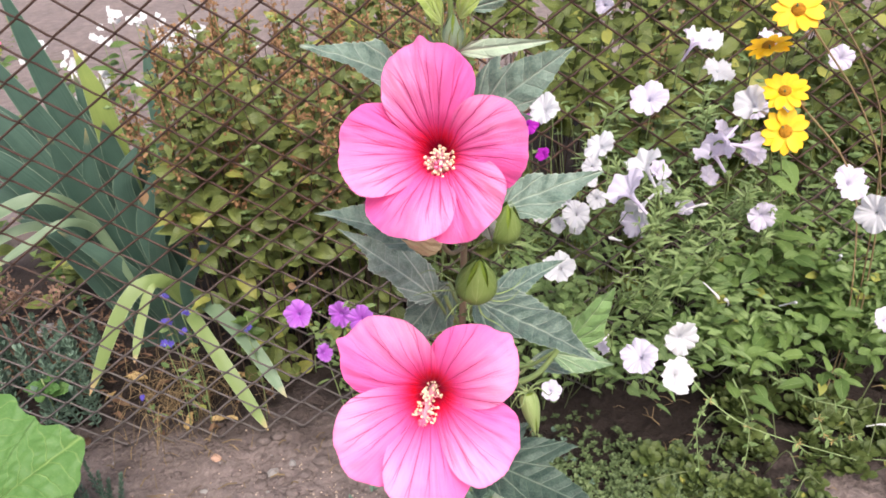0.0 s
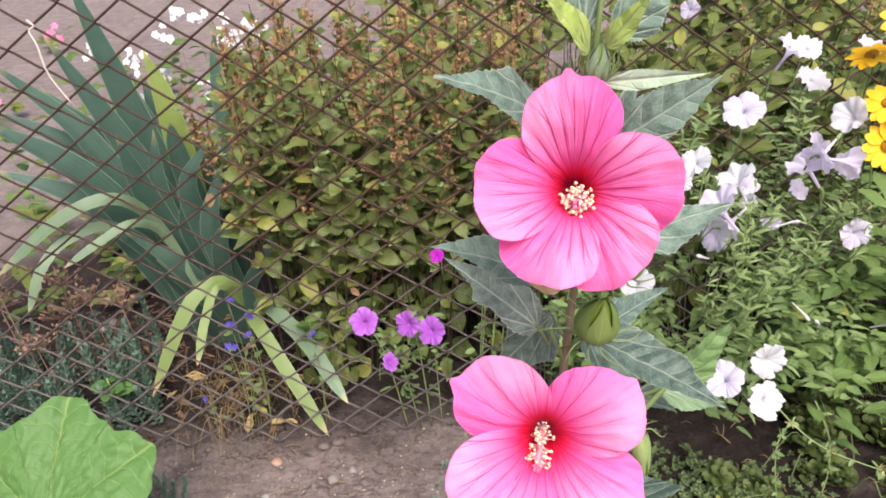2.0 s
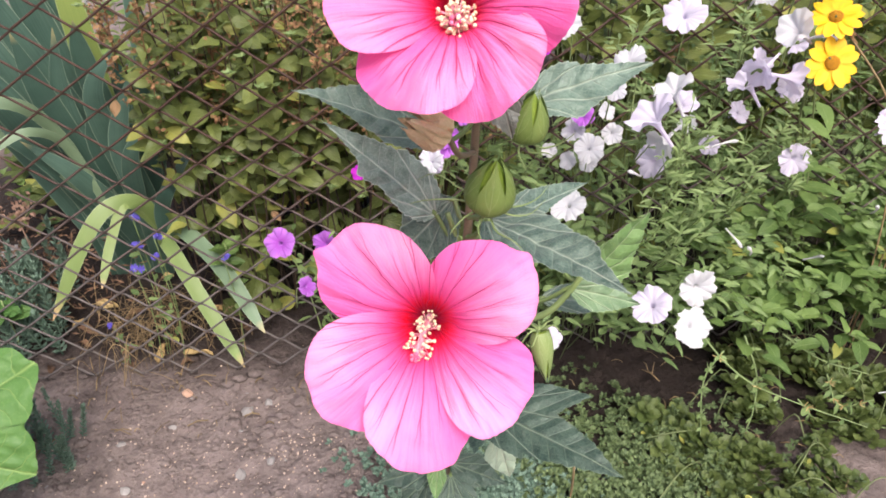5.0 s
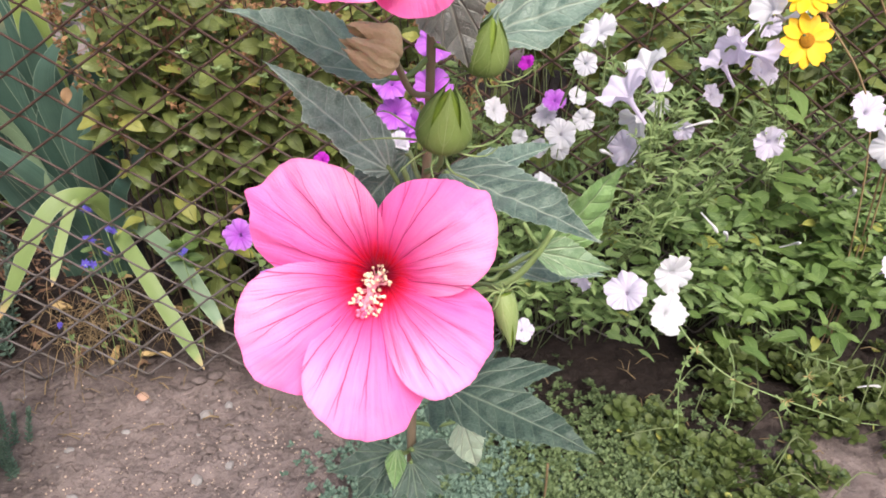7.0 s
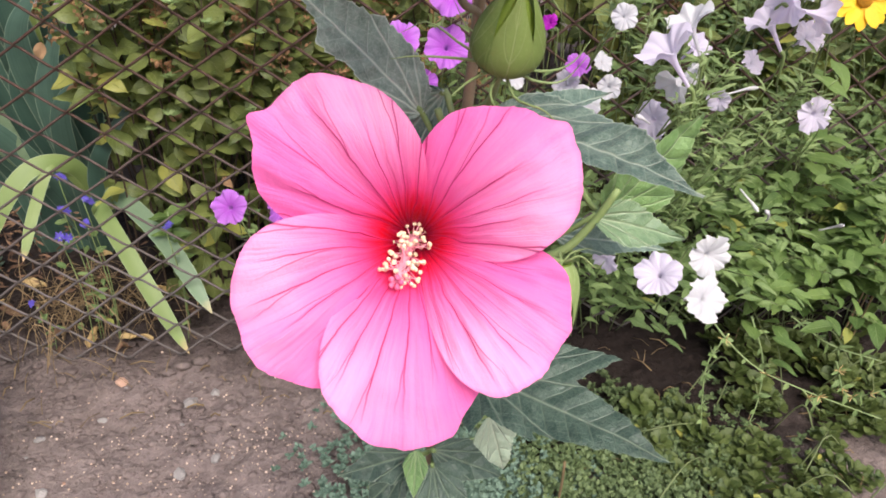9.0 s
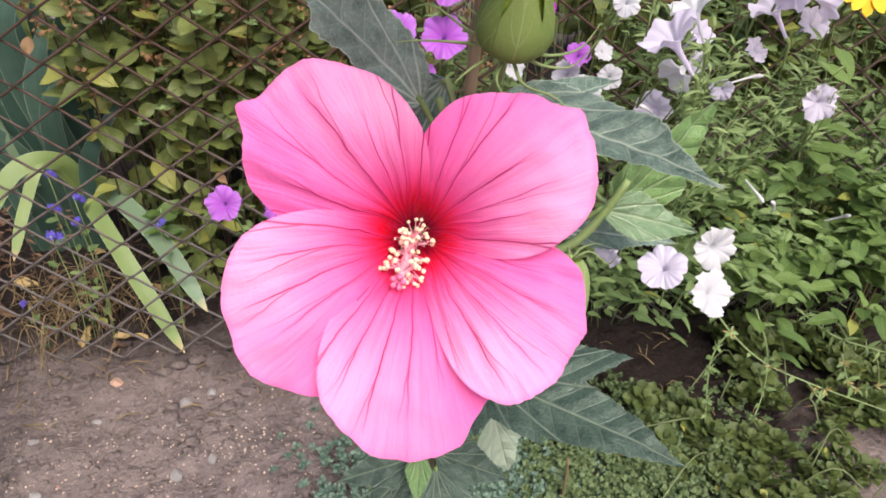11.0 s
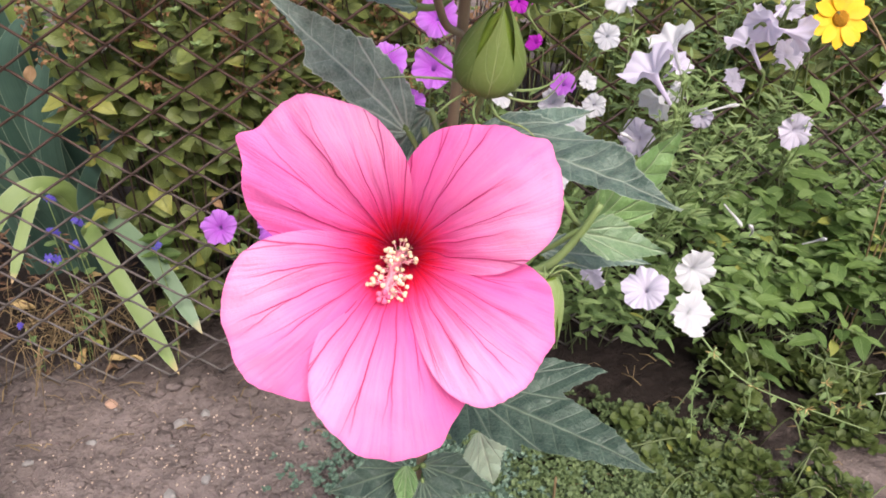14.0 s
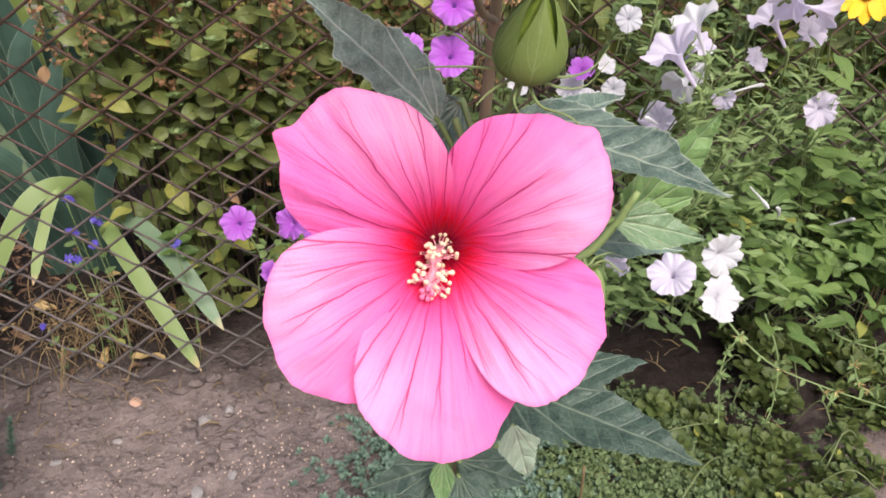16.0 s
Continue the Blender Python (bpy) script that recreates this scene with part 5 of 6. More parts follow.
for i, (x, y, z, r, d) in enumerate(TRUMPETS):
    m = facing((x, y - 0.02, z), d, i * 0.9) @ Matrix.Scale(r / 0.03, 4)
    ob = part("blossom", TRUMPET[i % 3], pet, m, "pale petunia trumpet turned aside")
    q, back = m @ Vector((0, 0, -0.058)), (m.to_3x3() @ Vector((0, 0, -1))).normalized()
    part("calyx", tube_mesh("calyx", [q, q + back * 0.012, q + back * 0.02 + Vector((0.01, 0.02, -0.04))], lambda s: 0.0034 - 0.002 * s, GREEN_STEM, 6, 8), ob)
pposes = []
for x, y, z, r in VIOLET:
    root = (x * 0.6 - 0.02, 1.16, 0)
    pts = curve_points([root, ((x + root[0]) / 2, 1.15, z * 0.6), (x, y + 0.03, z - 0.03)], 10)
    part("stem", tube_mesh("stem", pts, 0.0016, GREEN_STEM, 5), purple)
    for _ in range(26):
        p = pts[rng.randint(2, 10)] + Vector((rng.gauss(0, 0.02), rng.gauss(0.02, 0.02), rng.gauss(0, 0.02)))
        a = rng.uniform(0, 6.28)
        pposes.append(leaf_pose(p, (math.cos(a), math.sin(a), 0.1), rng, 0.7, rng.uniform(0.5, 0.9)))
spray(purple, "leaf", LEAF_A, pposes, 150, PETUNIA_LEAF)


def ray_mesh(length, width):
    return leaf_mesh("ray_petal", YELLOW_RAY, length, width, 0.55, 0.2, 0, 0, 0.1, 0.08, 0.0, 4, 8, 3, 0.0, 0.55)


def daisy(place, radius, normal, root, seed, label):
    plant = thing("yellow_daisy", label, "flower", root, "yellow daisies")
    m = facing(place, normal, seed)
    g, rg = Geo(), random.Random(seed)
    ball(g, (0, 0, 0.001), radius * 0.27, None, (1, 1, 0.55), 6, 12)
    for i in range(70):
        r, a = radius * 0.25 * math.sqrt(i / 70), i * 2.39996
        ball(g, (r * math.cos(a), r * math.sin(a), 0.001 + radius * 0.15 * math.sqrt(max(0, 1 - (r / (radius * 0.27)) ** 2))), radius * 0.035, None, (1, 1, 1), 3, 5)
    head = part("flower_head", g.mesh("flower_head", ORANGE_DISC), plant, m, "orange domed centre")
    petal = ray_mesh(radius * 0.82, radius * 0.43)
    n = 13
    for i in range(n):
        a = 2 * math.pi * i / n + rg.uniform(-0.1, 0.1)
        pm = m @ Matrix.Rotation(a, 4, "Z") @ Matrix.Translation((0, radius * 0.2, rg.uniform(-0.001, 0.001))) @ Matrix.Rotation(rg.uniform(-0.05, 0.22), 4, "X")
        part("ray_petal", petal, head, pm)
    p = Vector(place)
    part("stalk", tube_mesh("stalk", [m @ Vector((0, 0, -0.002)), m @ Vector((0, 0, -0.02)), p.lerp(Vector(root), 0.35) + Vector((0.05, 0.15, 0.05)), root], 0.0015, LOW_STEM, 6, 24), plant)
    for i in range(5):
        s = 0.25 + 0.14 * i
        b = p.lerp(Vector(root), s) + Vector((0.05 * math.sin(s * 3), 0.12, 0.03))
        a = rg.uniform(0, 6.28)
        lm = leaf_pose(b, (math.cos(a), math.sin(a) - 0.3, -0.1), rg, 0.7, rg.uniform(0.7, 1.1))
        part("leaf", GREENER[i % 3], plant, lm)
    return plant


daisy((0.642, 0.885, 0.963), 0.040, (-0.3, -0.7, 0.65), (0.95, 1.11, 0), 1, "bright yellow daisy bloom on a thin stalk")
daisy((0.633, 0.935, 0.897), 0.038, (-0.35, -0.1, 0.9), (0.98, 1.12, 0), 2, "bright yellow daisy bloom seen edge-on")
daisy((0.655, 0.90, 0.828), 0.039, (-0.3, -0.5, 0.8), (0.92, 1.11, 0), 3, "yellow daisy bloom past its best")
daisy((0.653, 0.875, 0.767), 0.041, (-0.15, -0.9, 0.42), (0.9, 1.1, 0), 4, "bright yellow daisy bloom with an orange centre")


# ---- shrub with faded flower heads behind the fence ----
def shrub(name, label, x0, x1, y0, y1, height, n_stems, meshes, singles, seed, heads, lean=0.06):
    rng = random.Random(seed)
    plant = thing(name, label, "shrub", ((x0 + x1) / 2, (y0 + y1) / 2, 0))
    poses, tops = [], []
    for _ in range(n_stems):
        x, y = rng.uniform(x0, x1), y0 + (y1 - y0) * rng.random() ** 1.3
        h = height * rng.uniform(0.78, 1.06)
        tip = Vector((x + rng.gauss(0, lean), y + rng.gauss(-0.13, lean), h))
        pts = curve_points([(x, y, -0.01), ((x + tip.x) / 2 + rng.gauss(0, 0.02), (y + tip.y) / 2 + 0.02, h * 0.5), tip], 14)
        part("stem", tube_mesh("stem", pts, lambda s: 0.0026 - 0.0016 * s, TWIG, 5), plant)
        tops.append(pts)
        turn = rng.uniform(0, 3.14)
        steps = int(h / 0.026)
        for i in range(2, steps):
            if i < 0.55 * steps and rng.random() < 0.84:
                continue
            high = max(0.0, (i / steps - 0.4) / 0.6)
            s = i / steps * (len(pts) - 1)
            k = min(int(s), len(pts) - 2)
            p = pts[k].lerp(pts[k + 1], s - k)
            turn += 1.57 + rng.uniform(-0.3, 0.3)
            for side in (0, math.pi):
                if rng.random() < 0.88:
                    a = turn + side
                    poses.append(leaf_pose(p, (math.cos(a), 0.7 * math.sin(a) - 0.2, -0.35 + 0.65 * high + rng.gauss(0, 0.55)), rng, rng.uniform(-0.2, 0.9) + 0.3 * high, rng.uniform(0.35, 1.3) * (1.15 - 0.55 * high), rng.uniform(-0.3, 1.0)))
    poses = [m for m in poses if (math.hypot((m.translation.x - 0.34) / 0.15, (m.translation.z - 0.56) / 0.19) > 1 if m.translation.y < 2.2 else math.hypot((m.translation.x - 0.52) / 0.28, (m.translation.z - 0.30) / 0.27) > 1)]
    # a dark hollow between the shrubs
    poses = [m for m in poses if math.hypot(m.translation.x - 0.349 - 0.350 * (m.translation.y - 1.15), m.translation.z - 0.598 - -0.316 * (m.translation.y - 1.15)) > 0.11]
    poses.sort(key=lambda m: m.translation.y)
    spray(plant, "leaf", meshes, poses, singles, meshes[0].materials[0])
    sprout = Geo()
    for pts in tops:
        for _ in range(2):
            q, turn = pts[rng.randint(7, len(pts) - 1)] + Vector((rng.gauss(0, 0.02), rng.gauss(-0.03, 0.02), rng.gauss(0, 0.02))), rng.uniform(0, 6.28)
            for i in range(6):
                v, f, u = leaf_grid(0.017 - 0.0014 * i, 0.008, 0.4, 1.0, 0, 0, 0.2, 0.1, 0.0, 2, 4, i)
                m = along(q, q + Vector((math.cos(turn + i * 1.57), math.sin(turn + i * 1.57) - 0.2, 0.35 + 0.15 * i)), (0, -0.3, 1))
                sprout.add([m @ Vector(w) for w in v], f, u)
    tagged(part("new_growth", sprout.mesh("new_growth", SPRIG_LEAF), plant), kind="stuff")
    spent = Geo()
    for i, pts in enumerate(tops[:heads]):
        hg = Geo()
        top = pts[-1]
        tube(hg, [top + Vector((0, 0, -0.08)), top + Vector((0.002, 0, 0.02)), top + Vector((0, 0, 0.06))], 0.0012, 4)
        for _ in range(34):
            p = top + Vector((rng.gauss(0, 0.011), rng.gauss(0, 0.011), rng.uniform(-0.15, 0.06)))
            tube(hg, [(top.x, top.y, p.z - 0.012), p], 0.0007, 4)
            for _ in range(3):
                d = Vector((rng.gauss(0, 1), rng.gauss(0, 1), rng.gauss(0, 1))).normalized()
                e = d.orthogonal() * 0.0026
                hg.add([p, p + d * 0.004 + e, p + d * 0.008, p + d * 0.004 - e], [(0, 1, 2, 3)])
        for _ in range(9):
            q = pts[rng.randint(7, len(pts) - 2)] + Vector((rng.gauss(0, 0.012), rng.gauss(-0.008, 0.012), rng.gauss(0, 0.02)))
            for _ in range(3):
                d = Vector((rng.gauss(0, 1), rng.gauss(0, 1), rng.gauss(0, 1))).normalized()
                e = d.orthogonal() * 0.003
                spent.add([q, q + d * 0.006 + e, q + d * 0.012, q + d * 0.006 - e], [(0, 1, 2, 3)])
        part("seed_head", hg.mesh("seed_head", SEEDHEAD), plant, None, "rusty brown faded flower head" if i == 0 else "")
    tagged(part("spent_blossom", spent.mesh("spent_blossom", SEEDHEAD), plant), kind="stuff")
    return plant


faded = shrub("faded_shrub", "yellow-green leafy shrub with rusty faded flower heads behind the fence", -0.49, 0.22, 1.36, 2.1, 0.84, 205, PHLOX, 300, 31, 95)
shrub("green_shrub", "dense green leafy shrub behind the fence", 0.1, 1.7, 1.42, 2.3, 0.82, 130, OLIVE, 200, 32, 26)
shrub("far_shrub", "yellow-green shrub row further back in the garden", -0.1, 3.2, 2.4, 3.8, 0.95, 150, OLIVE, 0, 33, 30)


# ---- iris ----
def sword(plant, pts, width, material, seed, n=22, label="", blunt=False):
    """A sword leaf along pts: folded at its foot, flat above, narrowing to a point."""
    rng = random.Random(seed)
    pts = curve_points(pts, n)
    verts, faces, uvs = [], [], []
    side = None
    view = Vector((0.1, -0.85, 0.5))
    for j, p in enumerate(pts):
        v = j / n
        d = (pts[min(j + 1, n)] - pts[max(j - 1, 0)]).normalized()
        s = d.cross(view).normalized()
        side = s if side is None or s.dot(side) >= 0 else -s
        nrm = side.cross(d)
        w = width * 0.5 * min(1.0, 0.75 + v) * (1 - max(0.0, (v - 0.45) / 0.55) ** (7.0 if blunt else 1.8)) + 0.0006
        for i in range(5):
            u = i / 2 - 1
            verts.append(p + side * (u * w) + nrm * (0.12 * w * (1 - abs(u)) + 0.002 * math.sin(8 * v + seed)))
            uvs.append((i / 4, v))
    for j in range(n):
        for i in range(4):
            a = j * 5 + i
            faces.append((a, a + 1, a + 6, a + 5))
    part("blade", link_mesh("blade", verts, faces, material, uvs), plant, None, label)


iris = thing("iris_plant", "clump of blue-green iris with arching and yellowing sword leaves", "plant", (-0.57, 1.62, 0))
for i, (mid, tip, w) in enumerate([
    ((-0.743, 1.52, 0.77), (-0.785, 1.5, 1.03), 0.052), ((-0.777, 1.5, 0.691), (-0.85, 1.46, 0.914), 0.046), ((-0.828, 1.48, 0.668), (-0.96, 1.42, 0.88), 0.044),
    ((-0.649, 1.52, 0.709), (-0.667, 1.5, 0.861), 0.046), ((-0.547, 1.6, 0.745), (-0.527, 1.6, 0.884), 0.026), ((-0.836, 1.42, 0.61), (-0.99, 1.36, 0.775), 0.052),
    ((-0.704, 1.48, 0.514), (-0.674, 1.46, 0.693), 0.042), ((-0.631, 1.46, 0.532), (-0.556, 1.44, 0.66), 0.040), ((-0.711, 1.54, 0.658), (-0.743, 1.52, 0.839), 0.050),
    ((-0.848, 1.5, 0.62), (-1.02, 1.46, 0.77), 0.040), ((-0.651, 1.52, 0.596), (-0.647, 1.5, 0.695), 0.042), ((-0.599, 1.46, 0.438), (-0.534, 1.44, 0.604), 0.042),
    ((-0.572, 1.42, 0.41), (-0.519, 1.4, 0.491), 0.032), ((-0.735, 1.46, 0.556), (-0.752, 1.44, 0.691), 0.044), ((-0.78, 1.43, 0.44), (-0.868, 1.40, 0.514), 0.034),
    ((-0.80, 1.55, 0.60), (-0.92, 1.52, 0.79), 0.044), ((-0.69, 1.56, 0.62), (-0.70, 1.55, 0.80), 0.046), ((-0.66, 1.50, 0.42), (-0.62, 1.47, 0.56), 0.044), ((-0.76, 1.58, 0.72), (-0.81, 1.56, 0.93), 0.046), ((-0.86, 1.46, 0.52), (-1.03, 1.42, 0.64), 0.046), ((-0.56, 1.55, 0.50), (-0.50, 1.53, 0.66), 0.034), ((-0.70, 1.44, 0.36), (-0.78, 1.40, 0.47), 0.036), ((-0.73, 1.60, 0.60), (-0.76, 1.58, 0.84), 0.05), ((-0.68, 1.62, 0.56), (-0.66, 1.6, 0.78), 0.05), ((-0.80, 1.56, 0.52), (-0.88, 1.54, 0.70), 0.05), ((-0.62, 1.58, 0.46), (-0.59, 1.56, 0.62), 0.046)]):
    foot = Vector((-0.66 + 0.06 * math.sin(i * 1.9), 1.60 + 0.03 * math.sin(i * 2.7), -0.02))
    sword(iris, [foot, foot.lerp(Vector(mid), 0.55) + Vector((0.015, 0, 0)), mid, tip], w * 1.42, IRIS_LIME if i == 3 else IRIS, i, label="yellowing upright blade" if i == 3 else "")
for i, (pts, w, m_) in enumerate([
    ([(-0.66, 1.48, 0.22), (-0.715, 1.45, 0.45), (-0.767, 1.38, 0.563), (-0.876, 1.34, 0.546), (-1.04, 1.3, 0.43)], 0.026, IRIS_PALE),
    ([(-0.66, 1.46, 0.25), (-0.702, 1.44, 0.43), (-0.745, 1.38, 0.499), (-0.816, 1.34, 0.476), (-0.89, 1.3, 0.44)], 0.018, IRIS_PALE),
    ([(-0.70, 1.48, 0.28), (-0.80, 1.42, 0.47), (-0.891, 1.36, 0.48), (-0.941, 1.3, 0.438), (-0.98, 1.26, 0.35)], 0.022, IRIS_PALE),
    ([(-0.53, 1.40, 0.24), (-0.551, 1.36, 0.328), (-0.606, 1.32, 0.345), (-0.659, 1.27, 0.29), (-0.74, 1.2, 0.137)], 0.032, IRIS_YELLOW),
    ([(-0.54, 1.40, 0.24), (-0.575, 1.34, 0.34), (-0.608, 1.28, 0.279), (-0.628, 1.22, 0.20)], 0.020, IRIS_YELLOW),
    ([(-0.53, 1.41, 0.16), (-0.515, 1.35, 0.235), (-0.438, 1.24, 0.161), (-0.344, 1.145, 0.016)], 0.032, IRIS_YELLOW),
    ([(-0.525, 1.40, 0.20), (-0.515, 1.37, 0.30), (-0.474, 1.33, 0.383), (-0.403, 1.38, 0.475)], 0.034, IRIS),
    ([(-0.52, 1.41, 0.2), (-0.475, 1.34, 0.272), (-0.375, 1.24, 0.222), (-0.284, 1.12, 0.130)], 0.034, IRIS_PALE)]):
    sword(iris, pts, w, m_, 20 + i, label="yellowed blade bent to the ground" if m_ is IRIS_YELLOW else "pale green arching blade" if m_ is IRIS_PALE else "", blunt=m_ is not IRIS)


# ---- hollyhock leaf ----
def round_leaf_mesh(radius, material, seed=0, lobes=7):
    verts, faces, uvs = [(0, 0, 0)], [], [(0.5, 0.0)]
    n, rows = 180, 30
    for j in range(1, rows + 1):
        s = j / rows
        for k in range(n):
            a = -2.85 + 5.7 * k / (n - 1)
            lob = 1 + 0.085 * math.cos(lobes * a) + 0.05 * noise.noise(Vector((2.2 * a, seed + 0.5, 0))) + 0.018 * math.sin(23 * a) + 0.012 * noise.noise(Vector((14 * a, seed, 1)))
            lob *= 1 - 0.30 * math.exp(-((a - 1.25) / 0.45) ** 2)
            r = radius * s * lob * (1 - 0.12 * (abs(a) / 2.85) ** 6)
            rib = abs(math.sin(lobes * a / 2))
            z = radius * (0.09 * rib ** 0.6 * s + 0.06 * s * s * math.sin(4 * a + 1) - 0.12 * s * s) + radius * (0.05 * abs(noise.noise(Vector((r * 45 * math.cos(a), r * 45 * math.sin(a), seed)))) + 0.018 * noise.noise(Vector((r * 120 * math.cos(a), r * 120 * math.sin(a), seed + 3))))
            verts.append((r * math.sin(a), r * math.cos(a), z))
            uvs.append((((a * lobes / 6.2832) + 0.5) % 1.0 if j else 0.5, s))
    for k in range(n - 1):
        faces.append((0, 2 + k, 1 + k))
    for j in range(rows - 1):
        for k in range(n - 1):
            a = 1 + j * n + k
            faces.append((a, a + 1, a + n + 1, a + n))
    return link_mesh("leaf", verts, faces, material, uvs)


holly = thing("hollyhock_plant", "young hollyhock with one broad crinkled light green leaf", "plant", (-0.80, 0.70, 0))
part("leaf", round_leaf_mesh(0.196, HOLLY), holly, along((-0.765, 0.74, 0.255), (-0.62, 0.80, 0.33), (0.25, -0.55, 0.8)))
part("leaf_stalk", tube_mesh("leaf_stalk", [(-0.80, 0.70, -0.01), (-0.80, 0.72, 0.2), (-0.766, 0.74, 0.253)], 0.005, GREEN_STEM, 8, 14), holly)


# ---- low growth on the ground ----
def carpet(name, label, n, where, height, size, material, seed, leaves=9):
    """Many small succulent rosettes; where(rng) gives a place."""
    rng = random.Random(seed)
    g = Geo()
    for _ in range(n):
        x, y = where(rng)
        if math.hypot((x - 0.57) / 0.12, (y - 1.03) / 0.09) < 1:
            continue
        c = Vector((x, y, ground_height(x, y) + height * rng.uniform(0.3, 1.0)))
        for i in range(leaves):
            a, e = i * 2.4 + rng.uniform(-0.3, 0.3), rng.uniform(-0.2, 1.2)
            d = Vector((math.cos(a) * math.cos(e), math.sin(a) * math.cos(e), math.sin(e)))
            l = size * rng.uniform(0.6, 1.2)
            s = d.cross(Vector((0, 0, 1))).normalized() * l * 0.32
            up = s.cross(d).normalized() * l * 0.18
            g.add([c, c + d * l * 0.55 + s, c + d * l, c + d * l * 0.55 - s, c + d * l * 0.5 + up], [(0, 1, 4), (1, 2, 4), (2, 3, 4), (3, 0, 4)])
    ob = new(name, g.mesh(name, material))
    return tagged(ob, label, "ground cover", kind="stuff")


def patch(cx, cy, sx, sy):
    return lambda r: (cx + r.gauss(0, sx), cy + r.gauss(0, sy))


carpet("sedum_carpet", "blue-green sedum carpet on the soil", 2700, patch(0.11, 0.79, 0.085, 0.10), 0.035, 0.010, SEDUM_BLUE, 41)
carpet("sedum_carpet", "yellow-green sedum carpet on the soil", 1900, patch(0.40, 0.74, 0.13, 0.12), 0.040, 0.011, SEDUM_GREEN, 42)
rng = random.Random(47)
SHOOT_SPOTS = ((-1.25, -0.76, 1.22, 1.52, 90), (-0.86, -0.64, 0.86, 1.02, 26))
shoots = thing("sedum_clump", "upright blue-green sedum shoots with rusty dry flower heads behind the fence", "plant", (-1.0, 1.36, 0))
SHOOTS = []
for k in range(4):
    g, h = Geo(), 0.14 + 0.025 * k
    tube(g, [(0, 0, 0), (0.004, 0, h * 0.5), (0.002, 0.003, h)], 0.002, 5, 6)
    for i in range(46):
        s = (i + 4) / 50
        a = i * 2.4
        d = Vector((math.cos(a) * (1 - 0.5 * s), math.sin(a) * (1 - 0.5 * s), 0.35 + 0.9 * s)).normalized()
        c, l = Vector((0.003, 0.001, h * s)), rng.uniform(0.017, 0.024)
        w = d.cross(Vector((0, 0, 1))).normalized() * 0.0058
        up = w.cross(d).normalized() * 0.0022
        g.add([c, c + d * l * 0.6 + w, c + d * l, c + d * l * 0.6 - w, c + d * l * 0.5 + up], [(0, 1, 4), (1, 2, 4), (2, 3, 4), (3, 0, 4)])
    SHOOTS.append(g.mesh("shoot", SEDUM_BLUE))
low_shoots = thing("sedum_clump", "low blue-green sedum shoots beside the hollyhock leaf", "plant", (-0.75, 0.94, 0))
for owner, (xa, xb, ya, yb, count) in zip((shoots, low_shoots), SHOOT_SPOTS):
    for i in range(count):
        x, y = rng.uniform(xa, xb), rng.uniform(ya, yb)
        short = pose(x, y, ground_height(x, y) - 0.005, rng.uniform(-14, 14), rng.uniform(-14, 14), rng.uniform(0, 360))
        part("shoot", SHOOTS[i % 4], owner, short if owner is shoots else short @ Matrix.Scale(0.55, 4))
for i, (x, z) in enumerate(((-1.10, 0.34), (-0.98, 0.28), (-1.03, 0.235), (-0.955, 0.375), (-0.90, 0.33), (-1.15, 0.27), (-0.84, 0.30), (-1.08, 0.41))):
    y = 1.36 + 0.04 * math.sin(i * 2.3)
    hg = Geo()
    tube(hg, [(x + 0.02, y + 0.03, 0), (x + 0.01, y, z * 0.6), (x, y, z)], 0.0016, 5, 8)
    for _ in range(70):
        p = Vector((x + rng.gauss(0, 0.026), y + rng.gauss(0, 0.022), z + rng.gauss(0, 0.013)))
        d = Vector((rng.gauss(0, 1), rng.gauss(0, 1), rng.gauss(0.3, 1))).normalized()
        e = d.orthogonal() * 0.003
        hg.add([p, p + d * 0.006 + e, p + d * 0.012, p + d * 0.006 - e], [(0, 1, 2, 3)])
        if rng.random() < 0.4:
            tube(hg, [(x, y, z - 0.03), p], 0.0007, 4)
    part("seed_head", hg.mesh("seed_head", RUSTY), shoots, None, "rusty dry flower head")

rng = random.Random(50)
def rosette_mesh(seed, leaves=11, size=0.021):
    """A stonecrop shoot seen from above: rounded fleshy leaves in two or three whorls."""
    rg, g = random.Random(seed), Geo()
    for k in range(leaves):
        ring = k / leaves
        l = size * (1.15 - 0.7 * ring) * rg.uniform(0.85, 1.15)
        v, f, u = leaf_grid(l, l * 0.78, 0.62, 0.2, 0, 0, 0.22, 0.10, 0.04, 4, 6, seed * 20 + k, 0.0, 0.6)
        m = Matrix.Translation((0, 0, 0.014 * ring)) @ Matrix.Rotation(k * 2.4 + rg.uniform(-0.2, 0.2), 4, "Z") @ Matrix.Rotation(0.15 + 0.9 * ring, 4, "X") @ Matrix.Translation((0, 0.002, 0))
        g.add([m @ Vector(q) for q in v], f, u)
    return g.mesh("rosette", CREEP_LEAF)


ROSETTES = [rosette_mesh(60 + k) for k in range(5)]
creeper = thing("creeping_plant", "low creeping stonecrop with olive-green leaf rosettes on the soil", "ground cover", (0.8, 0.82, 0))
spots = []
for _ in range(4000):
    x, y = 0.48 + abs(rng.gauss(0, 0.34)), rng.gauss(0.77, 0.14)
    bare = noise.noise(Vector((x * 7, y * 7, 2.0))) < -0.16 or math.hypot((x - 0.57) / 0.14, (y - 1.03) / 0.11) < 1 or math.hypot((x - 0.86) / 0.07, (y - 0.74) / 0.05) < 1
    if bare or any((x - a) ** 2 + (y - b) ** 2 < 0.023 ** 2 for a, b in spots):
        continue
    spots.append((x, y))
    if len(spots) == 300:
        break
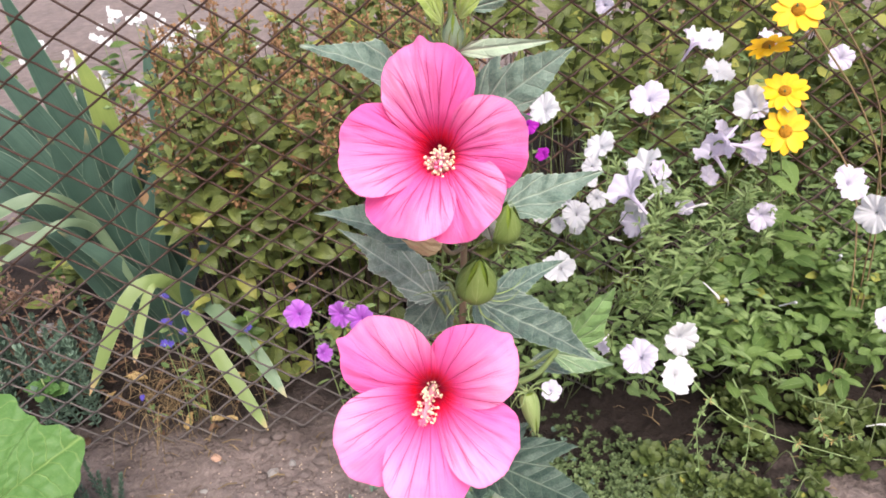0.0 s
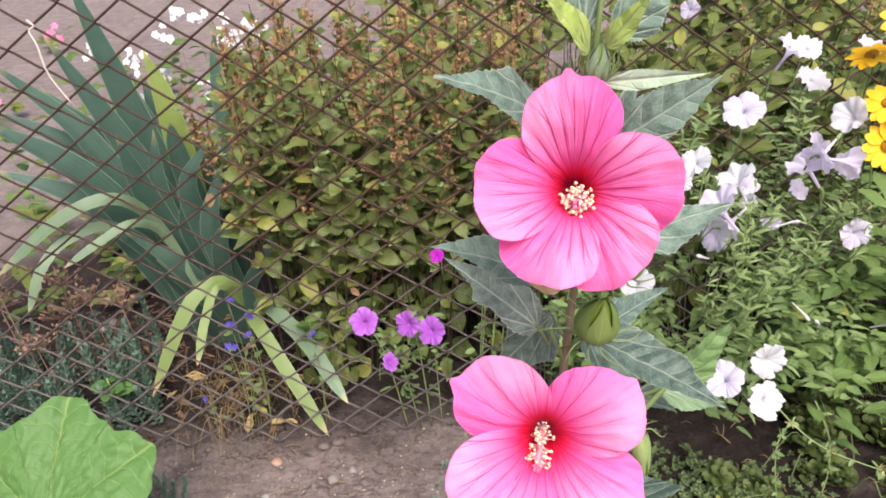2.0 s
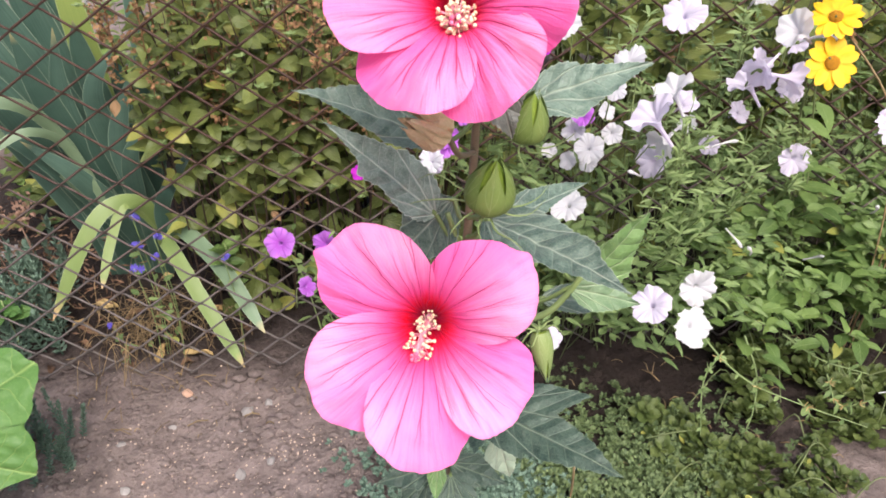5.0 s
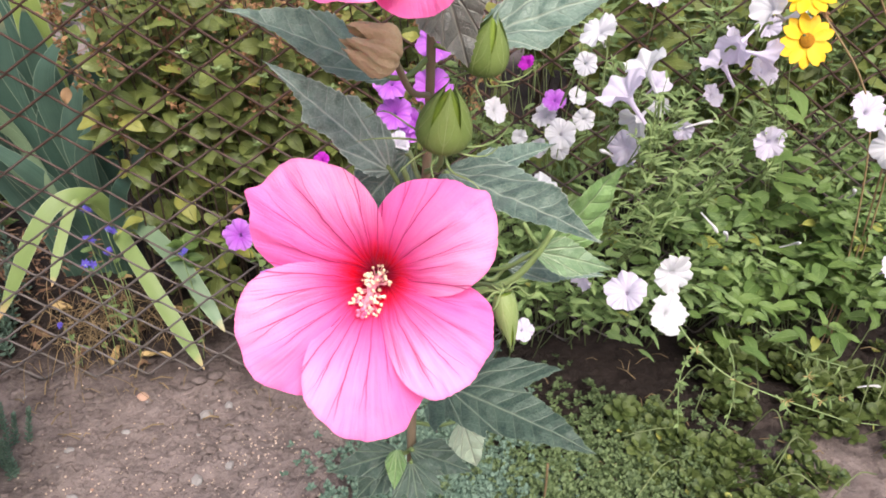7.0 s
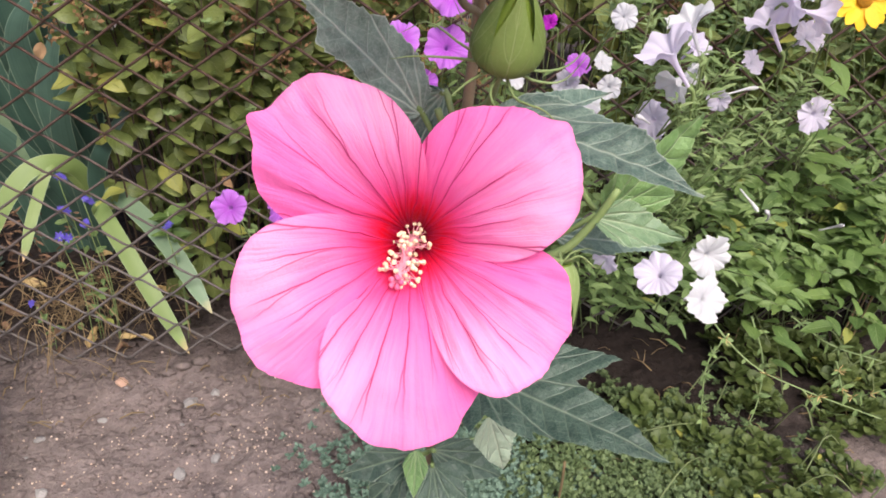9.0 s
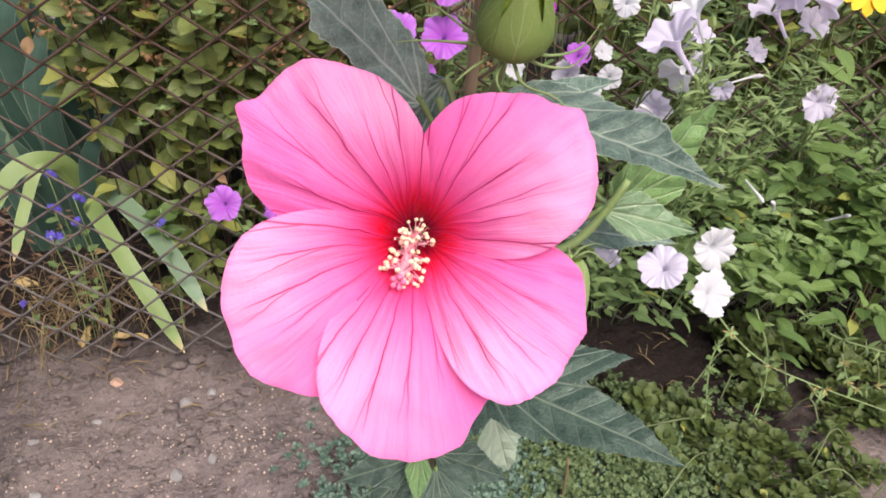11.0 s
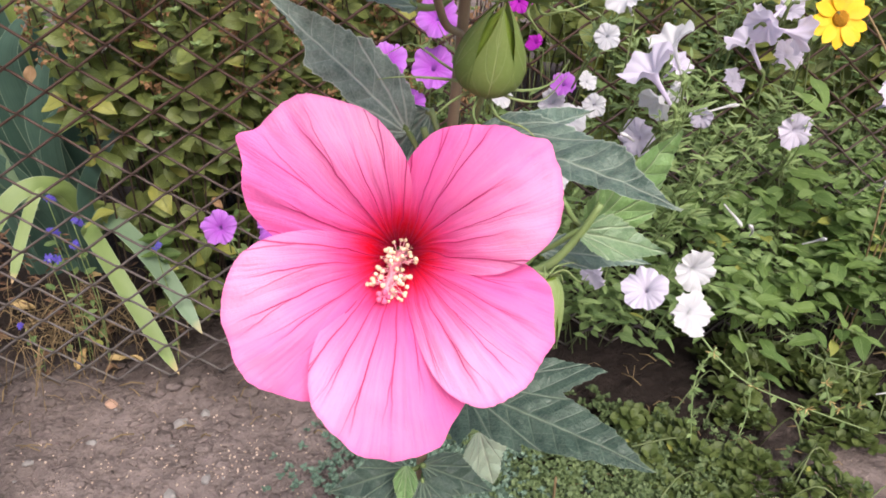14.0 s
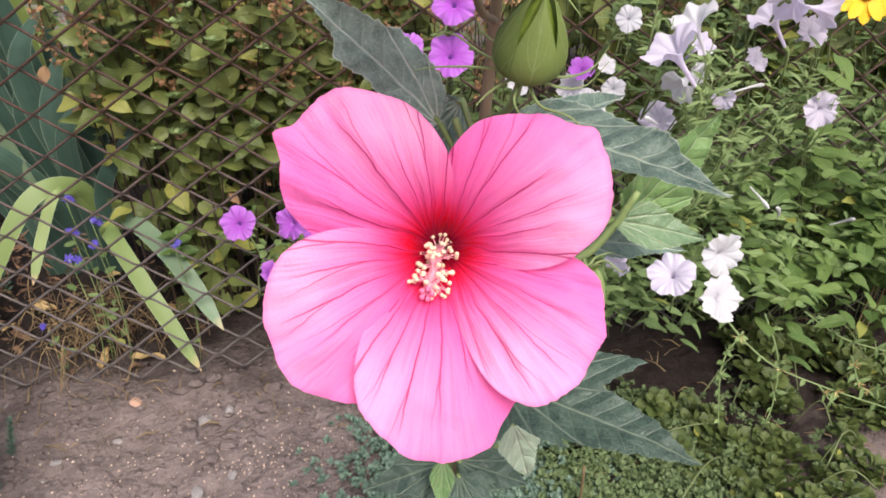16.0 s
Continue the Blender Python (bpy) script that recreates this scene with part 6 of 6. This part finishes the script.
for i, (x, y) in enumerate(spots):
    z = ground_height(x, y) + rng.uniform(0.010, 0.030) + 0.05 * max(0.0, noise.noise(Vector((x * 6, y * 6, 9.0))))
    part("rosette", ROSETTES[i % 5], creeper, pose(x, y, z, rng.uniform(-5, 38), rng.uniform(-22, 22), rng.uniform(0, 360)) @ Matrix.Scale(rng.uniform(0.9, 1.6), 4))
for _ in range(24):
    x, y = rng.uniform(0.55, 1.2), rng.gauss(0.85, 0.1)
    q = (x + rng.uniform(-0.2, 0.2), y + rng.uniform(-0.15, 0.15))
    part("stem", tube_mesh("stem", [(x, y, ground_height(x, y)), ((x + q[0]) / 2, (y + q[1]) / 2, rng.uniform(0.04, 0.14)), (*q, ground_height(*q) + 0.05)], 0.0014, LOW_STEM, 5, 8), creeper)


# ---- stones and litter ----
def stone_mesh(seed, sx, sy, sz, material):
    rg = random.Random(seed)
    off = Vector((rg.uniform(0, 50), rg.uniform(0, 50), rg.uniform(0, 50)))
    bm = bmesh.new()
    bmesh.ops.create_icosphere(bm, subdivisions=2, radius=1.0)
    for v in bm.verts:
        d = v.co.normalized()
        v.co = d * (1 + 0.28 * noise.noise(d * 1.3 + off) + 0.22 * noise.noise(d * 3.1 + off))
        v.co = Vector((v.co.x * sx, v.co.y * sy, v.co.z * sz))
    me = bpy.data.meshes.new("stone")
    bm.to_mesh(me)
    bm.free()
    me.materials.append(material)
    return me


def stone(x, y, size, seed, material, label):
    size *= 0.8
    me = stone_mesh(seed, size, size * 0.75, size * 0.55, material)
    ob = new("stone", me)
    ob.matrix_world = pose(x, y, ground_height(x, y) + size * 0.08, 0, 0, seed * 47)
    return tagged(ob, label, "stone", "stones on the soil")


stone(-0.33, 1.03, 0.021, 1, STONE, "pale grey rounded stone half sunk in soil")
stone(-0.286, 1.047, 0.014, 2, STONE, "small grey pebble lying on soil")
stone(-0.463, 1.094, 0.018, 3, CHIP, "flat reddish brick chip lying on soil")
stone(-0.477, 0.997, 0.012, 4, STONE, "small white pebble lying on soil")
stone(-0.324, 0.86, 0.018, 6, STONE, "pale grey angular stone lying on soil")
stone(-0.531, 0.84, 0.014, 7, STONE, "pale grey rounded stone half sunk in soil")
stone(-0.563, 0.948, 0.011, 8, STONE, "small grey pebble lying on soil")
stone(-0.267, 0.88, 0.013, 9, STONE, "small grey pebble lying on soil")
stone(-1.05, 1.72, 0.045, 5, STONE, "pale stone behind the fence")
for i in range(16):
    x, y = rng.uniform(-0.75, -0.05), rng.uniform(0.62, 1.12)
    stone(x, y, rng.uniform(0.003, 0.007), 10 + i, CHIP if i % 4 == 0 else STONE, "small brick crumb lying on soil" if i % 4 == 0 else "small pebble lying on soil")
clods = Geo()
for _ in range(4200):
    x, y = rng.uniform(-1.1, 0.25), rng.uniform(0.55, 1.4)
    ball(clods, (x, y, ground_height(x, y)), rng.uniform(0.002, 0.0075) * (2.2 if rng.random() < 0.07 else 1), rng, (1.3, 1, 0.55), 5, 8)
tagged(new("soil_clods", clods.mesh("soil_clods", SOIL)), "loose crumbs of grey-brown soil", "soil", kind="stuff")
grit = Geo()
for _ in range(650):
    x, y = (rng.gauss(-0.24, 0.09), rng.gauss(0.90, 0.06)) if rng.random() < 0.3 else (rng.gauss(-0.36, 0.22), rng.gauss(0.86, 0.13))
    ball(grit, (x, y, ground_height(x, y) + 0.0008), rng.uniform(0.0009, 0.0028), None, (1, 1, 0.7), 3, 5)
tagged(new("grit", grit.mesh("grit", GRIT)), "pale coarse sand grains scattered on soil", "grit", kind="stuff")

dry = Geo()
for _ in range(170):
    x, y = rng.gauss(-0.56, 0.08), rng.gauss(1.27, 0.06)
    a = rng.uniform(0, 6.28)
    l = rng.uniform(0.04, 0.14)
    z0 = ground_height(x, y)
    tube(dry, [(x, y, z0 + rng.uniform(0, 0.08)), (x + 0.5 * l * math.cos(a), y + 0.5 * l * math.sin(a), z0 + rng.uniform(0.03, 0.13)), (x + l * math.cos(a), y + l * math.sin(a), z0 + rng.uniform(0.0, 0.10))], rng.uniform(0.0004, 0.0011), 4, 6)
tagged(new("dry_grass", dry.mesh("dry_grass", STRAW)), "tangle of dry straw-coloured grass under the iris", "dry grass", kind="stuff")
dry2 = Geo()
for _ in range(420):
    x, y = rng.gauss(-0.85, 0.13), rng.gauss(1.5, 0.10)
    for _ in range(2):
        p = Vector((x + rng.gauss(0, 0.02), y, rng.uniform(0.02, 0.16)))
        d = Vector((rng.gauss(0, 1), rng.gauss(0, 1), rng.gauss(0, 0.6))).normalized() * rng.uniform(0.012, 0.035)
        e = d.orthogonal().normalized() * 0.0028
        dry2.add([p, p + d * 0.5 + e, p + d, p + d * 0.5 - e], [(0, 1, 2, 3)])
tagged(new("dry_leaf_litter", dry2.mesh("dry_leaf_litter", WITHERED)), "brown withered leaves heaped behind the fence", "leaf litter", kind="stuff")


# ---- small flowers ----
def floret_geo(g, place, normal, radius, petals, narrow, rng):
    m = facing(place, normal, rng.uniform(0, 6.28))
    for i in range(petals):
        v, f, u = leaf_grid(radius * rng.uniform(0.8, 1.1), radius * narrow, 0.6, 0.2, 0, 0, 0.25, rng.uniform(-0.2, 0.25), 0.05, 4, 5, i, 0.0, 0.6)
        r = m @ Matrix.Rotation(2 * math.pi * i / petals + rng.uniform(-0.15, 0.15), 4, "Z")
        g.add([r @ Vector(p) for p in v], f, u)


def flower_stem(name, label, place, radius, material, petals=5, narrow=0.7, count=1, spread=0.0):
    """A thin stalk with one floret, or a loose head of several."""
    plant = thing(name, label, "flower", (place[0], place[1] + 0.02, 0), name + "s")
    for i in range(count):
        g = Geo()
        p = Vector(place) + Vector((rng.gauss(0, spread), rng.gauss(0, spread), rng.gauss(0, spread * 0.7)))
        floret_geo(g, p, (rng.uniform(-0.6, 0.6), -0.7, rng.uniform(0.1, 0.9)), radius * rng.uniform(0.8, 1.15), petals, narrow, rng)
        part("floret", g.mesh("floret", material), plant)
    part("stalk", tube_mesh("stalk", [place, (place[0] + 0.01, place[1] + 0.012, place[2] * 0.5), (place[0], place[1] + 0.02, -0.01)], 0.0010, GREEN_STEM, 5, 10), plant)
    leaves, kinds, size = (20, LEAF_B, 1.3) if count > 4 else (4, LEAF_A, 0.8)
    for i in range(leaves):
        a = rng.uniform(0, 6.28)
        part("leaf", kinds[i % 3], plant, leaf_pose((place[0] + rng.gauss(0, spread), place[1] + 0.015 + rng.gauss(0, spread), place[2] * (0.2 + 0.72 * i / leaves)), (math.cos(a), math.sin(a), 0.2), rng, 0.8, size))
    return plant


for x, y, z in ((-0.522, 1.2, 0.386), (-0.49, 1.2, 0.337), (-0.487, 1.18, 0.306), (-0.528, 1.2, 0.32), (-0.355, 1.18, 0.289), (-0.533, 1.17, 0.279), (-0.606, 1.17, 0.13)):
    flower_stem("blue_flower", "small deep blue flower on a thin stalk", (x, y, z), 0.0095, BLUE_FLOWER, 8, 0.35, 2, 0.006)
for x, y, z in ((-0.826, 2.2, 0.741), (-0.928, 2.2, 0.685), (-0.948, 2.2, 0.566), (-0.569, 2.0, 0.794), (-0.502, 2.0, 0.806), (-0.355, 1.9, 0.74), (-0.389, 1.9, 0.662), (-0.744, 2.3, 0.778), (-1.121, 2.4, 0.686), (-0.87, 2.2, 0.62), (-0.6, 2.1, 0.74), (-0.8, 2.25, 0.8), (-0.62, 2.2, 0.70), (-0.69, 2.15, 0.60), (-0.90, 2.3, 0.55)):
    flower_stem("white_phlox", "loose white phlox head behind the fence", (x, y, z), 0.015, PALE_FLOWER, 5, 0.75, 8, 0.022)
for x, y, z in ((-1.328, 2.6, 0.697), (-1.312, 2.0, 0.636)):
    flower_stem("pink_phlox", "loose pink phlox head behind the fence", (x, y, z), 0.014, PINK_FLOWER, 5, 0.75, 7, 0.02)
for x, y, k in ((-0.98, 2.7, 9), (-1.15, 2.15, 12), (-0.95, 2.05, 12), (-1.25, 1.8, 14), (-1.0, 1.85, 12), (-1.5, 4.2, 14), (-0.75, 2.3, 12), (-1.9, 4.6, 14), (-2.3, 3.9, 12), (-1.6, 2.9, 10), (-1.75, 3.4, 9), (-0.7, 2.9, 14), (-1.35, 3.3, 8), (-2.7, 5.6, 14), (-1.45, 2.4, 9), (-0.4, 3.2, 14)):
    weed = thing("weed_clump", "low green weed clump on the far soil", "plant", (x, y, 0), "weeds behind the fence")
    for i in range(k * 2):
        a = i * 2.4
        part("leaf", LEAF_B[i % 3] if i % 2 else OLIVE[i % 3], weed, leaf_pose((x + rng.gauss(0, 0.05), y + rng.gauss(0, 0.05), rng.uniform(0.02, 0.16)), (math.cos(a), math.sin(a), 0.35), rng, 0.9, rng.uniform(0.7, 1.2)))


# ---- dry stalks, buds and fallen bits ----
for i, (a, b) in enumerate((((0.718, 0.95, 0.917), (0.93, 0.96, 0.60)), ((0.772, 1.0, 0.951), (0.92, 0.97, 0.67)), ((0.70, 0.93, 0.80), (0.90, 0.97, 0.55)))):
    d = (Vector(b) - Vector(a))
    foot = Vector(b) + d.normalized() * 0.05
    stalk = thing("dry_stalk", "pale straw-coloured dry flower stalk among the petunias", "dry stalk", (foot.x + 0.05, 1.02, 0), "dry stalks")
    part("stalk", tube_mesh("stalk", [a, Vector(a).lerp(Vector(b), 0.5) + Vector((0.015, -0.01, 0.01)), b, (foot.x + 0.04, 1.0, foot.z * 0.5), (foot.x + 0.05, 1.02, -0.01)], 0.0017, STRAW, 5, 22), stalk)
    hg = Geo()
    for _ in range(16):
        q = Vector(a) + Vector((rng.gauss(0, 0.010), rng.gauss(0, 0.010), rng.gauss(0, 0.010)))
        tube(hg, [a, q], 0.0011, 4)
    tagged(part("seed_head", hg.mesh("seed_head", SEEDHEAD), stalk), kind="stuff")

BUD_TUBE = tube_mesh("bud", [(0, 0, 0), (0.002, 0, 0.015), (0.001, 0.001, 0.03), (-0.003, 0.001, 0.042)], lambda s: 0.0013 + 0.0030 * s ** 3 * (1.0 if s < 0.92 else 0.25), PALE_FLOWER, 8, 16)
for x, y, z, d in ((0.482, 0.880, 0.644, (0.95, -0.1, 0.25)), (0.517, 0.840, 0.519, (0.6, -0.3, -0.65)), (0.565, 0.83, 0.471, (-0.4, -0.5, 0.6)), (0.957, 0.87, 0.085, (0.9, -0.2, 0.15)), (0.78, 0.86, 0.52, (-0.3, -0.6, 0.6)), (0.70, 0.88, 0.42, (0.3, -0.6, 0.5)), (0.36, 0.84, 0.62, (-0.6, -0.5, 0.4))):
    part("bud", BUD_TUBE, pet, facing((x, y - 0.02, z), d), "pale furled petunia bud")

fallen = Geo()
for _ in range(170):
    x, y = rng.uniform(0.15, 1.2), rng.uniform(0.62, 1.1)
    if rng.random() < 0.35:
        x, y = rng.uniform(-0.7, 0.05), rng.uniform(0.95, 1.2)
    a, l = rng.uniform(0, 6.28), rng.uniform(0.012, 0.05)
    z0 = ground_height(x, y) + rng.uniform(0.003, 0.03)
    tube(fallen, [(x, y, z0), (x + 0.5 * l * math.cos(a), y + 0.5 * l * math.sin(a), z0 + 0.006), (x + l * math.cos(a), y + l * math.sin(a), z0 - 0.001)], rng.uniform(0.0006, 0.0016), 4)
tagged(new("plant_litter", fallen.mesh("plant_litter", STRAW)), "small dry twigs and straw bits lying on the soil", "litter", kind="stuff")
SEEDLING_LEAF = [leaf_mesh("leaf", HOLLY, 0.046, 0.034, 0.55, 0.6, 0, 0, 0.2, 0.3, 0.08, 4, 8, 80 + k) for k in range(2)]
seedling = thing("seedling", "small bright green weed seedling behind the fence", "plant", (-0.844, 1.23, 0))
for i in range(9):
    a = i * 2.4
    part("leaf", SEEDLING_LEAF[i % 2], seedling, leaf_pose((-0.844, 1.23, 0.13 + 0.005 * i), (math.cos(a), math.sin(a), 0.25), rng, 0.9, 1.2 - 0.05 * i, 0.3))
part("stem", tube_mesh("stem", [(-0.844, 1.23, -0.01), (-0.842, 1.23, 0.07), (-0.844, 1.23, 0.18)], 0.002, GREEN_STEM, 6, 6), seedling)

rosette = thing("seedling", "yellow-green weed seedling among the blue flowers", "plant", (-0.363, 1.27, 0))
part("stem", tube_mesh("stem", [(-0.363, 1.27, -0.01), (-0.360, 1.26, 0.15), (-0.363, 1.25, 0.28)], 0.0018, GREEN_STEM, 6, 8), rosette)
for i in range(22):
    a = i * 2.4
    part("leaf", LEAF_B[i % 3], rosette, leaf_pose((-0.363, 1.25, 0.17 + 0.005 * i), (math.cos(a), math.sin(a), 0.35), rng, 0.7, 0.75, 0.2))
snapped = thing("dry_stalk", "short snapped dry stalk standing in the sedum", "dry stalk", (0.277, 0.70, 0), "dry stalks")
part("stalk", tube_mesh("stalk", [(0.277, 0.70, -0.01), (0.279, 0.70, 0.07), (0.277, 0.70, 0.128)], 0.0022, STRAW, 6, 6), snapped)

for i, (a, b) in enumerate((((-0.543, 1.340, 0.577), (-0.553, 1.330, 0.542)), ((-0.520, 1.340, 0.489), (-0.480, 1.330, 0.485)), ((-0.337, 1.310, 0.469), (-0.325, 1.300, 0.429)), ((-0.262, 1.300, 0.325), (-0.242, 1.290, 0.305)))):
    ln = (Vector(b) - Vector(a)).length
    part("leaf", leaf_mesh("leaf", FADED_LEAF, ln, ln * 0.55, 0.42, 1.0, 0, 0, 0.35, 0.15, 0.12, 4, 8, 90 + i), faded, along(a, b, (0.1, -0.8, 0.5)), "withered pinkish-tan leaf")

# feathery young shoots among the petunia blossoms
SPRIG = [leaf_mesh("leaf", SPRIG_LEAF, 0.030, 0.0055, 0.45, 1.0, 0, 0, 0.2, 0.25, 0.05, 2, 6, 70 + i) for i in range(3)]
tufts = []
for x, y, z in ((0.41, 0.80, 0.66), (0.44, 0.80, 0.60), (0.40, 0.82, 0.56), (0.50, 0.84, 0.64), (0.36, 0.84, 0.74), (0.47, 0.86, 0.70), (0.56, 0.86, 0.58), (0.62, 0.90, 0.68), (0.33, 0.88, 0.80), (0.52, 0.92, 0.80), (0.68, 0.92, 0.60), (0.46, 0.82, 0.52)):
    foot = Vector((x + rng.uniform(-0.03, 0.05), y + 0.10, z - 0.16))
    for _ in range(4):
        tip = Vector((x + rng.gauss(0, 0.022), y + rng.gauss(0, 0.015), z + rng.gauss(0.01, 0.022)))
        pts = curve_points([foot, foot.lerp(tip, 0.5) + Vector((0, -0.02, 0.01)), tip], 10)
        part("shoot", tube_mesh("shoot", pts, lambda s: 0.0013 - 0.0007 * s, GREEN_STEM, 5), pet)
        for _ in range(16):
            a = rng.uniform(0, 6.28)
            tufts.append(leaf_pose(pts[rng.randint(3, 10)], (math.cos(a), math.sin(a) - 0.2, 0.45), rng, 0.6, rng.uniform(0.5, 1.1), 0.1))
spray(pet, "sprig_leaf", SPRIG, tufts, 280, SPRIG_LEAF, "young_foliage")

# pale runners that trail from the petunias over the bare soil
RUNNERS = ([(0.505, 0.84, 0.346), (0.538, 0.82, 0.282), (0.616, 0.8, 0.204), (0.711, 0.78, 0.157), (0.871, 0.76, 0.091)],
           [(0.634, 0.86, 0.255), (0.669, 0.84, 0.17), (0.671, 0.82, 0.083), (0.645, 0.8, -0.006)],
           [(0.809, 0.88, 0.054), (0.85, 0.86, -0.035), (0.916, 0.84, -0.083), (1.028, 0.82, -0.157)],
           [(0.587, 0.84, 0.239), (0.551, 0.82, 0.186), (0.562, 0.8, 0.06)],
           [(0.834, 0.86, 0.139), (0.869, 0.84, 0.071), (0.922, 0.82, 0.099)],
           [(0.726, 0.88, 0.234), (0.808, 0.86, 0.18), (0.906, 0.84, 0.15)])
for i, pts in enumerate(RUNNERS):
    line = curve_points([(x, y, max(z, ground_height(x, y) + 0.012)) for x, y, z in pts], 26)
    part("runner", tube_mesh("runner", line, lambda s: 0.0019 - 0.0009 * s, RUNNER, 6), pet, None, "pale green trailing stem" if i == 0 else "")
    for j in range(3, 27, 3):
        for side in (-1, 1)[:1 + j % 2]:
            a = rng.uniform(0.6, 2.2) * side
            d = (line[min(j + 1, 26)] - line[j - 1]).normalized()
            out = Vector((d.x * math.cos(a) - d.z * math.sin(a), d.y - 0.3, d.z * math.cos(a) + d.x * math.sin(a)))
            part("leaf", LEAF_A[(i + j) % 3], pet, leaf_pose(line[j], out, rng, 0.7, rng.uniform(0.35, 0.7), 0.3))
        if j % 6 == 3:
            star = Geo()
            for q in range(5):
                d = Vector((rng.gauss(0, 1), rng.gauss(-0.5, 1), rng.gauss(0, 1))).normalized()
                tube(star, [line[j], line[j] + d * 0.007, line[j] + d * 0.013 + Vector((0, 0, 0.002))], lambda s: 0.0014 - 0.0011 * s, 4)
            part("spent_calyx", star.mesh("spent_calyx", STRAW_PALE if (i + j) % 2 else RUNNER), pet)

# curled brown leaves lying about under the iris and along the fence
CURLED = [leaf_mesh("fallen_leaf", STRAW_PALE if k == 1 else WITHERED, 0.05 + 0.008 * k, 0.020, 0.45, 1.0, 0, 0, 0.9 - 0.2 * k, 0.35, 0.25, 6, 10, 120 + k) for k in range(3)]
for i in range(22):
    x, y = rng.gauss(-0.60, 0.16), rng.gauss(1.30, 0.09)
    leaf = new("fallen_leaf", CURLED[i % 3])
    leaf.matrix_world = pose(x, y, ground_height(x, y) + 0.012, rng.uniform(-12, 25), rng.uniform(-30, 30), rng.uniform(0, 360)) @ Matrix.Scale(rng.uniform(0.6, 1.25), 4)
    tagged(leaf, "curled pale dry leaf lying on the soil" if i % 3 == 1 else "curled dark brown dry leaf lying on the soil", "leaf", "fallen leaves")
